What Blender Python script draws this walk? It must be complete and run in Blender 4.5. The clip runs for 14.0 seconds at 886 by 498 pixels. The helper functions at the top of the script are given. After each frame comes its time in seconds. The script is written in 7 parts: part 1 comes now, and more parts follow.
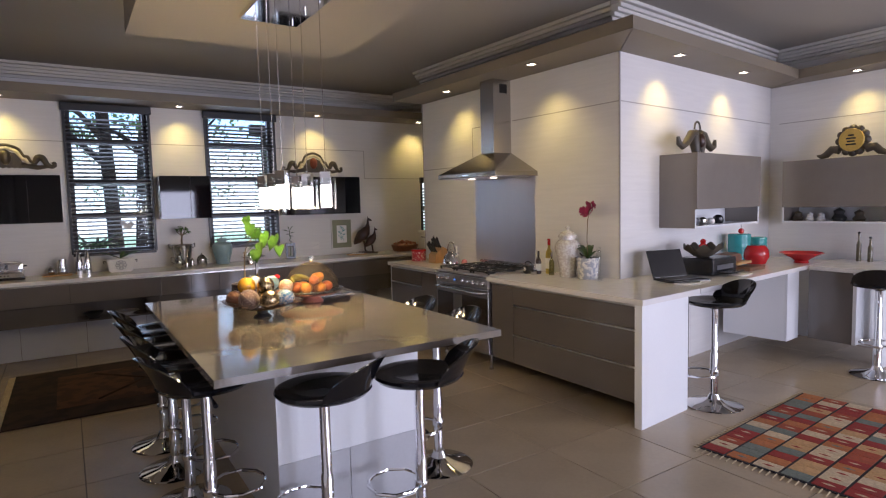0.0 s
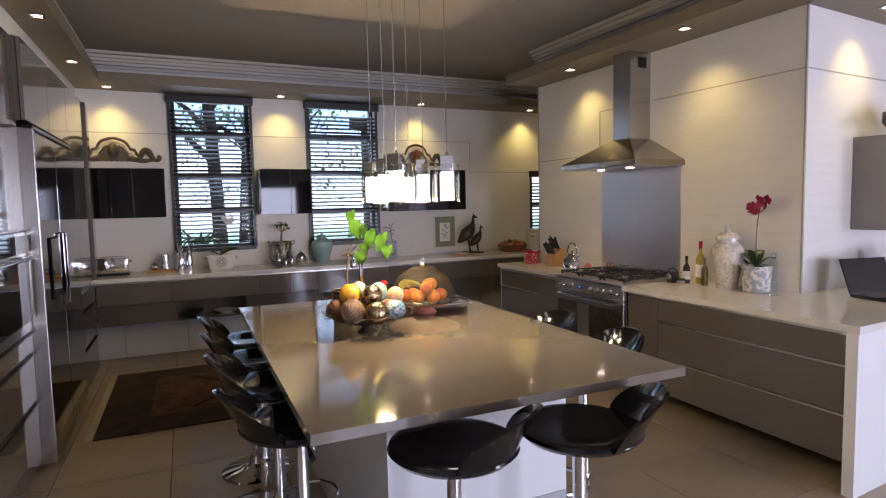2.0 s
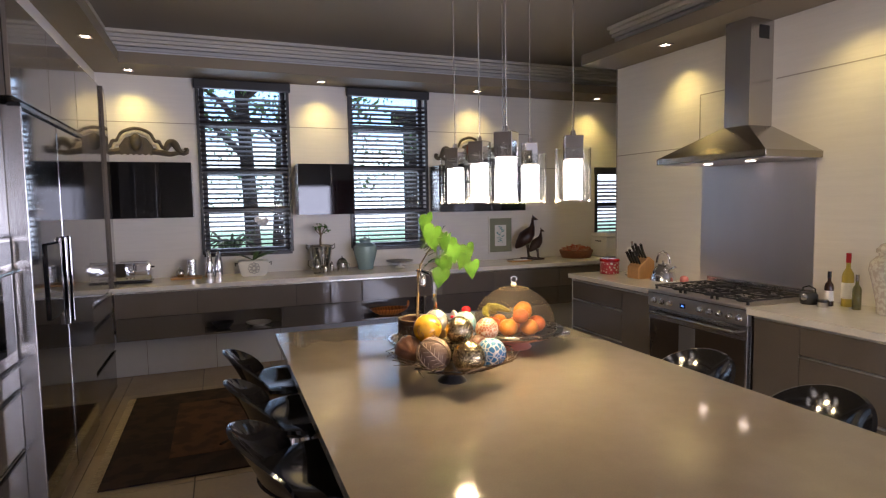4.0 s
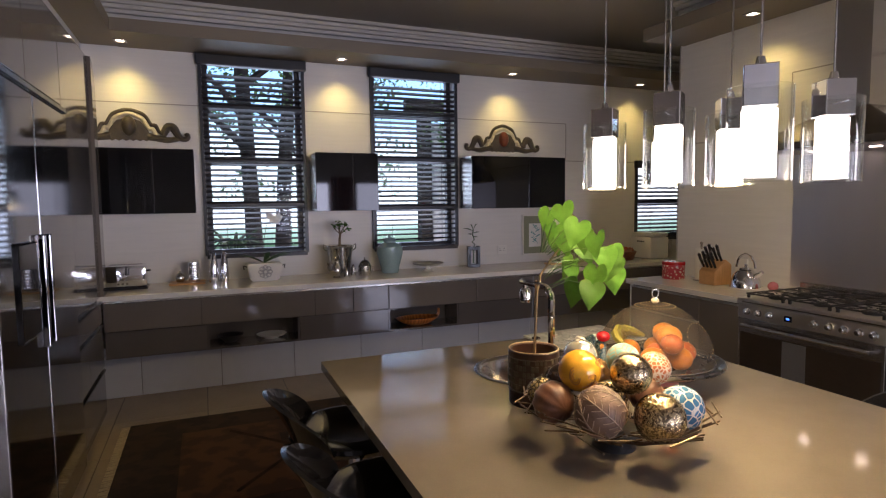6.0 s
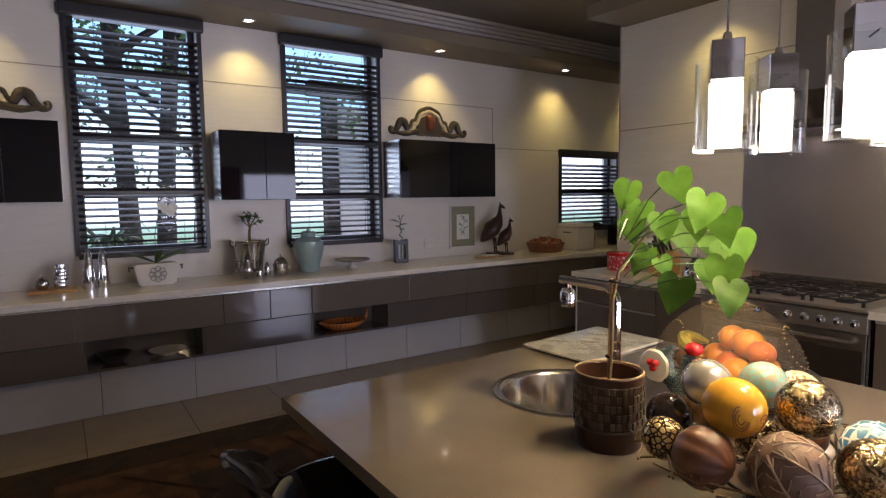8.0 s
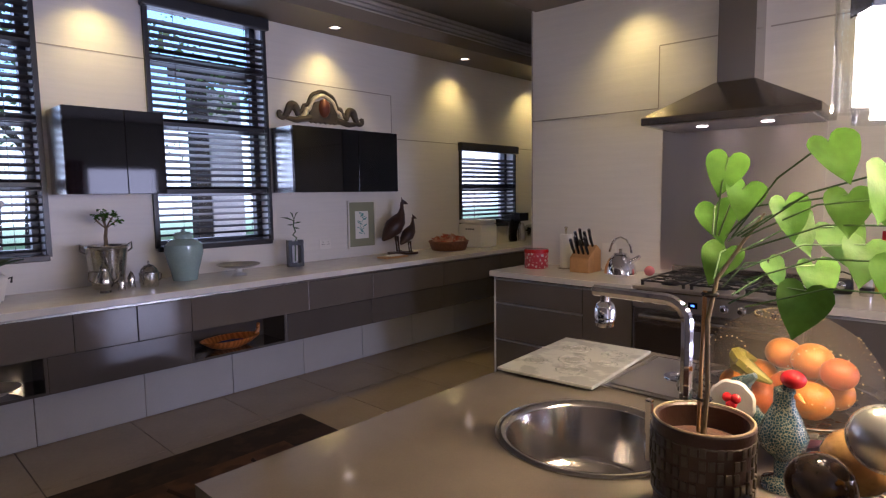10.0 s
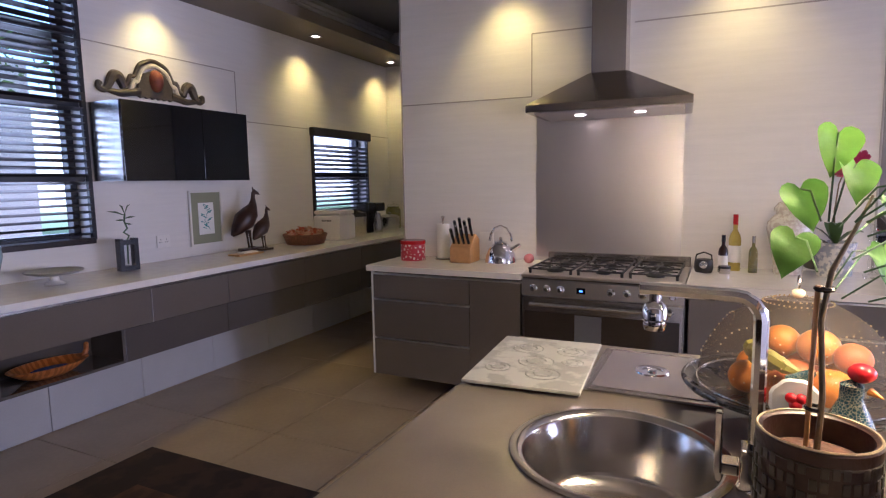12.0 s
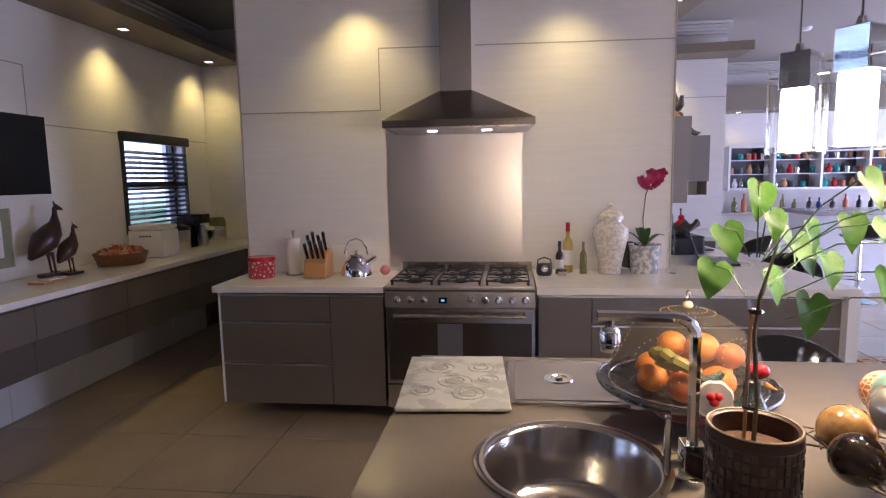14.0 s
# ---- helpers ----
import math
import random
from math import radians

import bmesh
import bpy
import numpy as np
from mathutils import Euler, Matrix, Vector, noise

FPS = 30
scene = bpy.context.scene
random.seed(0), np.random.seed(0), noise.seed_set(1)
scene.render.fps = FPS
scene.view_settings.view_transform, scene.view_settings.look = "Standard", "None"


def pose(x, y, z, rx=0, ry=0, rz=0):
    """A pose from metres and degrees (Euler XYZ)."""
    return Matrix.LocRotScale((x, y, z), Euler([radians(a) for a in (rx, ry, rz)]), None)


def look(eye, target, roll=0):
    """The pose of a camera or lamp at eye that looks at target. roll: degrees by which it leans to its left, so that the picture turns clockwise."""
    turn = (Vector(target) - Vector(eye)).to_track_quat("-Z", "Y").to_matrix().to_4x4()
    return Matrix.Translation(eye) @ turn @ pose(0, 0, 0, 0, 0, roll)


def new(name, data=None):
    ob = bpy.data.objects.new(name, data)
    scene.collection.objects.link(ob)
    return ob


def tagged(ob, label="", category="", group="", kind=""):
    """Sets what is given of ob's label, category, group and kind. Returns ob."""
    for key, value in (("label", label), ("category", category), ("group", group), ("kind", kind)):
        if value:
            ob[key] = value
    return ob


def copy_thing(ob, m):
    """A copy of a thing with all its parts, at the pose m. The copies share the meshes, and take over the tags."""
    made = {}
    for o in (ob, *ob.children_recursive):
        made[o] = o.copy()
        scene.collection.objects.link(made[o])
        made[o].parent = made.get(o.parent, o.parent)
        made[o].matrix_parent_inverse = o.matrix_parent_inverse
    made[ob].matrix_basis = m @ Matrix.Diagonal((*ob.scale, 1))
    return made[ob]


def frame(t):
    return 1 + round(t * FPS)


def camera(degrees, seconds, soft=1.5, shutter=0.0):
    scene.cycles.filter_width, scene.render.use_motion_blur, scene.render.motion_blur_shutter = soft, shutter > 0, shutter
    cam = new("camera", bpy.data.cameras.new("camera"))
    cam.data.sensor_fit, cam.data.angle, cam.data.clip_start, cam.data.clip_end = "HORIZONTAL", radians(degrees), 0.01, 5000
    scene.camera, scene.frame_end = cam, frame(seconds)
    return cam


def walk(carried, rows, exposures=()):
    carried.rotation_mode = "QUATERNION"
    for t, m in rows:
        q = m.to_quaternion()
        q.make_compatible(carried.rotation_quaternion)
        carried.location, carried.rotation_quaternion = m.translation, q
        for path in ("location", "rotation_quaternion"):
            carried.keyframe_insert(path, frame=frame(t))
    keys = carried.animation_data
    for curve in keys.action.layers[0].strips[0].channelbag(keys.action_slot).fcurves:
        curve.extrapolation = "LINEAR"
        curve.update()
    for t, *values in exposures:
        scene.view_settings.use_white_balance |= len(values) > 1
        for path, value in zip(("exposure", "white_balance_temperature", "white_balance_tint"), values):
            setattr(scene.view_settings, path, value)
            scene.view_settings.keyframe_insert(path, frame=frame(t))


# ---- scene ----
cam = camera(75.2, 14.0, soft=1.2)
PATH = [
    (0, (0.309, 0.245, 1.58), (1.399, 1.915, 1.425), -1.4),
    (0.5, (0.29, 0.396, 1.576), (1.32, 2.103, 1.422), -1.3),
    (1, (0.306, 0.556, 1.56), (1.26, 2.307, 1.404), -1.2),
    (1.5, (0.384, 0.768, 1.554), (1.259, 2.56, 1.397), -1.2),
    (2, (0.458, 0.978, 1.561), (1.272, 2.799, 1.405), -1.2),
    (2.5, (0.496, 1.213, 1.57), (1.264, 3.053, 1.413), -1.2),
    (3, (0.514, 1.447, 1.568), (1.253, 3.3, 1.417), -1.0),
    (3.5, (0.518, 1.647, 1.573), (1.239, 3.506, 1.418), -0.9),
    (6, (0.349, 2.647, 1.536), (1.109, 4.49, 1.379), -0.7),
    (6.5, (0.332, 2.812, 1.517), (1.148, 4.631, 1.361), -0.6),
    (7, (0.31, 2.982, 1.496), (1.207, 4.763, 1.335), -0.7),
    (7.5, (0.268, 3.157, 1.499), (1.266, 4.882, 1.331), -0.7),
    (8, (0.243, 3.303, 1.485), (1.352, 4.958, 1.306), -0.7),
    (10.5, (0.329, 3.964, 1.455), (1.863, 5.231, 1.256), -0.8),
    (11, (0.317, 4.079, 1.448), (1.945, 5.221, 1.235), -0.8),
    (11.5, (0.329, 4.205, 1.442), (2.04, 5.216, 1.217), -0.9),
    (12, (0.332, 4.3, 1.45), (2.118, 5.168, 1.217), -0.9),
    (12.5, (0.339, 4.378, 1.455), (2.195, 5.084, 1.22), -1.0),
    (13, (0.308, 4.465, 1.475), (2.223, 4.99, 1.236), -1.0),
    (13.5, (0.261, 4.546, 1.508), (2.212, 4.909, 1.264), -1.1),
    (14, (0.235, 4.593, 1.533), (2.206, 4.831, 1.292), -1.1),
]
# the clip's camera opens up as it turns from the windows to the cooker
EXPOSURES = [(0.0, -0.35, 6000, 29), (3.5, -0.20, 6050, 29), (6.0, -0.52, 6050, 31), (8.0, -0.55, 6000, 32), (10.5, -0.19, 5450, 40), (12.5, 0.17, 5300, 40), (14.0, -0.04, 5350, 40)]
walk(cam, [(t, look(eye, target, roll)) for t, eye, target, roll in PATH], EXPOSURES)

# ---- world and large lights ----
world = bpy.data.worlds.new("sky_world")
scene.world = world
world.use_nodes = True
wn = world.node_tree
sky = wn.nodes.new("ShaderNodeTexSky")
sky.sky_type = "NISHITA"
sky.sun_disc = False
sky.sun_elevation, sky.sun_rotation = radians(46), radians(70)
sky.air_density, sky.dust_density = 1.0, 2.0
wn.links.new(sky.outputs[0], wn.nodes["Background"].inputs[0])
wn.nodes["Background"].inputs[1].default_value = 0.15


def lamp(name, kind, m, energy, color, **settings):
    data = bpy.data.lights.new(name, kind)
    data.energy, data.color = energy, color
    if kind == "AREA":
        data.shape, data.size, data.size_y = "RECTANGLE", settings["w"], settings["h"]
    if kind == "SPOT":
        data.spot_size, data.spot_blend, data.shadow_soft_size = radians(settings["angle"]), settings["blend"], settings["soft"]
    if kind == "SUN":
        data.angle = radians(settings["angle"])
    if kind == "POINT":
        data.shadow_soft_size = settings["soft"]
    ob = new(name, data)
    ob.matrix_world = m
    return ob


# sun from beyond the window wall, a little to the east
lamp("sun", "SUN", look((13, 12.5, 12), (2, 8.5, 0)), 5.0, (1.0, 0.95, 0.88), angle=0.6)
# sky light in the large openings of the living side, of the east room and of the three kitchen windows
lamp("daylight_south_a", "AREA", look((2.75, -3.12, 1.22), (2.9, 3.0, 1.2)), 165, (0.82, 0.90, 1.0), w=1.5, h=1.8)
lamp("daylight_south_b", "AREA", look((5.0, -3.12, 1.22), (4.6, 3.0, 1.2)), 92, (0.82, 0.90, 1.0), w=1.4, h=1.8)
lamp("daylight_east_room", "AREA", look((8.2, -3.12, 1.5), (8.2, 2.0, 1.2)), 240, (0.92, 0.96, 1.0), w=2.0, h=2.2)
lamp("daylight_window_a", "AREA", look((0.78, 8.3, 1.95), (0.78, 0.0, 1.3)), 11, (0.72, 0.85, 1.0), w=0.8, h=1.6)
lamp("daylight_window_b", "AREA", look((2.28, 8.3, 1.95), (2.28, 0.0, 1.3)), 11, (0.72, 0.85, 1.0), w=0.8, h=1.6)
lamp("daylight_window_c", "AREA", look((5.47, 8.3, 1.55), (5.47, 0.0, 1.0)), 4, (0.78, 0.88, 1.0), w=0.9, h=0.9)


# ---- materials ----
def material(name, color, rough=0.5, metal=0.0, var=0.1, scale=6.0, stretch=(1, 1, 1), bump=0.0, fine=80.0, coat=0.0, spec=0.5, random_tint=0.0, rough_var=0.08):
    m = bpy.data.materials.new(name)
    m.use_nodes = True
    t = m.node_tree
    n, l = t.nodes, t.links
    b = n["Principled BSDF"]
    b.inputs["Roughness"].default_value, b.inputs["Metallic"].default_value = rough, metal
    b.inputs["Specular IOR Level"].default_value, b.inputs["Coat Weight"].default_value = spec, coat
    b.inputs["Coat Roughness"].default_value = 0.04
    tc, mp = n.new("ShaderNodeTexCoord"), n.new("ShaderNodeMapping")
    mp.inputs["Scale"].default_value = stretch
    l.new(tc.outputs["Object"], mp.inputs[0])
    big, small = n.new("ShaderNodeTexNoise"), n.new("ShaderNodeTexNoise")
    big.inputs["Scale"].default_value, big.inputs["Detail"].default_value = scale, 5
    small.inputs["Scale"].default_value, small.inputs["Detail"].default_value = fine, 3
    l.new(mp.outputs[0], big.inputs[0])
    l.new(mp.outputs[0], small.inputs[0])
    ramp = n.new("ShaderNodeValToRGB")
    ramp.color_ramp.elements[0].position, ramp.color_ramp.elements[1].position = 0.3, 0.7
    ramp.color_ramp.elements[0].color = (*[c * (1 - var) for c in color], 1)
    ramp.color_ramp.elements[1].color = (*[min(1, c * (1 + var)) for c in color], 1)
    mix = n.new("ShaderNodeMix")
    mix.inputs[0].default_value = 0.65
    l.new(small.outputs[0], mix.inputs[2])
    l.new(big.outputs[0], mix.inputs[3])
    l.new(mix.outputs[0], ramp.inputs[0])
    out = ramp.outputs[0]
    if random_tint:
        info, hsv, mr = n.new("ShaderNodeObjectInfo"), n.new("ShaderNodeHueSaturation"), n.new("ShaderNodeMapRange")
        mr.inputs[3].default_value, mr.inputs[4].default_value = 1 - random_tint, 1 + random_tint
        l.new(info.outputs["Random"], mr.inputs[0])
        l.new(mr.outputs[0], hsv.inputs["Value"])
        l.new(out, hsv.inputs["Color"])
        out = hsv.outputs[0]
    l.new(out, b.inputs["Base Color"])
    rr = n.new("ShaderNodeMapRange")
    rr.inputs[3].default_value, rr.inputs[4].default_value = max(0.02, rough * (1 - rough_var * 3)), min(1, rough * (1 + rough_var * 3))
    l.new(big.outputs[0], rr.inputs[0])
    l.new(rr.outputs[0], b.inputs["Roughness"])
    if bump:
        bp = n.new("ShaderNodeBump")
        bp.inputs["Strength"].default_value, bp.inputs["Distance"].default_value = bump, 0.004
        l.new(small.outputs[0], bp.inputs["Height"])
        l.new(bp.outputs[0], b.inputs["Normal"])
    return m


def glowing(name, color, strength):
    m = material(name, color, 0.4)
    b = m.node_tree.nodes["Principled BSDF"]
    b.inputs["Emission Color"].default_value, b.inputs["Emission Strength"].default_value = (*color, 1), strength
    return m


def glassy(name, color, rough=0.02, alpha=0.12):
    """Thin clear glass: a clear pane with a gloss."""
    m = bpy.data.materials.new(name)
    m.use_nodes = True
    n, l = m.node_tree.nodes, m.node_tree.links
    n.remove(n["Principled BSDF"])
    clear, gloss, mix, lw = n.new("ShaderNodeBsdfTransparent"), n.new("ShaderNodeBsdfGlossy"), n.new("ShaderNodeMixShader"), n.new("ShaderNodeLayerWeight")
    fr = n.new("ShaderNodeMath")
    fr.operation = "POWER"
    fr.inputs[1].default_value = 4.0
    l.new(lw.outputs["Facing"], fr.inputs[0])
    clear.inputs[0].default_value = (*color, 1)
    gloss.inputs["Roughness"].default_value = rough
    add = n.new("ShaderNodeMath")
    add.operation, add.use_clamp = "ADD", True
    add.inputs[1].default_value = alpha
    l.new(fr.outputs[0], add.inputs[0])
    l.new(add.outputs[0], mix.inputs[0])
    l.new(clear.outputs[0], mix.inputs[1])
    l.new(gloss.outputs[0], mix.inputs[2])
    l.new(mix.outputs[0], n["Material Output"].inputs[0])
    return m


def patterned(name, c1, c2, scale, rough=0.3, metal=0.0, kind="VORONOI", edge=0.08):
    """Two colours in a cell or wave pattern, for painted and chased ware."""
    m = bpy.data.materials.new(name)
    m.use_nodes = True
    n, l = m.node_tree.nodes, m.node_tree.links
    b = n["Principled BSDF"]
    b.inputs["Roughness"].default_value, b.inputs["Metallic"].default_value = rough, metal
    tc, ramp = n.new("ShaderNodeTexCoord"), n.new("ShaderNodeValToRGB")
    if kind == "VORONOI":
        tex = n.new("ShaderNodeTexVoronoi")
        tex.feature = "DISTANCE_TO_EDGE"
    elif kind == "WAVE":
        tex = n.new("ShaderNodeTexWave")
        tex.inputs["Distortion"].default_value = 6
    else:
        tex = n.new("ShaderNodeTexNoise")
        tex.inputs["Detail"].default_value = 4
    tex.inputs["Scale"].default_value = scale
    l.new(tc.outputs["Object"], tex.inputs["Vector"])
    ramp.color_ramp.elements[0].position, ramp.color_ramp.elements[1].position = (edge, edge + 0.05) if kind == "VORONOI" else (0.45, 0.55)
    ramp.color_ramp.elements[0].color, ramp.color_ramp.elements[1].color = (*c1, 1), (*c2, 1)
    l.new(tex.outputs[0], ramp.inputs[0])
    l.new(ramp.outputs[0], b.inputs["Base Color"])
    bp = n.new("ShaderNodeBump")
    bp.inputs["Strength"].default_value, bp.inputs["Distance"].default_value = 0.4, 0.003
    l.new(ramp.outputs[0], bp.inputs["Height"])
    l.new(bp.outputs[0], b.inputs["Normal"])
    return m


WALL = material("wall_cladding", (0.70, 0.68, 0.66), 0.42, var=0.05, scale=3, stretch=(1, 1, 14), bump=0.05, fine=30)
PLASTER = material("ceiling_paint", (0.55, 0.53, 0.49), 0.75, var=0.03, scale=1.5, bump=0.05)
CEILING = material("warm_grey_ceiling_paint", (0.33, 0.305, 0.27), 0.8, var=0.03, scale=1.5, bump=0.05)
TAUPE = material("bulkhead_paint", (0.20, 0.165, 0.12), 0.5, var=0.05, scale=2)
GROOVE = material("shadow_gap", (0.36, 0.34, 0.32), 0.7)
GLOSS = material("taupe_gloss_lacquer", (0.125, 0.108, 0.095), 0.10, var=0.06, scale=3, coat=0.6)
GLOSSDARK = material("dark_gloss_lacquer", (0.085, 0.075, 0.07), 0.08, var=0.06, scale=3, coat=0.7)
WHITE = material("white_gloss_lacquer", (0.78, 0.79, 0.80), 0.18, var=0.03, scale=2)
STONE = material("white_quartz", (0.70, 0.68, 0.65), 0.14, var=0.05, scale=14, fine=200)
ISLAND = material("beige_quartz", (0.20, 0.172, 0.14), 0.085, var=0.07, scale=10, fine=220, coat=0.2)
TILE = material("floor_tile", (0.40, 0.315, 0.215), 0.22, var=0.09, scale=3, bump=0.03, fine=40, random_tint=0.06)
GROUT = material("grout", (0.12, 0.095, 0.07), 0.9, var=0.2)
WTILE = material("plinth_tile", (0.47, 0.475, 0.49), 0.3, var=0.06, scale=4, random_tint=0.04)
ALU = material("pale_anodised_aluminium", (0.72, 0.70, 0.68), 0.35, 1.0, var=0.04)
CHROME = material("chrome", (0.78, 0.78, 0.80), 0.06, 1.0, var=0.02)
STEEL = material("brushed_steel", (0.50, 0.48, 0.46), 0.25, 1.0, var=0.03, scale=3, stretch=(1, 1, 10), fine=40, rough_var=0.03)
COOKSTEEL = material("satin_cooker_steel", (0.60, 0.56, 0.52), 0.36, 1.0, var=0.05, scale=3, stretch=(1, 0.1, 10), fine=40)
STEELH = material("brushed_steel_sheet", (0.62, 0.59, 0.62), 0.36, 1.0, var=0.04, scale=1.5, stretch=(1, 1, 0.3), fine=8, rough_var=0.05)
SILVER = material("old_silver", (0.55, 0.53, 0.48), 0.2, 1.0, var=0.25, scale=20, bump=0.2)
BLACKGLASS = material("black_glass", (0.006, 0.006, 0.007), 0.04, var=0.05, spec=0.4)
BLACK = material("black_plastic", (0.012, 0.012, 0.014), 0.22, var=0.1)
BLACKGLOSS = material("black_gloss_shell", (0.007, 0.007, 0.009), 0.09, var=0.1, spec=0.4)
DARKFRAME = material("dark_window_frame", (0.02, 0.021, 0.026), 0.35, var=0.1)
SLAT = material("dark_stained_slat", (0.022, 0.016, 0.014), 0.3, var=0.3, scale=10, stretch=(1, 20, 20))
HOODSTEEL = material("hood_steel", (0.36, 0.33, 0.29), 0.2, 1.0, var=0.04, scale=3, stretch=(1, 10, 1), fine=40)
SINKSTEEL = material("polished_sink_steel", (0.60, 0.57, 0.53), 0.17, 1.0, var=0.05, scale=5)
IRON = material("cast_iron", (0.02, 0.02, 0.02), 0.5, var=0.2, bump=0.2)
WOODDARK = material("dark_carved_wood", (0.065, 0.052, 0.036), 0.45, var=0.35, scale=25, bump=0.4)
WOODGILT = material("worn_gilt_wood", (0.58, 0.48, 0.32), 0.4, var=0.25, scale=30, bump=0.2)
WOODLIGHT = material("beech_wood", (0.50, 0.27, 0.10), 0.4, var=0.2, scale=8, stretch=(12, 1, 1))
WOODRED = material("red_brown_wood", (0.042, 0.018, 0.012), 0.35, var=0.35, scale=18, bump=0.3)
BASKETMAT = material("woven_cane", (0.22, 0.09, 0.045), 0.6, var=0.4, scale=60, bump=0.6)
TERRA = material("terracotta", (0.45, 0.14, 0.06), 0.45, var=0.15, scale=12)
PINKCLAY = material("pink_glaze", (0.50, 0.19, 0.13), 0.3, var=0.15)
LEAF = material("fresh_leaf", (0.068, 0.165, 0.02), 0.5, var=0.3, scale=14, bump=0.2, random_tint=0.35, spec=0.15)
b = LEAF.node_tree.nodes["Principled BSDF"]
thru, blend = LEAF.node_tree.nodes.new("ShaderNodeBsdfTranslucent"), LEAF.node_tree.nodes.new("ShaderNodeMixShader")
blend.inputs[0].default_value = 0.2
LEAF.node_tree.links.new(b.inputs["Base Color"].links[0].from_socket, thru.inputs[0])
LEAF.node_tree.links.new(b.outputs[0], blend.inputs[1])
LEAF.node_tree.links.new(thru.outputs[0], blend.inputs[2])
LEAF.node_tree.links.new(blend.outputs[0], LEAF.node_tree.nodes["Material Output"].inputs[0])
LEAFDARK = material("dark_leaf", (0.04, 0.09, 0.025), 0.4, var=0.3, scale=14, random_tint=0.3)
TREELEAF = material("tree_leaf", (0.11, 0.19, 0.07), 0.5, var=0.4, scale=4)
b = TREELEAF.node_tree.nodes["Principled BSDF"]
thru, blend = TREELEAF.node_tree.nodes.new("ShaderNodeBsdfTranslucent"), TREELEAF.node_tree.nodes.new("ShaderNodeMixShader")
blend.inputs[0].default_value = 0.7
TREELEAF.node_tree.links.new(b.inputs["Base Color"].links[0].from_socket, thru.inputs[0])
TREELEAF.node_tree.links.new(b.outputs[0], blend.inputs[1])
TREELEAF.node_tree.links.new(thru.outputs[0], blend.inputs[2])
TREELEAF.node_tree.links.new(blend.outputs[0], TREELEAF.node_tree.nodes["Material Output"].inputs[0])
STEM = material("stem", (0.16, 0.11, 0.055), 0.6, var=0.3, scale=40)
SOIL = material("bark_mulch", (0.085, 0.035, 0.018), 0.8, var=0.5, scale=50, bump=0.8)
BARK = material("tree_bark", (0.045, 0.034, 0.026), 0.85, var=0.4, scale=8, bump=0.8)
CELADON = material("celadon_glaze", (0.28, 0.40, 0.40), 0.16, var=0.1, scale=10, coat=0.4)
PORCELAIN = material("white_porcelain", (0.74, 0.72, 0.68), 0.2, var=0.05)
BLUEWHITE = patterned("blue_white_porcelain", (0.34, 0.36, 0.41), (0.68, 0.66, 0.62), 34, 0.18, kind="NOISE")
PINKWHITE = patterned("painted_cream_porcelain", (0.56, 0.50, 0.45), (0.70, 0.67, 0.62), 52, 0.18, kind="NOISE")
TURQ = material("turquoise_glaze", (0.03, 0.30, 0.30), 0.25, var=0.12)
RED = material("red_lacquer", (0.45, 0.015, 0.015), 0.2, var=0.12)
REDTIN = patterned("red_patterned_tin", (0.45, 0.03, 0.05), (0.70, 0.62, 0.56), 40, 0.3, edge=0.22)
ORANGE = material("orange_peel", (0.62, 0.21, 0.008), 0.36, var=0.15, scale=20, bump=0.25, fine=160)
PEACH = material("peach_skin", (0.50, 0.115, 0.02), 0.40, var=0.3, scale=9)
GREENFRUIT = material("green_banana", (0.24, 0.22, 0.025), 0.4, var=0.2, scale=10)
LAMPWHITE = glowing("lit_opal_glass", (1.0, 0.92, 0.78), 9.0)
SPOTGLOW = glowing("lit_spot", (1.0, 0.86, 0.58), 16.0)
HOODGLOW = glowing("lit_hood_spot", (1.0, 0.84, 0.60), 14.0)
CLEAR = glassy("clear_glass", (0.97, 0.98, 0.97), alpha=0.03)
PANE = glassy("window_glass", (0.93, 0.96, 0.96), alpha=0.02)
GREENGLASS = glassy("bottle_glass", (0.55, 0.55, 0.30), alpha=0.08)
MESHDOME = bpy.data.materials.new("fine_wire_gauze")
MESHDOME.use_nodes = True
n, l = MESHDOME.node_tree.nodes, MESHDOME.node_tree.links
clear, blend = n.new("ShaderNodeBsdfTransparent"), n.new("ShaderNodeMixShader")
clear.inputs[0].default_value, blend.inputs[0].default_value = (0.88, 0.84, 0.78, 1), 0.26
n["Principled BSDF"].inputs["Base Color"].default_value, n["Principled BSDF"].inputs["Roughness"].default_value = (0.09, 0.075, 0.06, 1), 0.6
l.new(clear.outputs[0], blend.inputs[1])
l.new(n["Principled BSDF"].outputs[0], blend.inputs[2])
l.new(blend.outputs[0], n["Material Output"].inputs[0])
LEATHER = material("dark_brown_hide", (0.16, 0.075, 0.04), 0.5, var=0.35, scale=14, bump=0.5)
PAPER = material("paper", (0.80, 0.78, 0.74), 0.7, var=0.03)
GREENMAT = material("sage_mount", (0.25, 0.26, 0.17), 0.7, var=0.08)
WHITEPL = material("white_plastic", (0.75, 0.73, 0.70), 0.35, var=0.03)
GREYPL = material("grey_plastic", (0.10, 0.10, 0.11), 0.3, var=0.1)
LAWN = material("lawn", (0.10, 0.22, 0.09), 0.9, var=0.4, scale=3, bump=0.6)
PAVING = material("pale_paving", (0.86, 0.85, 0.82), 0.8, var=0.12, scale=2)
RENDERED = material("pale_rendered_wall", (0.72, 0.70, 0.66), 0.8, var=0.06)


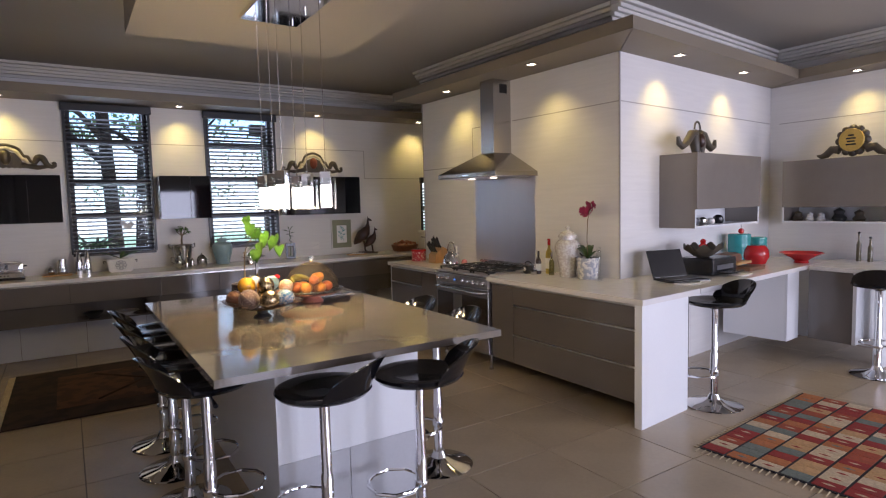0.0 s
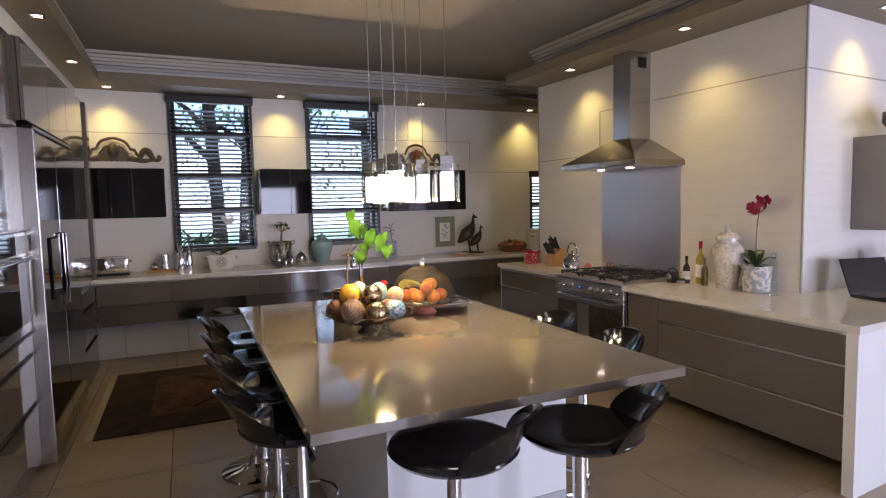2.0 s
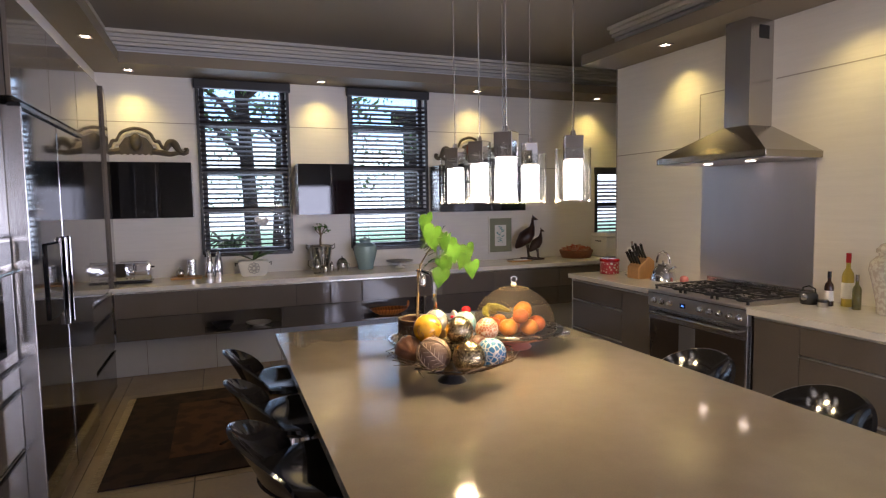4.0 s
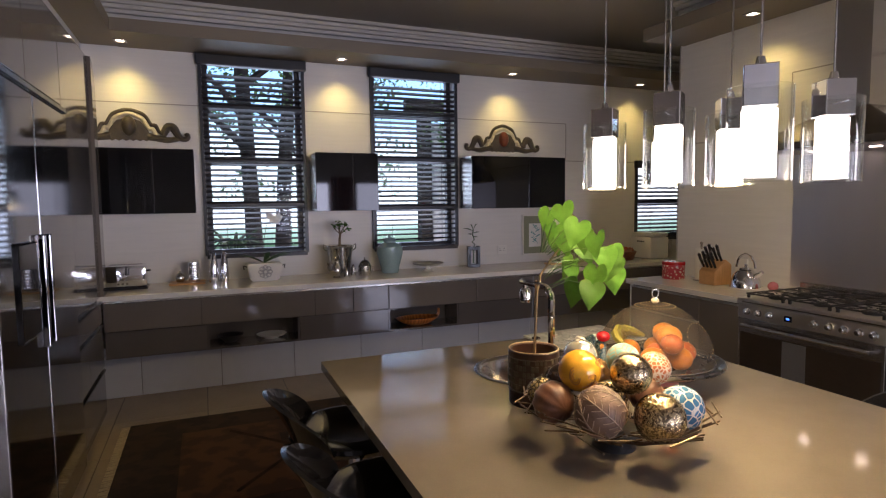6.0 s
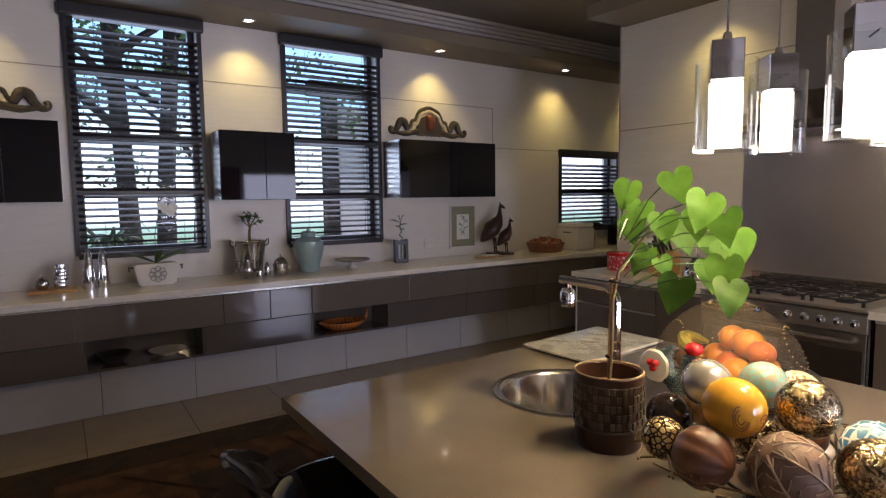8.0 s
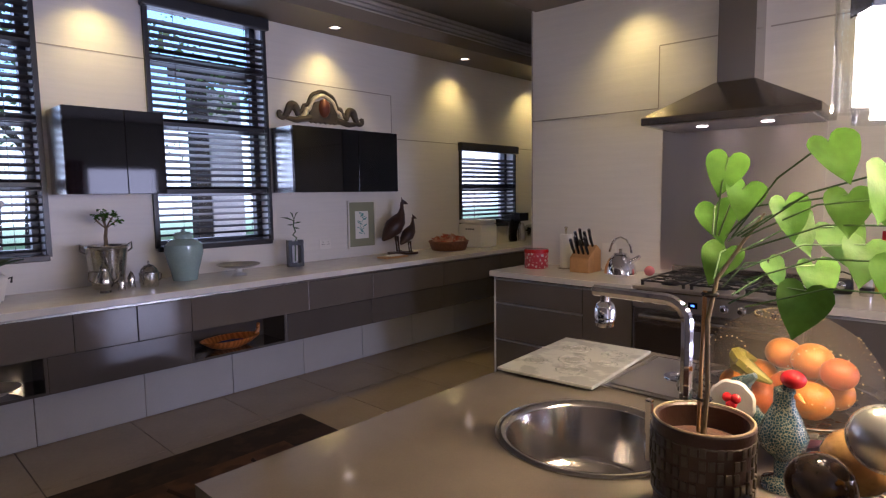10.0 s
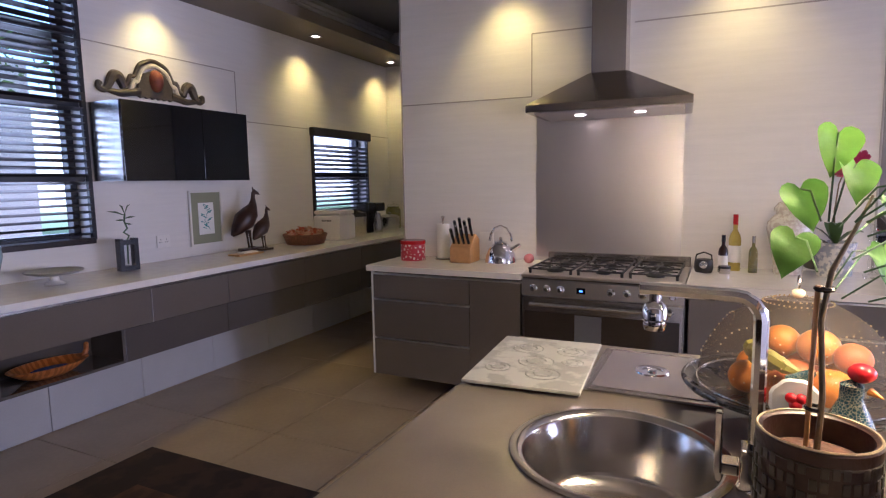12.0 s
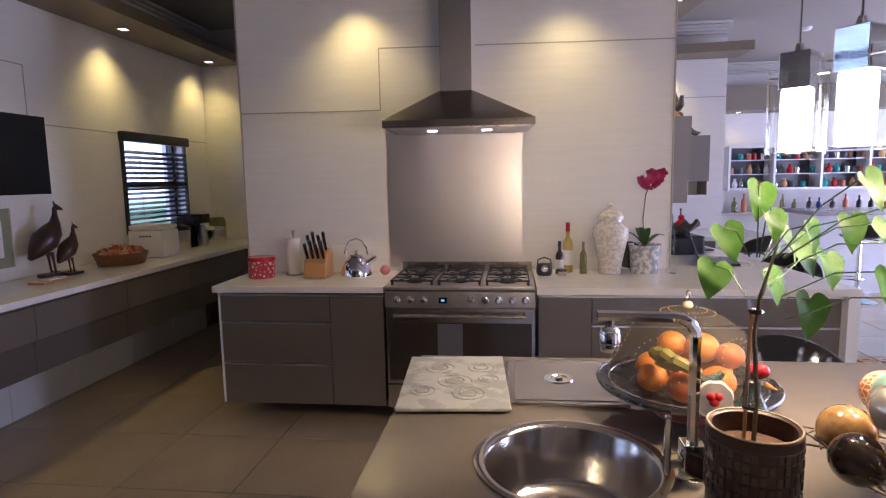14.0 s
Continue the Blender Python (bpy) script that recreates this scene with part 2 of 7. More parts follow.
# ---- mesh helpers ----
def add_box(bm, x0, x1, y0, y1, z0, z1, bevel=0.0):
    r = bmesh.ops.create_cube(bm, size=1)
    vs = r["verts"]
    bmesh.ops.scale(bm, vec=(x1 - x0, y1 - y0, z1 - z0), verts=vs)
    bmesh.ops.translate(bm, vec=((x0 + x1) / 2, (y0 + y1) / 2, (z0 + z1) / 2), verts=vs)
    if bevel:
        es = list({e for v in vs for e in v.link_edges})
        bmesh.ops.bevel(bm, geom=es, offset=bevel, segments=2, affect="EDGES", profile=0.6)
    return bm


def box(*a, bevel=0.0):
    return add_box(bmesh.new(), *a, bevel=bevel)


def add_lathe(bm, profile, seg=32, at=(0, 0, 0), flute=0, depth=0.0, cap=True):
    rings = []
    for r, z in profile:
        ring = []
        for i in range(seg):
            a = 2 * math.pi * i / seg
            rr = r * (1 + depth * abs(math.sin(flute * a / 2)) if flute else 1)
            ring.append(bm.verts.new((at[0] + rr * math.cos(a), at[1] + rr * math.sin(a), at[2] + z)))
        rings.append(ring)
    for p, q in zip(rings, rings[1:]):
        for i in range(seg):
            j = (i + 1) % seg
            bm.faces.new((p[i], p[j], q[j], q[i]))
    for ring, up in ((rings[0], False), (rings[-1], True)):
        if cap and (ring[0].co - ring[seg // 2].co).length > 1e-4:
            bm.faces.new(ring if up else ring[::-1])
    return bm


def lathe(profile, seg=32, at=(0, 0, 0), flute=0, depth=0.0, cap=True):
    return add_lathe(bmesh.new(), profile, seg, at, flute, depth, cap)


def add_tube(bm, pts, r, seg=8, closed=False):
    pts = [Vector(p) for p in pts]
    n = len(pts)
    radii = r if isinstance(r, (list, tuple)) else [r] * n
    rings = []
    side = None
    for i, p in enumerate(pts):
        a = pts[(i - 1) % n] if closed or i else p
        b = pts[(i + 1) % n] if closed or i < n - 1 else p
        d = (b - a).normalized()
        if side is None or abs(side.dot(d)) > 0.97:
            side = d.cross(Vector((0, 0, 1)))
            if side.length < 0.05:
                side = d.cross(Vector((1, 0, 0)))
        side = (side - d * side.dot(d)).normalized()
        up = d.cross(side)
        rings.append([bm.verts.new(p + radii[i] * (math.cos(2 * math.pi * k / seg) * side + math.sin(2 * math.pi * k / seg) * up)) for k in range(seg)])
    pairs = list(zip(rings, rings[1:])) + ([(rings[-1], rings[0])] if closed else [])
    for p, q in pairs:
        for k in range(seg):
            bm.faces.new((p[k], p[(k + 1) % seg], q[(k + 1) % seg], q[k]))
    if not closed:
        bm.faces.new(rings[0][::-1])
        bm.faces.new(rings[-1])
    return bm


def tube(pts, r, seg=8, closed=False):
    return add_tube(bmesh.new(), pts, r, seg, closed)


def circle_pts(cx, cy, z, r, n=28, a0=0, a1=360):
    return [(cx + r * math.cos(radians(a0 + (a1 - a0) * i / n)), cy + r * math.sin(radians(a0 + (a1 - a0) * i / n)), z) for i in range(n + (0 if a1 - a0 == 360 else 1))]


def add_ball(bm, c, r, u=24, v=16, squash=1.0):
    s = bmesh.ops.create_uvsphere(bm, u_segments=u, v_segments=v, radius=r)["verts"]
    bmesh.ops.scale(bm, vec=(1, 1, squash), verts=s)
    bmesh.ops.translate(bm, vec=c, verts=s)
    return bm


def ball(c, r, u=24, v=16, squash=1.0):
    return add_ball(bmesh.new(), c, r, u, v, squash)


def add_prism(bm, outline, y0, y1):
    """An outline in x and z, pushed from y0 to y1."""
    a = [bm.verts.new((x, y0, z)) for x, z in outline]
    b = [bm.verts.new((x, y1, z)) for x, z in outline]
    bm.faces.new(a)
    bm.faces.new(b[::-1])
    for i in range(len(a)):
        j = (i + 1) % len(a)
        bm.faces.new((a[j], a[i], b[i], b[j]))
    return bm


def prism(outline, y0, y1):
    return add_prism(bmesh.new(), outline, y0, y1)


def mesh(name, bm, mat, smooth=False):
    bmesh.ops.recalc_face_normals(bm, faces=bm.faces[:])
    me = bpy.data.meshes.new(name)
    bm.to_mesh(me)
    bm.free()
    me.materials.append(mat)
    if smooth:
        me.shade_smooth()
        me.set_sharp_from_angle(angle=radians(38))
    return me


def part(name, bm, mat, parent, label="", smooth=True):
    ob = new(name, mesh(name, bm, mat, smooth))
    ob.parent = parent
    return tagged(ob, label=label)


def thing(name, label, category, at=(0, 0, 0), turn=0, group=""):
    ob = new(name)
    ob.empty_display_size = 0.1
    ob.matrix_world = pose(*at, 0, 0, turn)
    return tagged(ob, label, category, group)


def solid(name, bm, mat, label, category, group="", smooth=True):
    return tagged(new(name, mesh(name, bm, mat, smooth)), label, category, group)


def structure(name, bm, mat, label="", smooth=False):
    return tagged(new(name, mesh(name, bm, mat, smooth)), label, kind="structure")


# ---- the shell ----
YN, XS, YB = 8.0, 4.10, 6.45                 # window wall, stove wall and its far end
XE = 7.2                                     # wall at the end of the desk
CEIL, BULK = 3.20, 2.82
CX, CY = 4.258, 3.526                           # the corner between stove wall and desk wall
DESK = pose(CX, CY, 0, 0, 0, 5.4)             # the desk wall runs a little askew
STOVE = pose(XS, YB, 0, 0, 0, 3.09)           # and so does the stove wall


def wall_with_openings(x0, x1, y0, y1, z0, z1, holes):
    """A wall along x with rectangular holes (xa, xb, za, zb)."""
    bm, x = bmesh.new(), x0
    for xa, xb, za, zb in sorted(holes):
        add_box(bm, x, xa, y0, y1, z0, z1)
        add_box(bm, xa, xb, y0, y1, z0, za)
        add_box(bm, xa, xb, y0, y1, zb, z1)
        x = xb
    return add_box(bm, x, x1, y0, y1, z0, z1)


def slab(corners, z0, z1):
    """A flat plate with the given outline in x and y."""
    bm = bmesh.new()
    lo, hi = [bm.verts.new((x, y, z0)) for x, y in corners], [bm.verts.new((x, y, z1)) for x, y in corners]
    bm.faces.new(lo[::-1])
    bm.faces.new(hi)
    for i in range(len(lo)):
        j = (i + 1) % len(lo)
        bm.faces.new((lo[i], lo[j], hi[j], hi[i]))
    return bm


W1, W2, W3 = (0.37, 1.19, 1.11, 2.80), (1.855, 2.69, 1.11, 2.80), (5.0, 5.94, 1.09, 1.99)
structure("wall_north", wall_with_openings(-1.1, 7.2, YN, YN + 0.22, 0, CEIL, [W1, W2, W3]), WALL, "white horizontally grained clad wall with three windows")
bm = box(-1.1, -1.0, -3.2, YN, 0, CEIL)
add_box(bm, -1.0, -0.5, 7.46, YN, 0, CEIL)
add_box(bm, -1.0, -0.5, 2.4, 7.46, 2.6, CEIL)
structure("wall_west", bm, WALL, "white wall round the tall built-in units")
corners = [(CX, CY), (XE, CY + 0.278), (XE, 6.0), (6.446, 6.0), (6.446, YB), (XS, YB)]
structure("wall_stove", slab(corners, 0, CEIL), WALL, "white clad wall block behind the cooker and desk")
structure("wall_east", box(XE, XE + 0.2, 2.19, 8.0, 0, CEIL), WALL, "white wall at the end of the desk")
structure("wall_corridor_end", box(6.446, XE, YB - 0.5, YN, 0, CEIL), WALL, "white wall closing the scullery passage")
structure("wall_south", wall_with_openings(-1.1, 10.0, -3.4, -3.2, 0, CEIL, [(2.0, 3.5, 0.3, 2.15), (4.3, 5.7, 0.3, 2.15), (7.2, 9.2, 0.3, 2.6)]), WALL, "white wall with large glazed openings")
structure("wall_far_east", box(9.8, 10.0, -3.2, 3.6, 0, CEIL), WALL, "white far wall of the next room")
structure("wall_next_room", box(XE + 0.2, 9.8, 3.2, 3.4, 0, CEIL), WALL, "white side wall of the next room")
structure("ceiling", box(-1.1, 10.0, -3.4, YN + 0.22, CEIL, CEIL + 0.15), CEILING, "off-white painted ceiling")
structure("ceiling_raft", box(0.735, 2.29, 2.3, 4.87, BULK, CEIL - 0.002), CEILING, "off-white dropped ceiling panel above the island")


def bulkhead(name, bm):
    structure(name, bm, TAUPE, "taupe dropped bulkhead with downlights")


bulkhead("bulkhead_north", box(-0.237, 6.446, 7.52, YN - 0.002, BULK, BULK + 0.095))
bulkhead("bulkhead_west", box(-0.498, -0.24, 2.4, YN - 0.005, BULK + 0.003, BULK + 0.098))
bulkhead("bulkhead_stove", slab([(3.675, 6.42), (3.825, 3.05), (CX + 0.01, CY + 0.01), (XS + 0.01, 6.42)], BULK, BULK + 0.095))
bulkhead("bulkhead_desk", slab([(3.827, 3.048), (6.89, 3.36), (XE - 0.003, 3.81), (CX + 0.012, CY + 0.008)], BULK - 0.003, BULK + 0.092))
bulkhead("bulkhead_east", slab([(6.892, 3.358), (6.76, 2.08), (XE - 0.002, 2.08), (XE - 0.002, 3.80)], BULK - 0.006, BULK + 0.089))
bulkhead("bulkhead_far", box(9.3, 9.798, -3.1, 3.1, 2.45, 2.8))


def cornice(x0, y0, x1, y1, nx, ny):
    """A stepped ceiling moulding from one point to the other; (nx, ny) points into the room."""
    bm = bmesh.new()
    for k, (d, h) in enumerate(((0.13, 0.03), (0.10, 0.065), (0.075, 0.095), (0.04, 0.125), (0.02, 0.16))):
        xs, ys = sorted((x0, x1, x0 + nx * d, x1 + nx * d)), sorted((y0, y1, y0 + ny * d, y1 + ny * d))
        add_box(bm, xs[0], xs[-1], ys[0], ys[-1], CEIL - h, CEIL - (h - 0.032), 0.006)
    return bm


structure("trim_cornice_north", cornice(-0.5, YN, 6.44, YN, 0, -1), PLASTER, "white stepped plaster cornice")
structure("trim_cornice_west", cornice(-0.5, 2.4, -0.5, YN - 0.14, 1, 0), PLASTER, "white stepped plaster cornice")
bm = cornice(0, -2.928, 0, 0, -1, 0)
bm.transform(STOVE)
structure("trim_cornice_stove", bm, PLASTER, "white stepped plaster cornice")
bm = cornice(-0.13, 0, 2.91, 0, 0, -1)
bm.transform(DESK)
structure("trim_cornice_desk", bm, PLASTER, "white stepped plaster cornice")
structure("trim_cornice_east", cornice(XE, 2.19, XE, 3.68, -1, 0), PLASTER, "white stepped plaster cornice")
structure("trim_cornice_far", cornice(9.8, -3.1, 9.8, 3.2, -1, 0), PLASTER, "white stepped plaster cornice")

# shadow gaps between the wall panels
G = 0.008
bm = bmesh.new()
for x0, x1, z in ((-0.5, 0.37, 2.385), (1.19, 1.855, 2.385), (2.69, 4.02, 2.385), (4.02, 6.44, 1.985)):
    add_box(bm, x0, x1, YN - 0.003, YN, z - G / 2, z + G / 2)
add_box(bm, 4.016, 4.024, YN - 0.003, YN, 1.985, 2.385)
structure("trim_gaps_north", bm, GROOVE, "thin grey shadow gaps")
bm = bmesh.new()
for y0, y1, z in ((-0.975, 0, 2.005), (-2.928, -1.625, 2.412), (-1.40, -0.975, 2.412)):
    add_box(bm, -0.003, 0.01, y0, y1, z - G / 2, z + G / 2)
add_box(bm, -0.003, 0.01, -0.979, -0.971, 2.005, 2.412)
add_box(bm, -0.004, 0.01, -0.008, 0.004, 0.9, BULK)
add_box(bm, -0.004, 0.01, -2.931, -2.919, 0.9, BULK)
bm.transform(STOVE)
structure("trim_gaps_stove", bm, GROOVE, "thin grey shadow gaps")
bm = box(0.02, 2.94, -0.004, 0.01, 2.408, 2.416)
bm.transform(DESK)
add_box(bm, XE - 0.004, XE, 2.2, 3.7, 2.394, 2.402)
structure("trim_gaps_desk", bm, GROOVE, "thin grey shadow gaps")


# ---- downlights ----
def downlight(x, y, z=BULK, aim=(0, 0), watts=28):
    o = thing("downlight", "lit recessed downlight with a white square rim", "downlight", (x, y, z), group="ceiling downlights")
    rim = bmesh.new()
    for a in ((-0.045, 0.045, -0.045, -0.03), (-0.045, 0.045, 0.03, 0.045), (-0.045, -0.03, -0.03, 0.03), (0.03, 0.045, -0.03, 0.03)):
        add_box(rim, *a, -0.007, 0.0)
    part("rim", rim, STEEL, o, smooth=False)
    part("lens", lathe([(0.0, -0.003), (0.028, -0.004), (0.028, -0.001), (0.0, -0.001)], 16), SPOTGLOW, o, "glowing warm lens")
    lamp("downlight_beam", "SPOT", look((x, y, z - 0.02), (x + aim[0], y + aim[1], z - 1.0)), watts, (1.0, 0.79, 0.21), angle=104, blend=1.0, soft=0.04)


for x in (-0.2, 1.52, 3.24, 4.84, 6.2):
    downlight(x, 7.78, BULK, (0, 0.16))
for y in (5.6, 4.22):
    downlight(3.90, y, BULK, (0.16, 0))
for u in (0.55, 1.76):
    p = DESK @ Vector((u, -0.22, 0))
    downlight(p.x, p.y, BULK - 0.003, (0, 0.16))
downlight(7.0, 2.86, BULK - 0.006, (0.05, 0))
for y in (6.75, 5.5, 4.3):
    downlight(-0.34, y, BULK + 0.003, (-0.10, 0), 14)
for y in (1.2, -0.4):
    downlight(9.55, y, 2.45, (0.05, 0), 10)


# ---- windows and blinds ----
def window(number, hole, bars):
    x0, x1, z0, z1 = hole
    w = tagged(new(f"window_{number}"), "dark aluminium window with a dark slatted blind", kind="structure")
    f = bmesh.new()
    y0, y1 = YN + 0.09, YN + 0.15
    for a in ((x0, x0 + 0.045, z0, z1), (x1 - 0.045, x1, z0, z1), (x0 + 0.045, x1 - 0.045, z0, z0 + 0.045), (x0 + 0.045, x1 - 0.045, z1 - 0.045, z1)):
        add_box(f, a[0], a[1], y0, y1, a[2], a[3])
    part("window_frame", f, DARKFRAME, w, smooth=False)
    edges = [z0, *bars, z1]
    for z in bars:
        part("glazing_bar", box(x0 + 0.045, x1 - 0.045, y0, y1, z - 0.028, z + 0.028), DARKFRAME, w, smooth=False)
    for za, zb in zip(edges, edges[1:]):
        p = part("pane", box(x0 + 0.045, x1 - 0.045, YN + 0.117, YN + 0.123, za + 0.03, zb - 0.03), PANE, w, smooth=False)
        p.visible_shadow = False
    part("window_sill", box(x0, x1, YN + 0.005, YN + 0.09, z0 - 0.002, z0 + 0.012), DARKFRAME, w, smooth=False)


def blind(hole, bars, pitch=0.0465, tilt=0.42):
    x0, x1, z0, z1 = hole
    b = thing("venetian_blind", "dark brown wooden slatted blind, half open", "blind", ((x0 + x1) / 2, YN - 0.012, z0), group="window blinds")
    w, h = (x1 - x0) / 2 + 0.015, z1 - z0
    part("headbox", box(-w - 0.03, w + 0.03, -0.05, 0.01, h - 0.075, h + 0.015, bevel=0.012), DARKFRAME, b, smooth=False)
    part("bottom_rail", box(-w, w, -0.028, 0.006, -0.025, 0.012, bevel=0.005), SLAT, b, smooth=False)
    for s in (-1, 1):
        part("side_frame", box(s * w - 0.014, s * w + 0.014, -0.015, 0.01, 0.0, h - 0.07), DARKFRAME, b, smooth=False)
    slat = bmesh.new()
    rows = []
    for k in range(5):
        d = (k - 2) / 2 * 0.024
        z = 0.002 * (1 - (d / 0.024) ** 2) - tilt * d
        rows.append([(x, d - 0.005, z) for x in (-w + 0.012, w - 0.012)])
    for off in (0.0015, -0.0015):
        vs = [[slat.verts.new((x, y, z + off)) for x, y, z in r] for r in rows]
        for p, q in zip(vs, vs[1:]):
            slat.faces.new((p[0], p[1], q[1], q[0]))
    me = mesh("slat", slat, SLAT, True)
    n = int((h - 0.12) / pitch)
    for i in range(n):
        o = new("slat", me)
        o.parent = b
        o.location = (0, 0, 0.04 + i * pitch)
    for s in (-0.6, 0.6):
        part("ladder_cord", box(s * w - 0.0015, s * w + 0.0015, -0.032, -0.030, 0.0, h - 0.08), DARKFRAME, b, smooth=False)
    # the window's own bars show as solid bands between the slats
    for z in bars:
        part("mid_rail", box(-w, w, 0.012, 0.03, z - z0 - 0.024, z - z0 + 0.024), DARKFRAME, b, smooth=False)


for i, (h, bars) in enumerate(((W1, (2.40, 1.94, 1.535)), (W2, (2.41, 1.965, 1.51)), (W3, (1.51,)))):
    window(i + 1, h, bars)
    blind(h, bars, tilt=0.50 if i == 2 else 0.34)


# ---- outside ----
structure("ground", box(-60, 70, YN + 0.3, 90, -0.3, -0.12), LAWN, "mown green lawn")
structure("pavement", box(-8, 16, YN + 0.3, 13.0, -0.12, -0.1), PAVING, "pale sunlit terrace paving")
# glowing panel far behind the trees, sunlit lawn, wall and sky painted in
BACKGLOW = bpy.data.materials.new("painted_backdrop_glow")
BACKGLOW.use_nodes = True
hn, hl = BACKGLOW.node_tree.nodes, BACKGLOW.node_tree.links
hn.remove(hn["Principled BSDF"])
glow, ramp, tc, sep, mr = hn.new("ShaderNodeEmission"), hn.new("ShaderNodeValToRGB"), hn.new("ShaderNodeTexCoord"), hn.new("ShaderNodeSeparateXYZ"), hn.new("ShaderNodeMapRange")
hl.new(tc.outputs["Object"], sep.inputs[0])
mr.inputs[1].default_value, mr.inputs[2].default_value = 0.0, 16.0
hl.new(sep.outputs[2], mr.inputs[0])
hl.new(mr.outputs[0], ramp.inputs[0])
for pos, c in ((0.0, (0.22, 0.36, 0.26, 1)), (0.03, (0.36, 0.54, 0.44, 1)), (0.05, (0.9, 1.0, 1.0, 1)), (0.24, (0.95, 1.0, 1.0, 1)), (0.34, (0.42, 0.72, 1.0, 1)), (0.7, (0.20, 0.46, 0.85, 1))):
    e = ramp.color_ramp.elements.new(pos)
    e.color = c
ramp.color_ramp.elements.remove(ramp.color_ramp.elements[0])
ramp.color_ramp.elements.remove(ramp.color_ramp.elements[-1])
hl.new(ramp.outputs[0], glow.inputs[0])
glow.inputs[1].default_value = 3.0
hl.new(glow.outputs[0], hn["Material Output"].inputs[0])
structure("backdrop", box(-40, 45, 28, 28.2, -0.12, 16), BACKGLOW, "glowing panel painted as sunlit garden and hazy sky")


def tree(x, y, lean, height, seed, crown_z):
    rng = random.Random(seed)
    t = thing("tree", "tall garden tree with a dark trunk and light leaves", "tree", (x, y, -0.12))
    trunk = tube([(0, 0, 0), (lean * 0.2, 0.05, height * 0.3), (lean * 0.55, 0, height * 0.62), (lean, 0.1, height)], [0.14, 0.11, 0.095, 0.04], 10)
    for i in range(9):
        z = height * (0.34 + 0.07 * i)
        a = rng.uniform(0, 6.28)
        l = rng.uniform(0.8, 1.9)
        bx = lean * z / height
        add_tube(trunk, [(bx, 0, z), (bx + 0.5 * l * math.cos(a), 0.5 * l * math.sin(a), z + 0.4 * l), (bx + l * math.cos(a), l * math.sin(a), z + 0.6 * l)], [0.06, 0.04, 0.012], 6)
    part("trunk", trunk, BARK, t)
    crown = bmesh.new()
    clump = None
    for i in range(3800):
        if i % 36 == 0:
            a, rr = rng.uniform(0, 6.28), 2.4 * math.sqrt(rng.random())
            z = crown_z + rng.random() ** 0.8 * (height - crown_z + 1.4)
            clump = Vector((lean * z / height + rr * math.cos(a), rr * math.sin(a), z + 0.5 * math.sin(a * 3)))
        c = clump + Vector((rng.gauss(0, 0.2), rng.gauss(0, 0.2), rng.gauss(0, 0.11)))
        q = Euler((rng.uniform(0, 3), rng.uniform(0, 3), rng.uniform(0, 6))).to_matrix()
        s = rng.uniform(0.025, 0.06)
        crown.faces.new([crown.verts.new(c + q @ Vector(v)) for v in ((0, -s, 0), (s * 0.5, 0, 0.01), (0, s, 0), (-s * 0.5, 0, 0.01))])
    part("crown", crown, TREELEAF, t, "loose grey-green leaves", smooth=False)


tree(1.02, 11.2, -0.25, 6.0, 3, 2.3)
tree(1.36, 11.4, 0.45, 6.5, 4, 2.4)
tree(2.2, 13.6, 0.5, 6.0, 5, 2.2)
# aloes by the window
for x, y, s in ((0.62, 9.2, 1.0), (1.25, 9.3, 0.8)):
    o = thing("garden_aloe", "spiky grey-green garden aloe", "plant", (x, y, -0.1))
    bm = bmesh.new()
    for i in range(16):
        a = i * 2.4
        add_tube(bm, [(0, 0, 1.0 * s), (0.14 * s * math.cos(a), 0.14 * s * math.sin(a), 1.28 * s), (0.26 * s * math.cos(a), 0.26 * s * math.sin(a), (1.4 - 0.02 * i) * s), (0.33 * s * math.cos(a), 0.33 * s * math.sin(a), (1.3 - 0.02 * i) * s)], [0.022, 0.02, 0.012, 0.002], 6)
    add_tube(bm, [(0, 0, 0), (0, 0, 1.1 * s)], 0.05, 8)
    part("leaves", bm, LEAFDARK, o)
# porch column and house wing behind the second window
o = thing("porch", "garden pergola with a dark timber post and beam", "porch", (3.5, 11.0, -0.1))
part("post", box(-0.09, 0.09, -0.09, 0.09, 0, 3.0), BARK, o, smooth=False)
part("beam", box(-0.3, 2.4, -0.08, 0.08, 3.0, 3.2), BARK, o, smooth=False)

solid("garden_pier", box(3.62, 4.05, 10.95, 11.4, -0.1, 2.75, bevel=0.01), RENDERED, "white rendered brick pier of the porch", "pier", smooth=False)
CURTAIN = material("red_brown_curtain", (0.20, 0.035, 0.025), 0.9, var=0.2, scale=20)
pleats = [(3.55 + 0.02 * k, -3.10 + 0.03 * math.sin(k * 1.3)) for k in range(34)]
solid("curtain", slab(pleats + [(x, y + 0.006) for x, y in pleats[::-1]], 0.02, 2.3), CURTAIN, "red-brown pleated curtain between the glazed doors", "curtain")

# ---- counter under the windows ----
FW = 7.33
solid("window_worktop", box(-0.5, 6.446, FW, YN, 0.862, 0.902, bevel=0.004), STONE, "long white quartz worktop under the windows", "worktop", smooth=False)
bm = box(-0.5, 6.446, 7.855, YN, 0, 0.42)
structure("wall_plinth", bm, GROUT, "plinth wall below the cabinets")
tile = mesh("tile", box(-0.303, 0.303, -0.012, 0, -0.205, 0.205, bevel=0.003), WTILE)
for i in range(11):
    o = new("tile", tile)
    o.parent = bpy.data.objects["wall_plinth"]
    o.location = (0.43 + 0.61 * (i - 1) - 0.305, 7.855, 0.21)
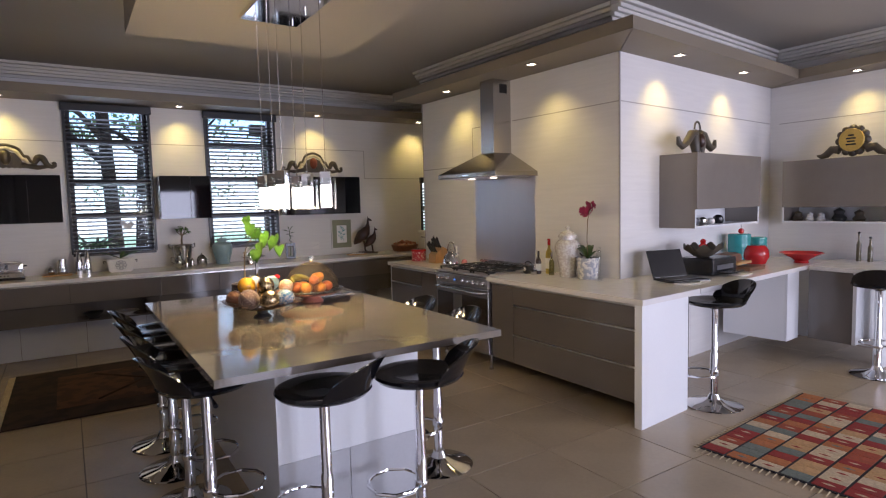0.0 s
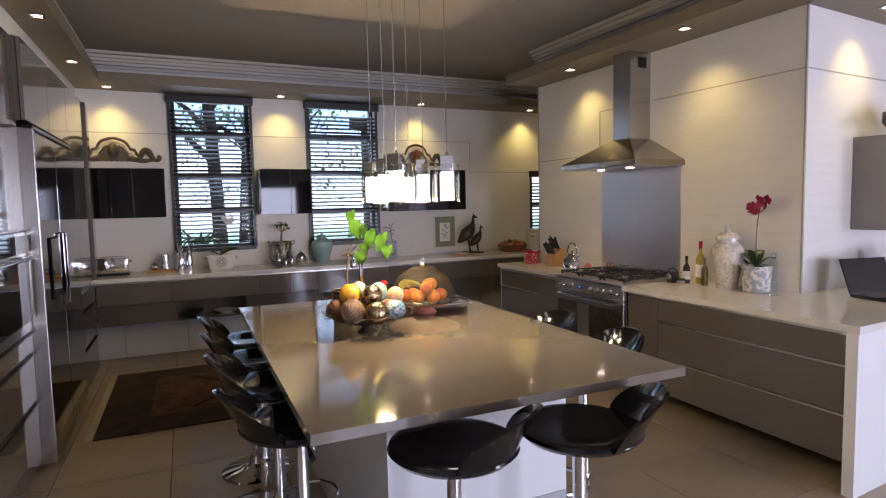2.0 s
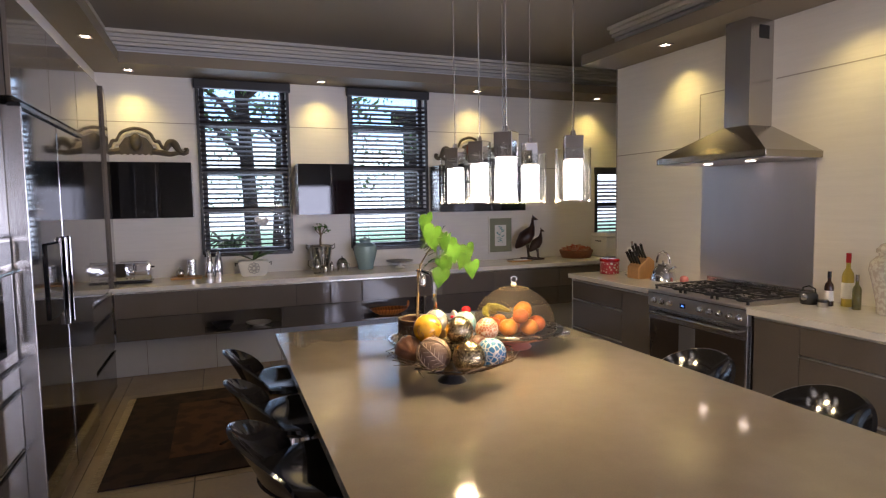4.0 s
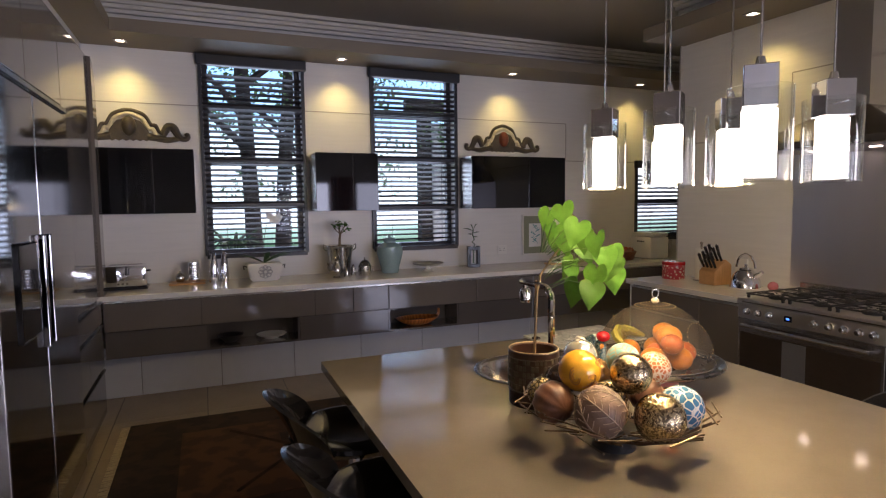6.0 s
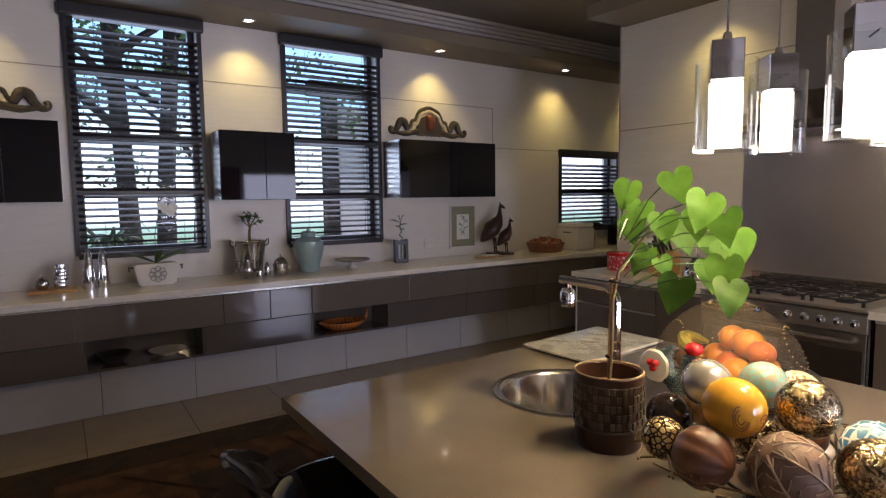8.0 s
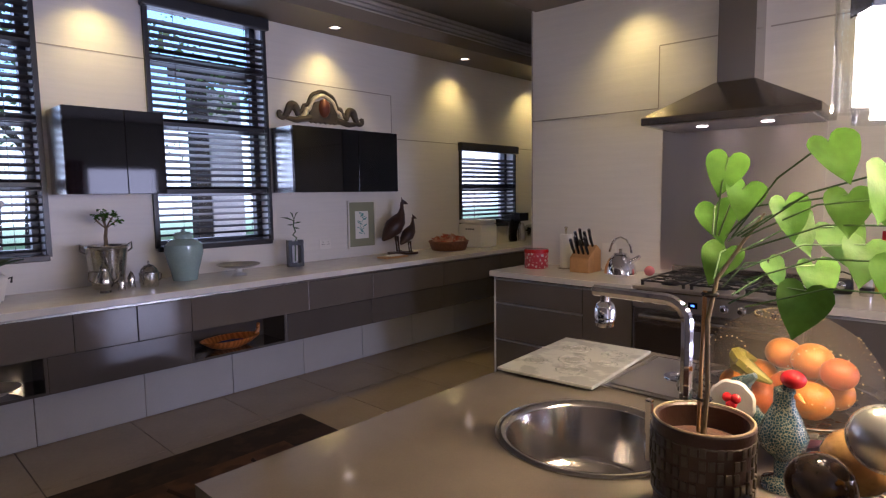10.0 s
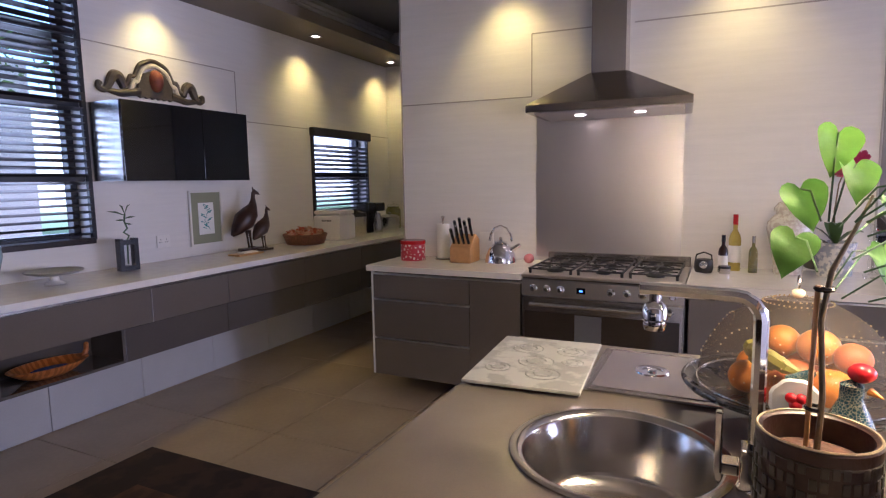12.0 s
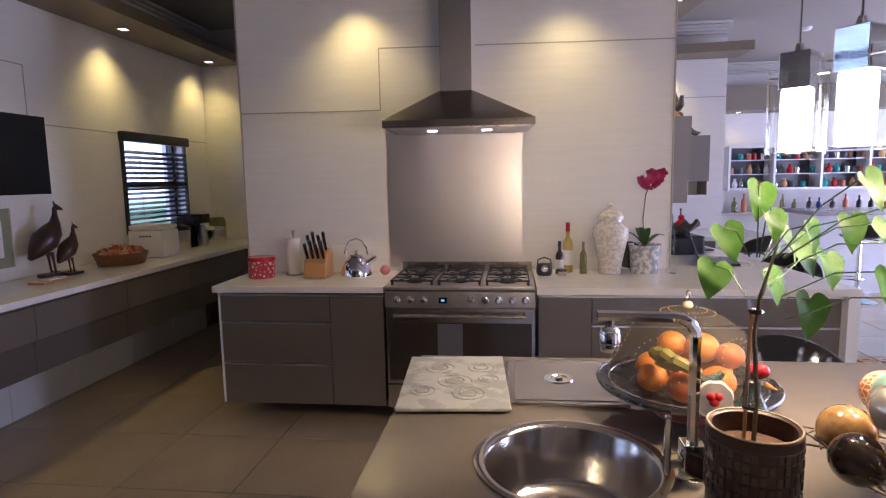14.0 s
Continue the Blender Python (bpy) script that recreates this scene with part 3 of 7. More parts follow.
xs = [-0.36, 0.295, 1.155, 1.475, 1.785, 2.625, 3.225, 4.04, 4.87, 5.7, 6.44]
for a, b in zip(xs, xs[1:]):
    o = thing("drawer_unit", "taupe gloss drawer unit below the white worktop", "drawer unit", ((a + b) / 2, FW + 0.35, 0.635), group="window counter drawers")
    h = (b - a) / 2
    part("body", box(-h, h, -0.28, 0.31, 0.0, 0.226), GLOSSDARK, o, smooth=False)
    part("drawer_front", box(-h + 0.0015, h - 0.0015, -0.315, -0.285, 0.0, 0.205, bevel=0.003), GLOSS, o, smooth=False)
    part("grip_rail", box(-h, h, -0.31, -0.28, 0.208, 0.226), STEEL, o, smooth=False)
xs = [-0.36, 0.33, 1.03, 1.785, 2.45, 3.225, 4.04, 4.87, 5.7, 6.44]
for i, (a, b) in enumerate(zip(xs, xs[1:])):
    niche = i in (1, 3)
    o = thing("wall_hung_cabinet", "dark taupe open niche below the drawers" if niche else "dark taupe gloss wall-hung cabinet below the drawers", "cabinet", ((a + b) / 2, FW + 0.35, 0.43), group="window counter cabinets")
    h = (b - a) / 2
    if niche:
        part("side", box(-h, -h + 0.016, -0.29, 0.3, 0, 0.2), GLOSSDARK, o, smooth=False)
        part("side", box(h - 0.016, h, -0.29, 0.3, 0, 0.2), GLOSSDARK, o, smooth=False)
        part("base", box(-h + 0.016, h - 0.016, -0.29, 0.3, 0, 0.016), GLOSSDARK, o, smooth=False)
        part("back", box(-h + 0.016, h - 0.016, 0.0, 0.016, 0.016, 0.2), GLOSSDARK, o, smooth=False)
    else:
        part("body", box(-h, h, -0.27, 0.3, 0, 0.2), GLOSSDARK, o, smooth=False)
        part("door", box(-h + 0.0015, h - 0.0015, -0.292, -0.272, 0, 0.198, bevel=0.003), GLOSSDARK, o, smooth=False)

# ---- wall cupboards with black glass fronts ----
for a, b in ((-0.44, 0.285), (1.245, 1.80), (2.735, 3.785)):
    o = thing("wall_cupboard", "wall cupboard with black glass doors and steel sides", "wall cupboard", ((a + b) / 2, 7.665, 1.485), group="wall cupboards")
    h = (b - a) / 2
    part("body", box(-h, h, 0.022, 0.335, 0, 0.505, bevel=0.002), STEEL, o, smooth=False)
    cut = h * 0.18
    part("door", box(-h, cut - 0.0015, 0, 0.02, 0, 0.505, bevel=0.002), BLACKGLASS, o, smooth=False)
    part("door", box(cut + 0.0015, h, 0, 0.02, 0, 0.505, bevel=0.002), BLACKGLASS, o, smooth=False)

# ---- tall built-in units on the west side ----
DARKSTEEL = material("dark_polished_steel", (0.26, 0.25, 0.25), 0.07, 1.0, var=0.05)
TX = -0.36


def tall(name, label, cat, y0, y1, z1=2.58, x=-0.68):
    o = thing(name, label, cat, (x, (y0 + y1) / 2, 0))
    part("body", box(-0.25, 0.297, -(y1 - y0) / 2, (y1 - y0) / 2, 0.02, z1), GLOSSDARK, o, smooth=False)
    return o, (y1 - y0) / 2


def front(name, o, h0, h1, z0, z1, mat=GLOSS, label="", d=0.02):
    return part(name, box(0.3, 0.3 + d, h0 + 0.002, h1 - 0.002, z0 + 0.002, z1 - 0.002, bevel=0.003), mat, o, label, smooth=False)


o, h = tall("tall_cabinet", "tall taupe gloss larder cabinet", "cabinet", 2.45, 3.85, x=-0.725)
front("door", o, -h, 0, 0.1, 2.58)
front("door", o, 0, h, 0.1, 2.58)
o, h = tall("oven_cabinet", "tall taupe gloss cabinet housing a black built-in oven", "cabinet", 3.85, 5.067, x=-0.725)
front("door", o, -h, h, 1.46, 2.58)
for z0, z1 in ((0.08, 0.435), (0.445, 0.73), (0.74, 0.86)):
    d = front("drawer", o, -h, h, z0, z1)
    part("grip", box(0.321, 0.33, -h + 0.02, h - 0.02, z1 - 0.016, z1 - 0.004), BLACK, d, smooth=False)
ov = part("oven", box(0.3, 0.325, -h + 0.03, h - 0.02, 0.87, 1.45, bevel=0.004), STEEL, o, "steel built-in oven", smooth=False)
part("oven_door", box(0.327, 0.336, -h + 0.08, h - 0.07, 0.93, 1.28, bevel=0.004), BLACKGLASS, ov, smooth=False)
part("control_panel", box(0.327, 0.334, -h + 0.05, h - 0.05, 1.33, 1.43), BLACKGLASS, ov, smooth=False)
part("handle", tube([(0.335, -h + 0.1, 1.30), (0.37, -h + 0.1, 1.30), (0.37, h - 0.1, 1.30), (0.335, h - 0.1, 1.30)], 0.009), STEEL, ov)

o, h = tall("bridging_cabinet", "taupe gloss cabinet above the fridge", "cabinet", 5.07, 6.42)
bpy.data.objects.remove(o.children[0])
part("body", box(-0.3, 0.297, -h, h, 2.1, 2.58), GLOSSDARK, o, smooth=False)
front("door", o, -h, 0, 2.1, 2.58)
front("door", o, 0, h, 2.1, 2.58)
o = thing("fridge_freezer", "wide double-door steel fridge with an ice dispenser", "fridge", (-0.68, 5.745, 0))
part("body", box(-0.3, 0.33, -0.655, 0.655, 0.03, 2.05, bevel=0.004), STEEL, o, smooth=False)
part("side_panel", box(0.20, 0.352, -0.675, -0.657, 0.03, 2.06, bevel=0.003), STEEL, o, "pale brushed steel side panel", smooth=False)
part("top_trim", box(0.30, 0.352, -0.675, 0.655, 2.052, 2.072), BLACK, o, smooth=False)
for s, a, b in ((1, -0.65, -0.03), (-1, -0.02, 0.65)):
    d = part("door", box(0.332, 0.345, a, b, 0.06, 2.04, bevel=0.006), DARKSTEEL, o, smooth=False)
    yy = b - 0.05 if s > 0 else a + 0.05
    part("handle", box(0.345, 0.372, yy - 0.014, yy + 0.014, 0.92, 1.42, bevel=0.005), DARKSTEEL, d, smooth=False)
part("dispenser", box(0.346, 0.356, -0.42, -0.14, 1.0, 1.40, bevel=0.01), BLACKGLASS, o, "black ice and water dispenser", smooth=False)
o, h = tall("end_cabinet", "tall taupe gloss cabinet with drawers by the corner", "cabinet", 6.42, 7.325)
front("door", o, -h, h, 0.90, 2.58)
for z0, z1 in ((0.06, 0.39), (0.40, 0.71), (0.72, 0.88)):
    d = front("drawer", o, -h, h, z0, z1)
    part("grip", box(0.321, 0.33, -h + 0.02, h - 0.02, z1 - 0.016, z1 - 0.004), BLACK, d, smooth=False)
o = thing("corner_cupboard", "taupe gloss corner cupboard with a rounded top edge", "cupboard", (TX, 7.395, 0.905))
pr = [(-0.07, 0.0), (0.065, 0.0), (0.065, 1.45)] + [(0.065 - 0.12 * (1 - math.cos(a)), 1.45 + 0.22 * math.sin(a)) for a in (0.4, 0.8, 1.2, 1.57)] + [(-0.07, 1.675)]
bm = prism(pr, -0.13, 0.02)
bm.transform(Matrix(((0, 1, 0, 0), (1, 0, 0, 0), (0, 0, 1, 0), (0, 0, 0, 1))))
part("panel", bm, GLOSS, o, smooth=False)

# ---- cooker run ----
FS = 3.575


def base_unit(y0, y1, rows, label, name="base_unit"):
    o = thing(name, label, "cabinet", (FS, (y0 + y1) / 2, 0.0), group="cooker run cabinets")
    h = (y1 - y0) / 2
    part("body", box(0.022, 0.565, -h, h, 0.15, 0.855), GLOSSDARK, o, smooth=False)
    # black board set back in place of the shade beneath the floating unit
    part("plinth", box(0.40, 0.5, -h, h, 0.0, 0.149), BLACK, o, smooth=False)
    for z0, z1 in rows:
        d = part("drawer_front" if len(rows) > 1 else "door", box(0, 0.02, -h + 0.0015, h - 0.0015, z0, z1 - 0.012, bevel=0.002), GLOSS, o, smooth=False)
        part("grip_rail", box(-0.002, 0.02, -h, h, z1 - 0.012, z1 - 0.002), ALU, d, smooth=False)
    return o


R3 = ((0.15, 0.41), (0.412, 0.675), (0.677, 0.85))
LEFT_UNIT = base_unit(5.70, 6.405, R3, "taupe gloss drawer cabinet beside the cooker")
base_unit(5.365, 5.70, ((0.15, 0.85),), "narrow taupe gloss cabinet beside the cooker")
base_unit(4.135, 4.44, ((0.15, 0.85),), "narrow taupe gloss cabinet beside the cooker")
RIGHT_UNIT = base_unit(2.79, 4.135, R3, "wide taupe gloss drawer cabinet at the peninsula")
part("side_panel", box(0.0, 0.575, 0.3535, 0.367, 0.15, 0.86), WHITE, LEFT_UNIT, "white gloss end panel", smooth=False)
solid("cooker_worktop", box(3.545, XS + 0.06, 5.358, 6.44, 0.862, 0.902, bevel=0.004), STONE, "white quartz worktop beside the cooker", "worktop", smooth=False)
solid("peninsula_worktop", slab([(3.52, 2.722), (CX - 0.002, 2.776), (CX - 0.002, 4.452), (3.52, 4.452)], 0.862, 0.902), STONE, "white quartz worktop of the peninsula", "worktop", smooth=False)
part("end_panel", slab([(-0.055, -0.735), (0.545, -0.68), (0.545, -0.645), (-0.055, -0.675)], 0.0, 0.8615), WHITE, RIGHT_UNIT, "tall white gloss end panel", smooth=False)

# splashback
bm = box(-0.006, -0.001, -1.93, -1.01, 0.93, 1.86)
bm.transform(STOVE)
solid("splashback", bm, STEELH, "brushed steel splashback behind the cooker", "splashback", smooth=False)


SMOKED = material("smoked_oven_glass", (0.035, 0.027, 0.022), 0.12, var=0.1, coat=0.3)


def cooker():
    o = thing("range_cooker", "wide stainless steel range cooker with a gas hob", "cooker", (3.55, 4.905, 0.0))
    w = 0.445
    part("body", box(0.03, 0.6, -w, w, 0.15, 0.885), STEEL, o, smooth=False)
    for x in (0.07, 0.54):
        for s in (-1, 1):
            part("leg", lathe([(0.022, 0), (0.022, 0.02), (0.017, 0.025), (0.017, 0.15)], 16, (x, s * (w - 0.06), 0)), STEEL, o)
    part("drawer", box(0.0, 0.028, -w + 0.004, w - 0.004, 0.155, 0.30, bevel=0.004), STEEL, o, smooth=False)
    d = part("oven_door", box(0.0, 0.028, -w + 0.004, w - 0.004, 0.305, 0.775, bevel=0.004), STEEL, o, smooth=False)
    part("oven_window", box(-0.003, 0.0, -w + 0.02, w - 0.02, 0.33, 0.685), SMOKED, d, smooth=False)
    # grey plate painted in as a reflection on the oven glass
    for s, e in ((-0.02, 0.13),):
        part("window_reflector", box(-0.004, -0.003, s, e, 0.34, 0.68), GREYPL, d, smooth=False)
    part("handle", tube([(0.0, -w + 0.06, 0.735), (-0.045, -w + 0.06, 0.735), (-0.045, w - 0.06, 0.735), (0.0, w - 0.06, 0.735)], 0.011), STEEL, d)
    part("control_panel", box(-0.006, 0.028, -w, w, 0.778, 0.872, bevel=0.005), COOKSTEEL, o, smooth=False)
    dsp = part("display", box(-0.008, -0.006, 0.07, 0.12, 0.805, 0.84), BLACKGLASS, o, smooth=False)
    glow = glowing("blue_digits", (0.1, 0.3, 1.0), 2.0)
    part("digits", box(-0.009, -0.008, 0.085, 0.105, 0.817, 0.828), glow, dsp, smooth=False)
    for y in (0.37, 0.29, 0.21, -0.07, -0.155, -0.235, -0.315, -0.39):
        k = lathe([(0.022, 0), (0.022, 0.008), (0.016, 0.010), (0.015, 0.03), (0.011, 0.035), (0, 0.035)], 18)
        k.transform(pose(-0.006, y, 0.825, 0, -90, 0))
        part("knob", k, CHROME, o)
    part("hob", box(-0.012, 0.6, -w, w, 0.885, 0.905, bevel=0.006), COOKSTEEL, o, smooth=False)
    part("backguard", box(0.575, 0.6, -w, w, 0.905, 0.968, bevel=0.004), STEEL, o, smooth=False)
    for iy in (-1, 0, 1):
        for ix in (0.14, 0.40):
            c = (ix + 0.01, iy * 0.285, 0.905)
            r = 0.05 if iy else 0.04
            part("burner", lathe([(r, 0), (r, 0.012), (r * 0.75, 0.014), (r * 0.75, 0.022), (0, 0.024)], 22, c), IRON, o)
        g = bmesh.new()
        y = iy * 0.285
        for a in (-0.125, 0.125):
            add_box(g, 0.03, 0.53, y + a - 0.004, y + a + 0.004, 0.928, 0.938)
        for x in (0.03, 0.27, 0.53):
            add_box(g, x - 0.004, x + 0.004, y - 0.125, y + 0.125, 0.928, 0.938)
        for x in (0.15, 0.41):
            for k in range(8):
                a = k * math.pi / 4
                add_tube(g, [(x + 0.03 * math.cos(a), y + 0.03 * math.sin(a), 0.935), (x + 0.115 * math.cos(a), y + 0.115 * math.sin(a), 0.933)], 0.004, 5)
        for x in (0.04, 0.52):
            for a in (-0.12, 0.12):
                add_box(g, x - 0.007, x + 0.007, y + a - 0.007, y + a + 0.007, 0.905, 0.93)
        part("pan_support", g, IRON, o, smooth=False)


cooker()


def hood():
    o = thing("cooker_hood", "stainless steel pyramid chimney hood", "cooker hood", (4.181, 4.93, 1.825), turn=3.09)
    w, d = 0.447, 0.555
    bm = bmesh.new()
    lo = [(-d, -w, 0.055), (-d, w, 0.055), (0, w, 0.055), (0, -w, 0.055)]
    hi = [(-0.245, -0.082, 0.26), (-0.245, 0.13, 0.26), (0, 0.13, 0.26), (0, -0.082, 0.26)]
    a, b = [bm.verts.new(v) for v in lo], [bm.verts.new(v) for v in hi]
    for i in range(4):
        j = (i + 1) % 4
        bm.faces.new((a[i], a[j], b[j], b[i]))
    bm.faces.new(a[::-1])
    bm.faces.new(b)
    part("canopy", bm, HOODSTEEL, o, smooth=False)
    part("rim", box(-d, 0, -w, w, 0.012, 0.056, bevel=0.003), HOODSTEEL, o, smooth=False)
    part("filter", box(-d + 0.03, -0.04, -w + 0.04, w - 0.04, 0.006, 0.012), STEELH, o, smooth=False)
    part("chimney", box(-0.236, 0, -0.076, 0.124, 0.255, BULK - 1.827, bevel=0.002), STEEL, o, smooth=False)
    part("chimney_slots", box(-0.15, -0.05, -0.0775, -0.0765, 0.86, 0.95), BLACK, o, smooth=False)
    for k in range(5):
        part("button", box(-d - 0.003, -d, -0.04 + 0.018 * k, -0.03 + 0.018 * k, 0.028, 0.036), CHROME, o, smooth=False)
    for s in (-0.17, 0.17):
        part("spot", lathe([(0, -0.002), (0.03, -0.002), (0.032, 0.006), (0, 0.006)], 18, (-0.33, s, 0.004)), HOODGLOW, o, "glowing hood spot")
        lamp("hood_beam", "SPOT", look((3.89, 4.925 + s, 1.81), (3.98, 4.925 + s, 0.9)), 5, (1.0, 0.78, 0.5), angle=110, blend=0.8, soft=0.02)


hood()

# ---- island ----
IX0, IX1, IY0, IY1, IZ = 0.752, 2.19, 2.585, 4.912, 0.915
SINK = (1.45, 4.468, 0.212)


def island_top():
    """The top with a round hole for the sink."""
    bm = bmesh.new()
    n = 48
    cx, cy, r = SINK[0], SINK[1], SINK[2] - 0.012
    loops = []
    for z in (IZ - 0.034, IZ):
        inner, outer = [], []
        for i in range(n):
            a = 2 * math.pi * i / n
            inner.append(bm.verts.new((cx + r * math.cos(a), cy + r * math.sin(a), z)))
            dx, dy = math.cos(a), math.sin(a)
            t = min(((IX1 - cx) / dx if dx > 0 else (IX0 - cx) / dx) if abs(dx) > 1e-6 else 9, ((IY1 - cy) / dy if dy > 0 else (IY0 - cy) / dy) if abs(dy) > 1e-6 else 9)
            outer.append(bm.verts.new((cx + t * dx, cy + t * dy, z)))
        corners = [bm.verts.new((x, y, z)) for x, y in ((IX1, IY1), (IX0, IY1), (IX0, IY0), (IX1, IY0))]
        ring = []
        for i in range(n):
            j = (i + 1) % n
            c = None
            p, q = outer[i].co, outer[j].co
            if abs(p.x - q.x) > 1e-5 and abs(p.y - q.y) > 1e-5:
                c = min(corners, key=lambda v: (v.co - (p + q) / 2).length)
            face = [inner[i], outer[i]] + ([c] if c else []) + [outer[j], inner[j]]
            bm.faces.new(face if z == IZ else face[::-1])
            ring += [outer[i]] + ([c] if c else [])
        loops.append((inner, ring))
    for a, b, flip in ((loops[0][0], loops[1][0], True), (loops[0][1], loops[1][1], False)):
        for i in range(len(a)):
            j = (i + 1) % len(a)
            bm.faces.new((a[i], a[j], b[j], b[i]))
    return bm


o = thing("kitchen_island", "large island with a beige quartz top and white base", "island", (0, 0, 0))
part("top", island_top(), ISLAND, o, "polished beige quartz top", smooth=False)
BX0, BX1, BY0, BY1 = 1.08, 1.86, 2.90, 4.78
for a in ((BX0, BX1, BY0, BY0 + 0.05), (BX0, BX1, BY1 - 0.05, BY1), (BX0, BX0 + 0.05, BY0 + 0.05, BY1 - 0.05), (BX1 - 0.05, BX1, BY0 + 0.05, BY1 - 0.05)):
    part("base_panel", box(*a, 0, IZ - 0.035), WHITE, o, "white base panel", smooth=False)
bm = bmesh.new()
for xa, xb in ((BX0 + 0.003, BX0 + 0.36), (BX0 + 0.366, BX1 - 0.003)):
    add_box(bm, xa, xb, BY0 - 0.006, BY0, 0.01, 0.36)
part("skirting_tiles", bm, WTILE, o, smooth=False)

o = thing("round_sink", "round stainless steel sink bowl set into the island", "sink", (SINK[0], SINK[1], IZ))
r = SINK[2]
part("bowl", lathe([(r, 0.001), (r, 0.004), (r - 0.012, 0.007), (r - 0.022, 0.004), (r - 0.03, -0.006), (r - 0.036, -0.13), (r - 0.055, -0.155), (r - 0.09, -0.165), (0.045, -0.168), (0.042, -0.175), (0, -0.175)], 56, cap=False), SINKSTEEL, o)
part("drain", lathe([(0.038, -0.174), (0.036, -0.168), (0.02, -0.170), (0.0, -0.168)], 24), CHROME, o)

# prep well with a steel lid, and a glass board on it
o = thing("sink_lid", "square steel lid with a round drain over the second bowl", "sink", (1.94, 4.455, IZ))
part("plate", box(-0.19, 0.19, -0.175, 0.155, 0.001, 0.010, bevel=0.004), STEEL, o, smooth=False)
part("inset", box(-0.165, 0.165, -0.15, 0.13, 0.0105, 0.0125, bevel=0.001), STEELH, o, smooth=False)
part("drain", lathe([(0.045, 0.0125), (0.043, 0.017), (0.03, 0.016), (0.028, 0.013), (0.012, 0.013), (0.012, 0.02), (0, 0.021)], 28), CHROME, o)
o = thing("cutting_board", "pale glass cutting board printed with faint coffee rings", "cutting board", (1.905, 4.765, IZ), turn=4)
BOARD = patterned("printed_glass_board", (0.42, 0.43, 0.40), (0.56, 0.57, 0.53), 14, 0.12, kind="NOISE")
PRINT = material("faded_grey_print", (0.42, 0.43, 0.40), 0.2, var=0.3, scale=40)
part("board", box(-0.225, 0.225, -0.155, 0.155, 0.008, 0.018, bevel=0.004), BOARD, o, smooth=False)
for sx in (-0.19, 0.19):
    for sy in (-0.125, 0.125):
        part("foot", lathe([(0.012, 0), (0.012, 0.009)], 12, (sx, sy, 0)), BLACK, o)
ring = bmesh.new()
for cx, cy, rr in ((0.1, 0.05, 0.045), (-0.02, 0.0, 0.05), (-0.12, -0.04, 0.045), (0.1, -0.08, 0.04), (-0.1, 0.09, 0.035), (0.0, -0.1, 0.03)):
    pts = circle_pts(cx, cy, 0.0183, rr, 24)
    add_tube(ring, pts, 0.0024, 4, True)
    add_tube(ring, circle_pts(cx + 0.004, cy, 0.0183, rr * 0.55, 20), 0.003, 4, True)
part("print", ring, PRINT, o, "grey coffee-ring print")

# ---- stools ----
def stool_shell():
    """The low curved back of a bar stool, behind a seat whose front is +x."""
    bm = bmesh.new()
    n, m = 22, 7
    grids = []
    for off in (0.0, 0.013):
        g = []
        for i in range(n + 1):
            a = radians(180 + (-60 + 120 * i / n))
            k = math.cos((i / n - 0.5) * math.pi)
            row = []
            for j in range(m + 1):
                v = j / m
                h = -0.015 + v * (0.03 + 0.135 * k ** 0.7)
                rr = 0.19 + 0.085 * v * v * (0.3 + 0.7 * k) + 0.012 * math.sin(v * 3.14) + off
                row.append(bm.verts.new((rr * math.cos(a), rr * math.sin(a) * 1.02, h)))
            g.append(row)
        grids.append(g)
    for s, g in enumerate(grids):
        for i in range(n):
            for j in range(m):
                bm.faces.new((g[i][j], g[i + 1][j], g[i + 1][j + 1], g[i][j + 1]))
    a, b = grids
    for i in range(n):
        for j in (0, m):
            bm.faces.new((a[i][j], a[i + 1][j], b[i + 1][j], b[i][j]))
    for j in range(m):
        for i in (0, n):
            bm.faces.new((a[i][j], a[i][j + 1], b[i][j + 1], b[i][j]))
    return bm


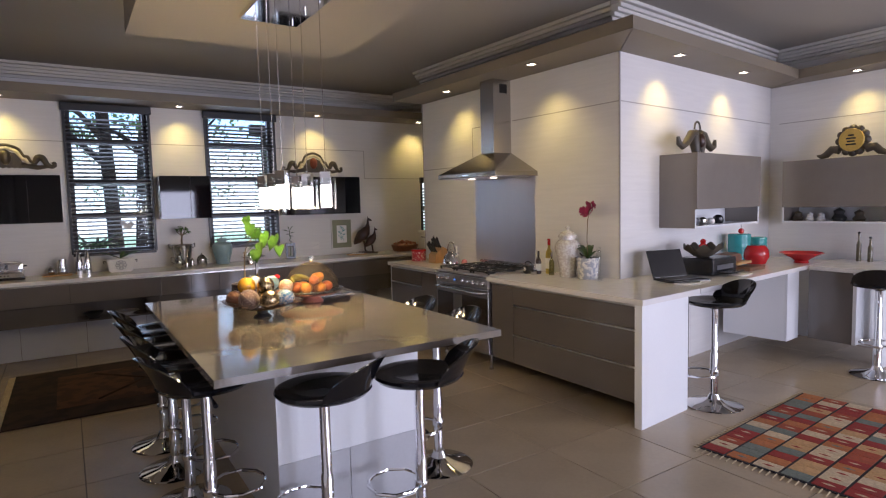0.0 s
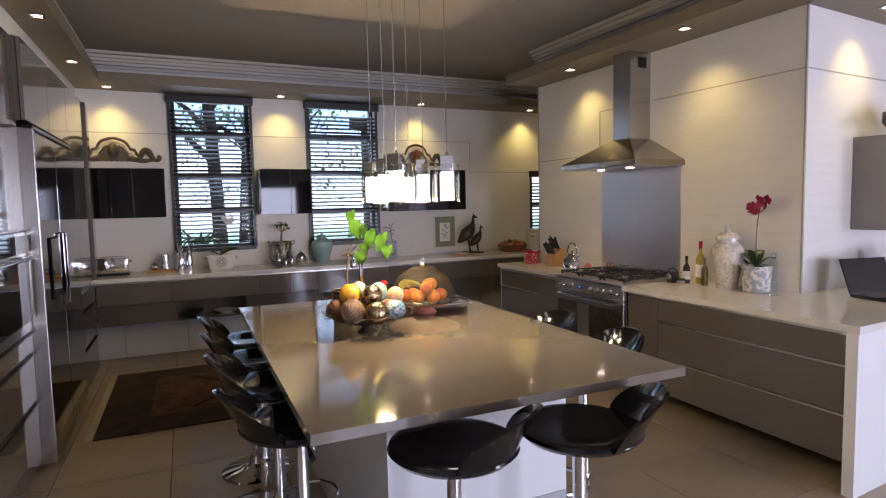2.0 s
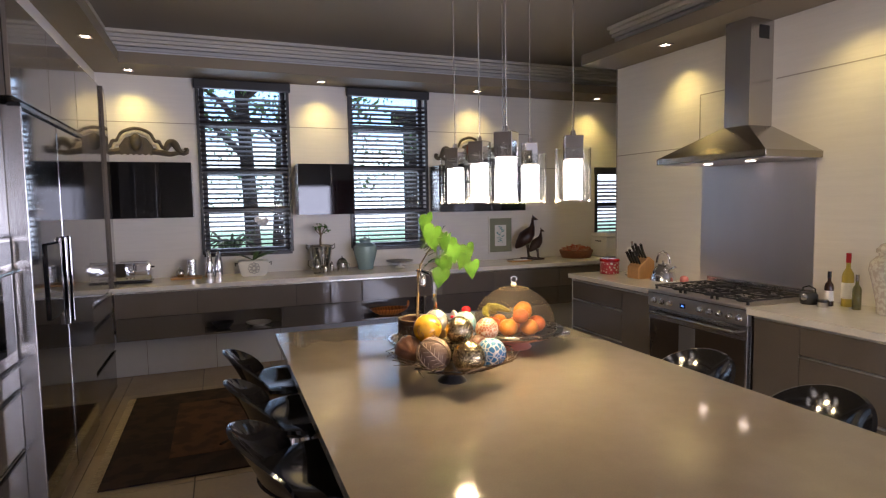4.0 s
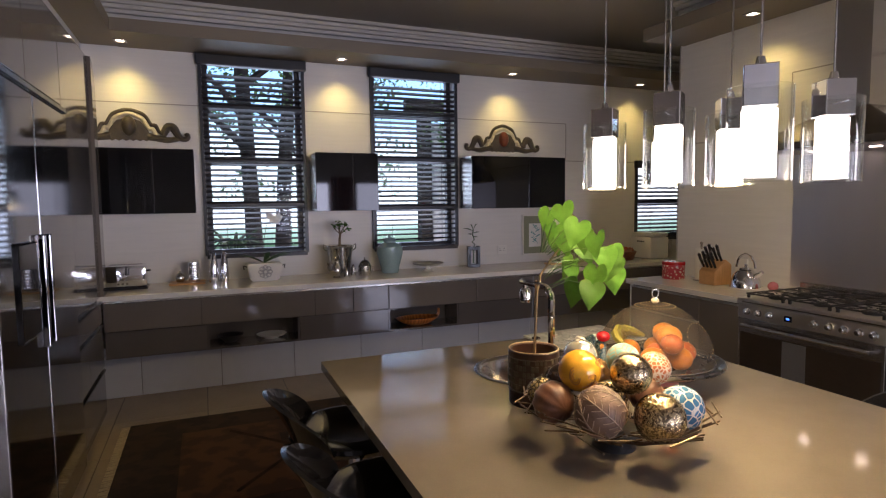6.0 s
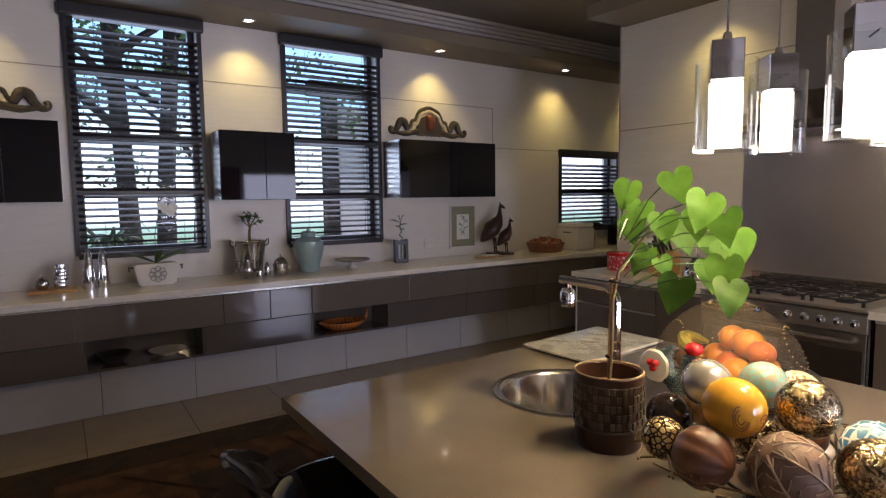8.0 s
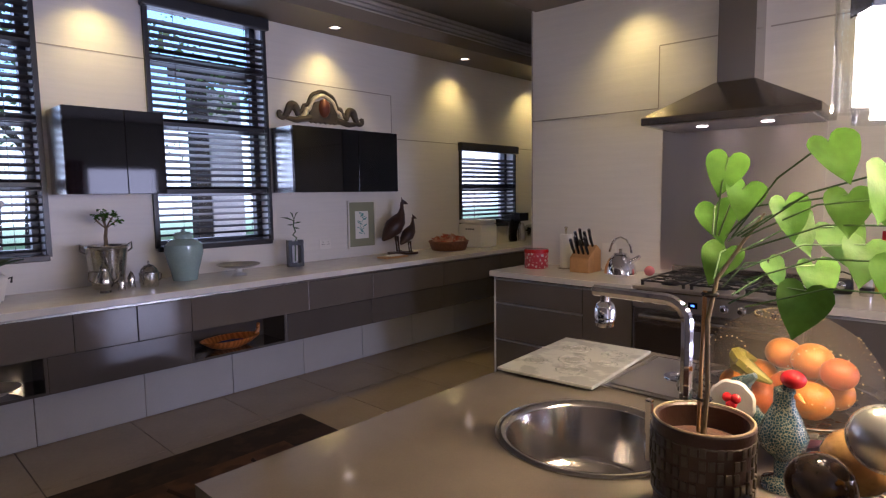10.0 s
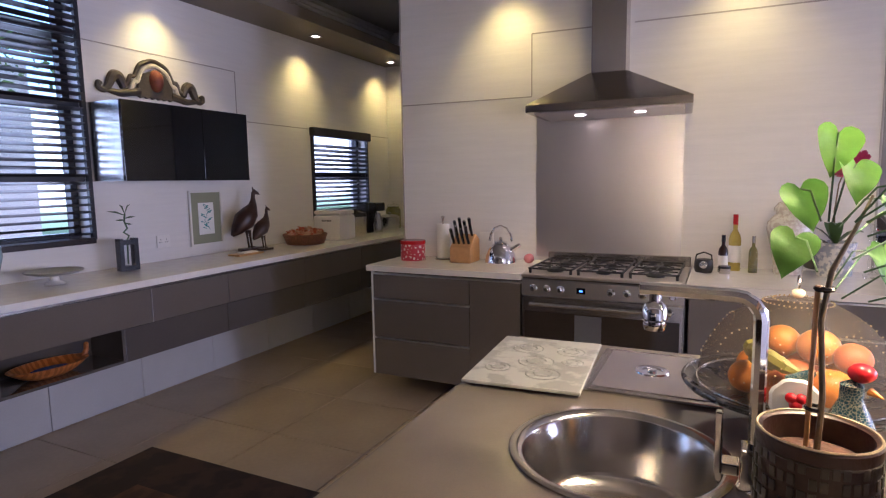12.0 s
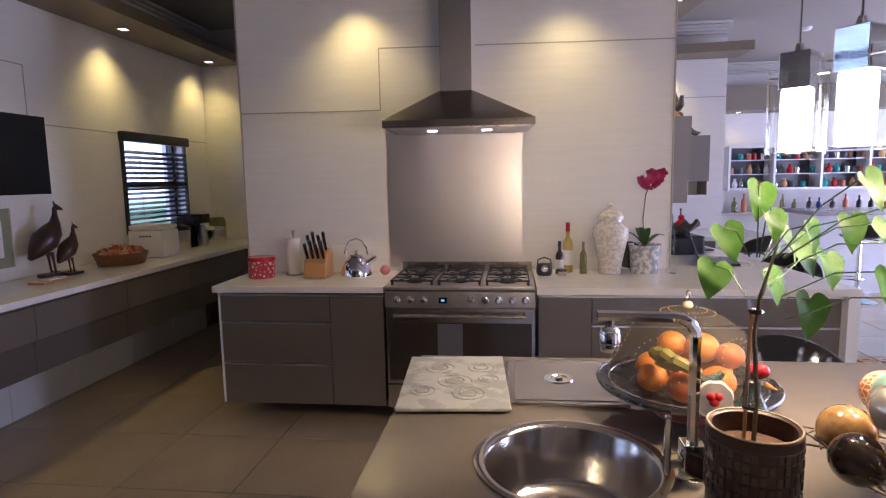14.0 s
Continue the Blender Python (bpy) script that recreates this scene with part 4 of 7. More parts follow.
def stool(seat_z, label):
    o = thing("bar_stool", label, "bar stool", group="black bar stools")
    part("base", lathe([(0.0, 0.0), (0.2, 0.0), (0.205, 0.006), (0.19, 0.014), (0.10, 0.03), (0.05, 0.055), (0.034, 0.09), (0.0, 0.09)], 40), CHROME, o, "round chrome base")
    part("column", lathe([(0.028, 0.06), (0.028, 0.40), (0.024, 0.41), (0.024, seat_z - 0.03)], 22), CHROME, o)
    part("collar", lathe([(0.034, 0.245), (0.036, 0.25), (0.036, 0.275), (0.034, 0.28)], 22), CHROME, o)
    ring = [(0.0, -0.03, 0.262), (0.03, -0.09, 0.262), (0.10, -0.135, 0.262), (0.19, -0.125, 0.262), (0.245, -0.06, 0.262), (0.255, 0.0, 0.262), (0.245, 0.06, 0.262), (0.19, 0.125, 0.262), (0.10, 0.135, 0.262), (0.03, 0.09, 0.262), (0.0, 0.03, 0.262)]
    part("footrest", tube(ring, 0.009, 8), CHROME, o, "chrome loop footrest")
    part("mount", lathe([(0.03, seat_z - 0.05), (0.07, seat_z - 0.02), (0.07, seat_z - 0.005)], 18), BLACK, o)
    part("lever", tube([(0.0, -0.04, seat_z - 0.035), (-0.01, -0.13, seat_z - 0.045), (-0.015, -0.19, seat_z - 0.06)], [0.005, 0.005, 0.011], 8), BLACK, o)
    seat = lathe([(0.0, -0.02), (0.15, -0.022), (0.195, -0.012), (0.212, 0.006), (0.207, 0.018), (0.185, 0.022), (0.12, 0.012), (0.0, 0.008)], 40, (0, 0, seat_z))
    part("seat", seat, BLACKGLOSS, o)
    bk = stool_shell()
    bk.transform(pose(0, 0, seat_z + 0.012))
    part("backrest", bk, BLACKGLOSS, o)
    return o


S = stool(0.785, "glossy black bar stool with a chrome column at the island")
placed = [(0.80, 3.04, 6), (0.785, 3.53, -4), (0.78, 4.02, 3), (0.78, 4.49, 0), (1.205, 2.60, 128), (1.65, 2.535, 142), (2.12, 3.12, 175), (2.13, 3.63, 182)]
S.matrix_world = pose(*placed[0][:2], 0, 0, 0, placed[0][2])
for x, y, a in placed[1:]:
    copy_thing(S, pose(x, y, 0, 0, 0, a))
D = stool(0.795, "black bar stool with a chrome column at the desk")
D.matrix_world = pose(4.36, 2.72, 0, 0, 0, 155)
copy_thing(D, pose(6.13, 2.30, 0, 0, 0, 20))

# ---- desk run ----
bm = box(-0.05, 2.66, -0.755, -0.002, 0.862, 0.902, bevel=0.004)
bm.transform(DESK)
for v in bm.verts:
    if v.co.x < CX + 0.05:
        v.co.x = CX - 0.0015
solid("desk_worktop", bm, STONE, "white quartz desk worktop along the wall", "worktop", smooth=False)
solid("side_desk_worktop", slab([(6.30, 2.95), (6.24, 1.95), (XE - 0.002, 1.95), (XE - 0.002, 3.04)], 0.862, 0.902), STONE, "white quartz worktop along the end wall", "worktop", smooth=False)
o = thing("desk_cabinet", "white gloss cabinet hung below the desk", "cabinet")
o.matrix_world = DESK @ pose(1.58, -0.71, 0.2)
part("body", box(0.06, 0.33, 0.02, 0.6, 0, 0.66), WHITE, o, smooth=False)
part("door", box(0.06, 0.33, 0, 0.018, 0, 0.655, bevel=0.002), WHITE, o, smooth=False)
o = thing("corner_cabinet", "taupe gloss corner cabinet below the desk", "cabinet", (6.27, 2.56, 0.2))
part("body", box(0.02, 0.6, 0.0, 0.37, 0, 0.66), GLOSS, o, smooth=False)
part("door", box(0.0, 0.018, 0.0, 0.37, 0, 0.655, bevel=0.002), GLOSS, o, smooth=False)
part("side_panel", box(0.0, 0.6, -0.034, -0.004, 0.0, 0.661), WHITE, o, "white side panel", smooth=False)
part("leg_panel", box(0.09, 0.33, -0.20, -0.14, -0.2, 0.661, bevel=0.003), WHITE, o, "white panel leg", smooth=False)


def wall_unit(m, w, label):
    o = thing("wall_unit", label, "wall cupboard")
    o.matrix_world = m
    part("side", box(0, 0.018, 0.0, 0.34, 0, 0.66), TAUPEGLOSS, o, smooth=False)
    part("side", box(w - 0.018, w, 0.0, 0.34, 0, 0.66), TAUPEGLOSS, o, smooth=False)
    part("shelf", box(0.018, w - 0.018, 0.0, 0.34, 0, 0.018), WHITE, o, smooth=False)
    part("body", box(0.018, w - 0.018, 0.02, 0.34, 0.165, 0.66), TAUPEGLOSS, o, smooth=False)
    part("back", box(0.018, w - 0.018, 0.325, 0.34, 0.018, 0.165), WHITE, o, smooth=False)
    part("edge", box(-0.002, 0.014, -0.004, 0.0, 0, 0.165), WHITE, o, smooth=False)
    part("edge", box(w - 0.014, w + 0.002, -0.004, 0.0, 0, 0.165), WHITE, o, smooth=False)
    part("door", box(0.0, w, -0.018, 0.0, 0.168, 0.66, bevel=0.002), TAUPEGLOSS, o, smooth=False)


TAUPEGLOSS = material("light_taupe_gloss", (0.20, 0.175, 0.15), 0.12, var=0.05, coat=0.4)
wall_unit(DESK @ pose(0.61, -0.342, 1.315), 1.25, "taupe gloss wall cupboard above an open white shelf")
wall_unit(pose(6.86, 3.48, 1.29, 0, 0, -90), 1.02, "taupe gloss wall cupboard over an open shelf by the corner")

# ---- rugs ----
RUGDARK = patterned("dark_rug_pile", (0.018, 0.010, 0.008), (0.038, 0.019, 0.013), 6, 0.95, kind="NOISE")
RUGMID = patterned("rust_rug_pile", (0.05, 0.022, 0.013), (0.09, 0.038, 0.02), 7, 0.95, kind="NOISE")
FRINGE = material("rug_fringe", (0.45, 0.36, 0.22), 0.95, var=0.2, scale=60)
o = thing("dark_rug", "dark brown and rust patterned rug with a cream fringe", "rug", (0, 0, 0))
part("border", box(-0.19, 2.36, 5.42, 7.10, 0.004, 0.014, bevel=0.003), RUGDARK, o, smooth=False)
part("field", box(0.15, 2.05, 5.72, 6.80, 0.014, 0.016), RUGMID, o, "rust field", smooth=False)
part("medallion", box(0.75, 1.35, 5.95, 6.55, 0.016, 0.0175), RUGDARK, o, smooth=False)
bm = bmesh.new()
for k in range(4):
    add_tube(bm, [(0.45 + 0.45 * k, 6.26 - 0.45, 0.0165), (0.85 + 0.3 * k, 6.26, 0.0165), (0.45 + 0.45 * k, 6.26 + 0.45, 0.0165)], 0.012, 4)
part("zigzag", bm, RUGDARK, o)
fr = bmesh.new()
for i in range(85):
    y = 5.43 + i * 0.0198
    add_tube(fr, [(-0.19, y, 0.008), (-0.245, y + random.uniform(-0.012, 0.012), 0.004)], 0.0035, 4)
tagged(part("fringe", fr, FRINGE, o, "cream fringe"), kind="stuff")

o = thing("kilim_rug", "bright kilim rug of red, cream, orange and grey blocks", "rug", (3.565, 2.334, 0), turn=4.1)
part("ground", box(0, 1.58, -2.33, 0, 0.003, 0.010), material("kilim_black", (0.022, 0.02, 0.024), 0.95, var=0.2), o, smooth=False)
cols = [material("kilim_" + n, c, 0.95, var=0.3, scale=40, bump=0.4, fine=200) for n, c in (("red", (0.24, 0.02, 0.014)), ("cream", (0.47, 0.37, 0.24)), ("orange", (0.36, 0.12, 0.035)), ("grey", (0.13, 0.155, 0.135)), ("sand", (0.42, 0.25, 0.11)), ("rust", (0.28, 0.055, 0.02)))]
rng = random.Random(11)
pieces = [mesh("block", box(-0.0455, 0.0455, -0.069, 0.069, 0.0, 0.004), c) for c in cols]
motifs = []
for c in (cols[1], cols[0], cols[3]):
    bm = bmesh.new()
    add_tube(bm, [(0.0, -0.034, 0.0035), (0.0, 0.0, 0.0035), (0.0, 0.034, 0.0035)], [0.002, 0.012, 0.002], 4)
    bmesh.ops.scale(bm, vec=(1, 1, 0.35), verts=bm.verts[:])
    bmesh.ops.translate(bm, vec=(0, 0, 0.0025), verts=bm.verts[:])
    motifs.append(mesh("motif", bm, c))
for i in range(16):
    for j in range(15):
        k = (0, 1, 5, 4, 0, 3, 1, 2)[(i + 3 * j + rng.choice((0, 0, 1, 4))) % 8]
        at = (0.061 + i * 0.0975, -0.085 - j * 0.1545, 0.010)
        b = new("block", pieces[k])
        b.parent, b.location = o, at
        if rng.random() < 0.55:
            q = new("motif", motifs[0 if k in (0, 5) else 1 if k in (1, 4) else 2])
            q.parent, q.location = o, at
fr = bmesh.new()
for i in range(42):
    x = i * 0.0378
    add_box(fr, x, x + 0.02, 0.0, 0.03, 0.003, 0.008)
for i in range(61):
    y = -i * 0.038
    add_tube(fr, [(0.0, y - 0.01, 0.006), (-0.06, y - 0.012, 0.003)], 0.004, 4)
tagged(part("fringe", fr, FRINGE, o, "cream fringe"), kind="stuff")


# ---- pendant cluster above the island ----
o = thing("pendant_plate", "polished chrome ceiling plate of the pendant lamps", "lamp plate", (1.50, 3.74, BULK))
part("plate", box(-0.19, 0.19, -0.34, 0.34, -0.035, -0.001, bevel=0.008), CHROME, o, smooth=False)
for x in (-0.12, 0.12):
    for y in (-0.24, 0.0, 0.24):
        part("cord_grip", lathe([(0.008, -0.06), (0.008, -0.034)], 10, (x, y, 0)), CHROME, o)


def pendant():
    o = thing("pendant_lamp", "lit pendant lamp, opal cylinder inside clear glass", "pendant lamp", group="pendant lamps over the island")
    part("cord", tube([(0, 0, 0.235), (0, 0, BULK - 1.572 - 0.034)], 0.0022, 6), STEEL, o)
    part("cap", box(-0.03, 0.03, -0.03, 0.03, 0.14, 0.218, bevel=0.002), CHROME, o, "square chrome cap", smooth=False)
    part("nipple", lathe([(0.011, 0.218), (0.007, 0.236)], 12), CHROME, o)
    part("opal_tube", lathe([(0.0, 0.008), (0.031, 0.008), (0.0315, 0.136), (0.0, 0.139)], 28), LAMPWHITE, o, "glowing opal inner tube")
    g = lathe([(0.058, 0.0), (0.058, 0.178), (0.0565, 0.178), (0.0565, 0.004)], 36, cap=False)
    add_lathe(g, [(0.0, 0.0), (0.058, 0.0)], 36, cap=False)
    q = part("outer_glass", g, CLEAR, o, "clear glass outer cylinder")
    q.visible_shadow = False
    part("bracket", tube([(-0.056, 0, 0.168), (0.056, 0, 0.168)], 0.0025, 6), CHROME, o)
    return o


PL = pendant()
spots = [(1.385, 3.97), (1.375, 3.72), (1.34, 3.45), (1.60, 3.975), (1.585, 3.73), (1.61, 3.49)]
PL.matrix_world = pose(*spots[0], 1.572, 0, 0, 35)
for i, (x, y) in enumerate(spots[1:]):
    copy_thing(PL, pose(x, y, 1.572, 0, 0, 35 + 7 * i))
# the warm light that the six tubes give
for x, y in ((1.36, 3.58), (1.60, 3.62), (1.49, 3.97)):
    lamp("pendant_bulb", "POINT", pose(x - 0.02, y + 0.12, 1.56), 24, (1.0, 0.78, 0.34), soft=0.04)


# ---- on the island ----
def leaf_shape(bm, m, size):
    """A heart-shaped leaf with a fold along its rib and a rippled edge; the stalk joins in the notch."""
    half = [(0.10, 0.14), (0.25, 0.20), (0.40, 0.15), (0.51, 0.02), (0.55, -0.14), (0.52, -0.31), (0.44, -0.49), (0.32, -0.67), (0.18, -0.85), (0.06, -1.0)]
    rows = [0.0, -0.02, -0.06, -0.12, -0.22, -0.36, -0.53, -0.70, -0.87, -1.02]
    tip = (0, -1.10)
    point = lambda x, y: bm.verts.new(m @ (Vector((x, y, 0.20 * abs(x) - 0.16 * y * y + 0.03 * math.sin(9 * y + 4 * x))) * size))
    rib = [point(0, y) for y in rows] + [point(*tip)]
    for s in (-1, 1):
        edge = [point(s * x, y) for x, y in half]
        mid = [point(s * x * 0.5, (y + q) / 2) for (x, y), q in zip(half, rows)]
        for i in range(len(half) - 1):
            bm.faces.new((rib[i], mid[i], mid[i + 1], rib[i + 1]))
            bm.faces.new((mid[i], edge[i], edge[i + 1], mid[i + 1]))
        bm.faces.new((rib[-2], mid[-1], rib[-1]))
        bm.faces.new((mid[-1], edge[-1], rib[-1]))


o = thing("potted_climber", "young heart-leaved plant in a carved dark wooden pot", "potted plant", (1.275, 4.165, IZ))
pot = lathe([(0.0, 0.0), (0.072, 0.0), (0.075, 0.004), (0.079, 0.168), (0.076, 0.172), (0.069, 0.168), (0.067, 0.13), (0.0, 0.128)], 40, cap=False)
part("pot", pot, WOODRED, o, "carved dark wooden pot")
part("mulch", lathe([(0.067, 0.131), (0.045, 0.139), (0.0, 0.142)], 24), SOIL, o, "brown bark mulch")
band = bmesh.new()
for k in range(38):
    a = 2 * math.pi * k / 38
    for z in (0.064, 0.084, 0.104, 0.124, 0.144):
        if (k * 5 + int(z * 500)) % 7 > 1:
            b0 = box(-0.0048, 0.0048, -0.003, 0.003, -0.008, 0.008, bevel=0.0015)
            b0.transform(pose(0.077 * math.cos(a), 0.077 * math.sin(a), z, 0, 0, math.degrees(a) + 90))
            t = bpy.data.meshes.new("tmp")
            b0.to_mesh(t)
            band.from_mesh(t)
            b0.free()
            bpy.data.meshes.remove(t)
for z in (0.05, 0.15):
    add_tube(band, circle_pts(0, 0, z, 0.077, 36), 0.003, 5, True)
tagged(part("carving", band, WOODDARK, o, "carved band round the pot"), kind="stuff")
part("stitching", tube(circle_pts(0, 0, 0.172, 0.076, 40), 0.002, 5, True), FRINGE, o, "pale stitched rim")
stem_pts = [(0, 0, 0.13), (0.004, -0.004, 0.22), (0.012, 0.002, 0.33), (0.02, -0.008, 0.40), (0.045, -0.035, 0.455), (0.075, -0.06, 0.505)]
part("stem", tube(stem_pts, [0.0045, 0.0042, 0.004, 0.0038, 0.003, 0.002], 8), STEM, o)
part("stake", tube([(0.012, 0.012, 0.12), (0.014, 0.008, 0.38)], 0.0035, 6), WOODLIGHT, o, "thin support stake")
part("tie", tube(circle_pts(0.012, 0.004, 0.20, 0.011, 10), 0.003, 5, True), BLACK, o)
part("tie", tube(circle_pts(0.016, 0.0, 0.375, 0.011, 10), 0.0035, 5, True), BLACK, o)
# leaves: where each joins its stalk (x, y, z from the pot's foot), size, the way it faces
for x, y, z, size, facing in ((0.079, 0.092, 0.565, 0.080, 195), (0.03, 0.03, 0.60, 0.072, 215), (0.02, -0.03, 0.575, 0.075, 225), (0.036, -0.106, 0.585, 0.075, 200), (-0.023, -0.157, 0.615, 0.085, 230), (-0.03, -0.09, 0.66, 0.078, 210), (0.03, -0.165, 0.58, 0.082, 185), (0.133, 0.089, 0.485, 0.085, 190),
                              (0.05, -0.055, 0.435, 0.092, 205), (0.06, 0.0, 0.475, 0.055, 235), (-0.01, -0.20, 0.45, 0.080, 240), (0.027, -0.17, 0.49, 0.085, 200), (0.129, -0.119, 0.505, 0.085, 215), (0.045, -0.18, 0.54, 0.078, 225), (0.15, -0.072, 0.53, 0.092, 210), (0.19, -0.04, 0.46, 0.085, 220), (0.02, 0.055, 0.645, 0.075, 205), (0.09, -0.02, 0.55, 0.085, 235)):
    lf = bmesh.new()
    face = Vector((math.cos(radians(facing)), math.sin(radians(facing)), 0.45 + 0.15 * math.sin(facing))).normalized()
    up = (Vector((0, 0, 1)) - face * face.z + face.cross(Vector((0, 0, 1))) * 0.35 * math.sin(facing * 3.0)).normalized()
    across = up.cross(face)
    at, size = Vector((x + 0.03, y - 0.065, z - 0.05)), size * 0.80
    leaf_shape(lf, Matrix.Translation(at) @ Matrix((across, up, face)).transposed().to_4x4(), size)
    part("leaf", lf, LEAF, o)
    root = Vector((0.02 + 0.2 * x, -0.012 + 0.2 * y, max(0.36, min(0.47, z - 0.09))))
    part("leaf_stalk", tube([root, (root + at) / 2 + Vector((0, 0, 0.02)), at], 0.0015, 5), LEAFDARK, o)

# tap
o = thing("kitchen_tap", "square chrome kitchen tap with a ribbed spray nozzle", "tap", (1.385, 4.235, IZ))
part("foot", lathe([(0.026, 0), (0.026, 0.012), (0.02, 0.016)], 24), CHROME, o)
part("valve_body", box(-0.022, 0.022, -0.022, 0.022, 0.014, 0.085, bevel=0.003), CHROME, o, smooth=False)
post = bmesh.new()
path = [(0, 0, 0.085), (0, 0, 0.30)] + [(0, 0.04 * (1 - math.cos(radians(b))), 0.30 + 0.04 * math.sin(radians(b))) for b in (20, 45, 70, 90)] + [(0, 0.19, 0.342)]
add_tube(post, path, 0.0115, 8)
part("spout", post, CHROME, o)
part("spray_head", lathe([(0.010, 0.333), (0.010, 0.322), (0.017, 0.317), (0.021, 0.305), (0.022, 0.290), (0.019, 0.286), (0.020, 0.280), (0.017, 0.270), (0.0, 0.270)], 28, (0, 0.165, 0), flute=28, depth=0.05), CHROME, o, "ribbed chrome spray nozzle")
part("lever_arm", box(-0.03, 0.006, 0.024, 0.06, 0.04, 0.06, bevel=0.003), CHROME, o, smooth=False)
part("lever", box(-0.036, -0.022, 0.05, 0.062, 0.03, 0.15, bevel=0.003), CHROME, o, smooth=False)

# fruit under a gauze dome on a footed platter
PX, PY = 1.738, 4.148
DARKSILVER = material("tarnished_silver", (0.20, 0.19, 0.175), 0.28, 1.0, var=0.25, scale=30, bump=0.2)
o = thing("footed_platter", "footed terracotta platter with a silver rim", "platter", (PX, PY, IZ))
part("foot", lathe([(0.075, 0), (0.08, 0.006), (0.055, 0.03), (0.05, 0.045), (0.0, 0.045)], 36), PINKCLAY, o)
part("dish", lathe([(0.0, 0.045), (0.09, 0.045), (0.16, 0.055), (0.212, 0.078), (0.222, 0.086), (0.216, 0.088), (0.16, 0.068), (0.08, 0.058), (0.0, 0.056)], 48), PINKCLAY, o)
part("rim_band", lathe([(0.0, 0.0575), (0.08, 0.0595), (0.16, 0.0695), (0.216, 0.0895), (0.224, 0.0865), (0.22, 0.079)], 48, cap=False), DARKSILVER, o, "dark silver inner dish")
part("rim_ring", tube(circle_pts(0, 0, 0.088, 0.219, 48), 0.004, 6, True), DARKSILVER, o, "silver bead rim")
o = thing("gauze_food_cover", "dark wire gauze dome trimmed with gold beads", "food cover", (PX, PY, IZ + 0.083))
prof = [(0.19 * math.cos(radians(b)), 0.002 + 0.195 * math.sin(radians(b))) for b in range(0, 91, 9)]
q = part("dome", lathe(prof[:-1] + [(0.0, 0.197)], 48, cap=False), MESHDOME, o, "fine dark wire gauze")
q.visible_shadow = False
part("rim", tube(circle_pts(0, 0, 0.004, 0.191, 48), 0.003, 6, True), SILVER, o, "beaded rim")
bead = bmesh.new()
bmesh.ops.create_icosphere(bead, subdivisions=1, radius=0.0019)
me_bead = mesh("bead", bead, material("gold_bead", (0.45, 0.33, 0.15), 0.35, 0.6), True)


def dome_point(az, el):
    return (0.192 * math.cos(radians(el)) * math.cos(radians(az)), 0.192 * math.cos(radians(el)) * math.sin(radians(az)), 0.002 + 0.197 * math.sin(radians(el)))


def bead_at(p):
    b = new("bead", me_bead)
    b.parent, b.location = o, p


for k in range(40):
    bead_at(dome_point(k * 9, 70))
for k in range(26):
    bead_at(dome_point(k * 13.85, 76))
for c in range(5):
    for k in range(22):
        w = 2 * math.pi * k / 22
        bead_at(dome_point(c * 72 + 24 * math.cos(w), 30 + 17 * math.sin(w)))
part("knob", ball((0, 0, 0.205), 0.013, 16, 10, 0.8), WOODGILT, o, "gilt knob")
part("knob_ring", tube([(0.014 * math.cos(w), 0, 0.229 + 0.014 * math.sin(w)) for w in [2 * math.pi * k / 16 for k in range(16)]], 0.0018, 5, True), SILVER, o)
for x, y, z, r, m, nm, lb in ((-0.06, -0.06, 0.045, 0.042, ORANGE, "orange", "ripe orange"), (0.03, -0.085, 0.043, 0.040, ORANGE, "orange", "ripe orange"), (0.10, -0.03, 0.043, 0.041, PEACH, "peach", "red and orange peach"), (-0.095, 0.03, 0.043, 0.041, PEACH, "peach", "red and orange peach"), (0.07, 0.07, 0.042, 0.040, ORANGE, "orange", "ripe orange"), (-0.03, 0.09, 0.042, 0.038, ORANGE, "orange", "ripe orange"), (0.01, -0.005, 0.042, 0.041, PEACH, "peach", "red and orange peach"), (0.02, -0.045, 0.108, 0.042, ORANGE, "orange", "large ripe orange"), (0.06, 0.02, 0.106, 0.038, ORANGE, "orange", "ripe orange"), (-0.02, -0.10, 0.10, 0.035, PEACH, "peach", "red and orange peach")):
    solid(nm, ball((PX + x, PY + y, IZ + 0.062 + z), r, 24, 14, 0.92), m, lb + " on the platter", nm, "fruit on the platter")
for k, (a, z) in enumerate(((100, 0.115), (122, 0.12), (145, 0.112))):
    pts = [(PX - 0.02 + 0.09 * math.cos(radians(a + w)) - 0.02, PY + 0.015 + 0.07 * math.sin(radians(a + w)), IZ + 0.062 + z - 0.02 * abs(w) / 40) for w in (-50, -25, 0, 25, 50)]
    solid("banana", tube(pts, [0.006, 0.016, 0.018, 0.015, 0.004], 8), GREENFRUIT, "green banana on the platter", "banana", "fruit on the platter")

# nest of wire with decorated balls
BX, BY = 1.29, 3.80
BRONZE = material("dark_bronze_wire", (0.11, 0.075, 0.045), 0.35, 0.8, var=0.3, scale=30)
o = thing("wire_bowl", "dark twisted wire nest bowl holding decorated balls", "bowl", (BX, BY, IZ + 0.048))
rng = random.Random(5)
wires = bmesh.new()
for k in range(46):
    a = rng.uniform(0, 6.283)
    b = a + rng.uniform(0.5, 1.1)
    r0, r1 = rng.uniform(0.06, 0.12), rng.uniform(0.19, 0.255)
    z1 = 0.035 + rng.uniform(0, 0.03)
    add_tube(wires, [(r0 * math.cos(a), r0 * math.sin(a), 0.008), (0.16 * math.cos((a + b) / 2), 0.16 * math.sin((a + b) / 2), 0.022), (r1 * math.cos(b), r1 * math.sin(b), z1)], 0.0021, 5)
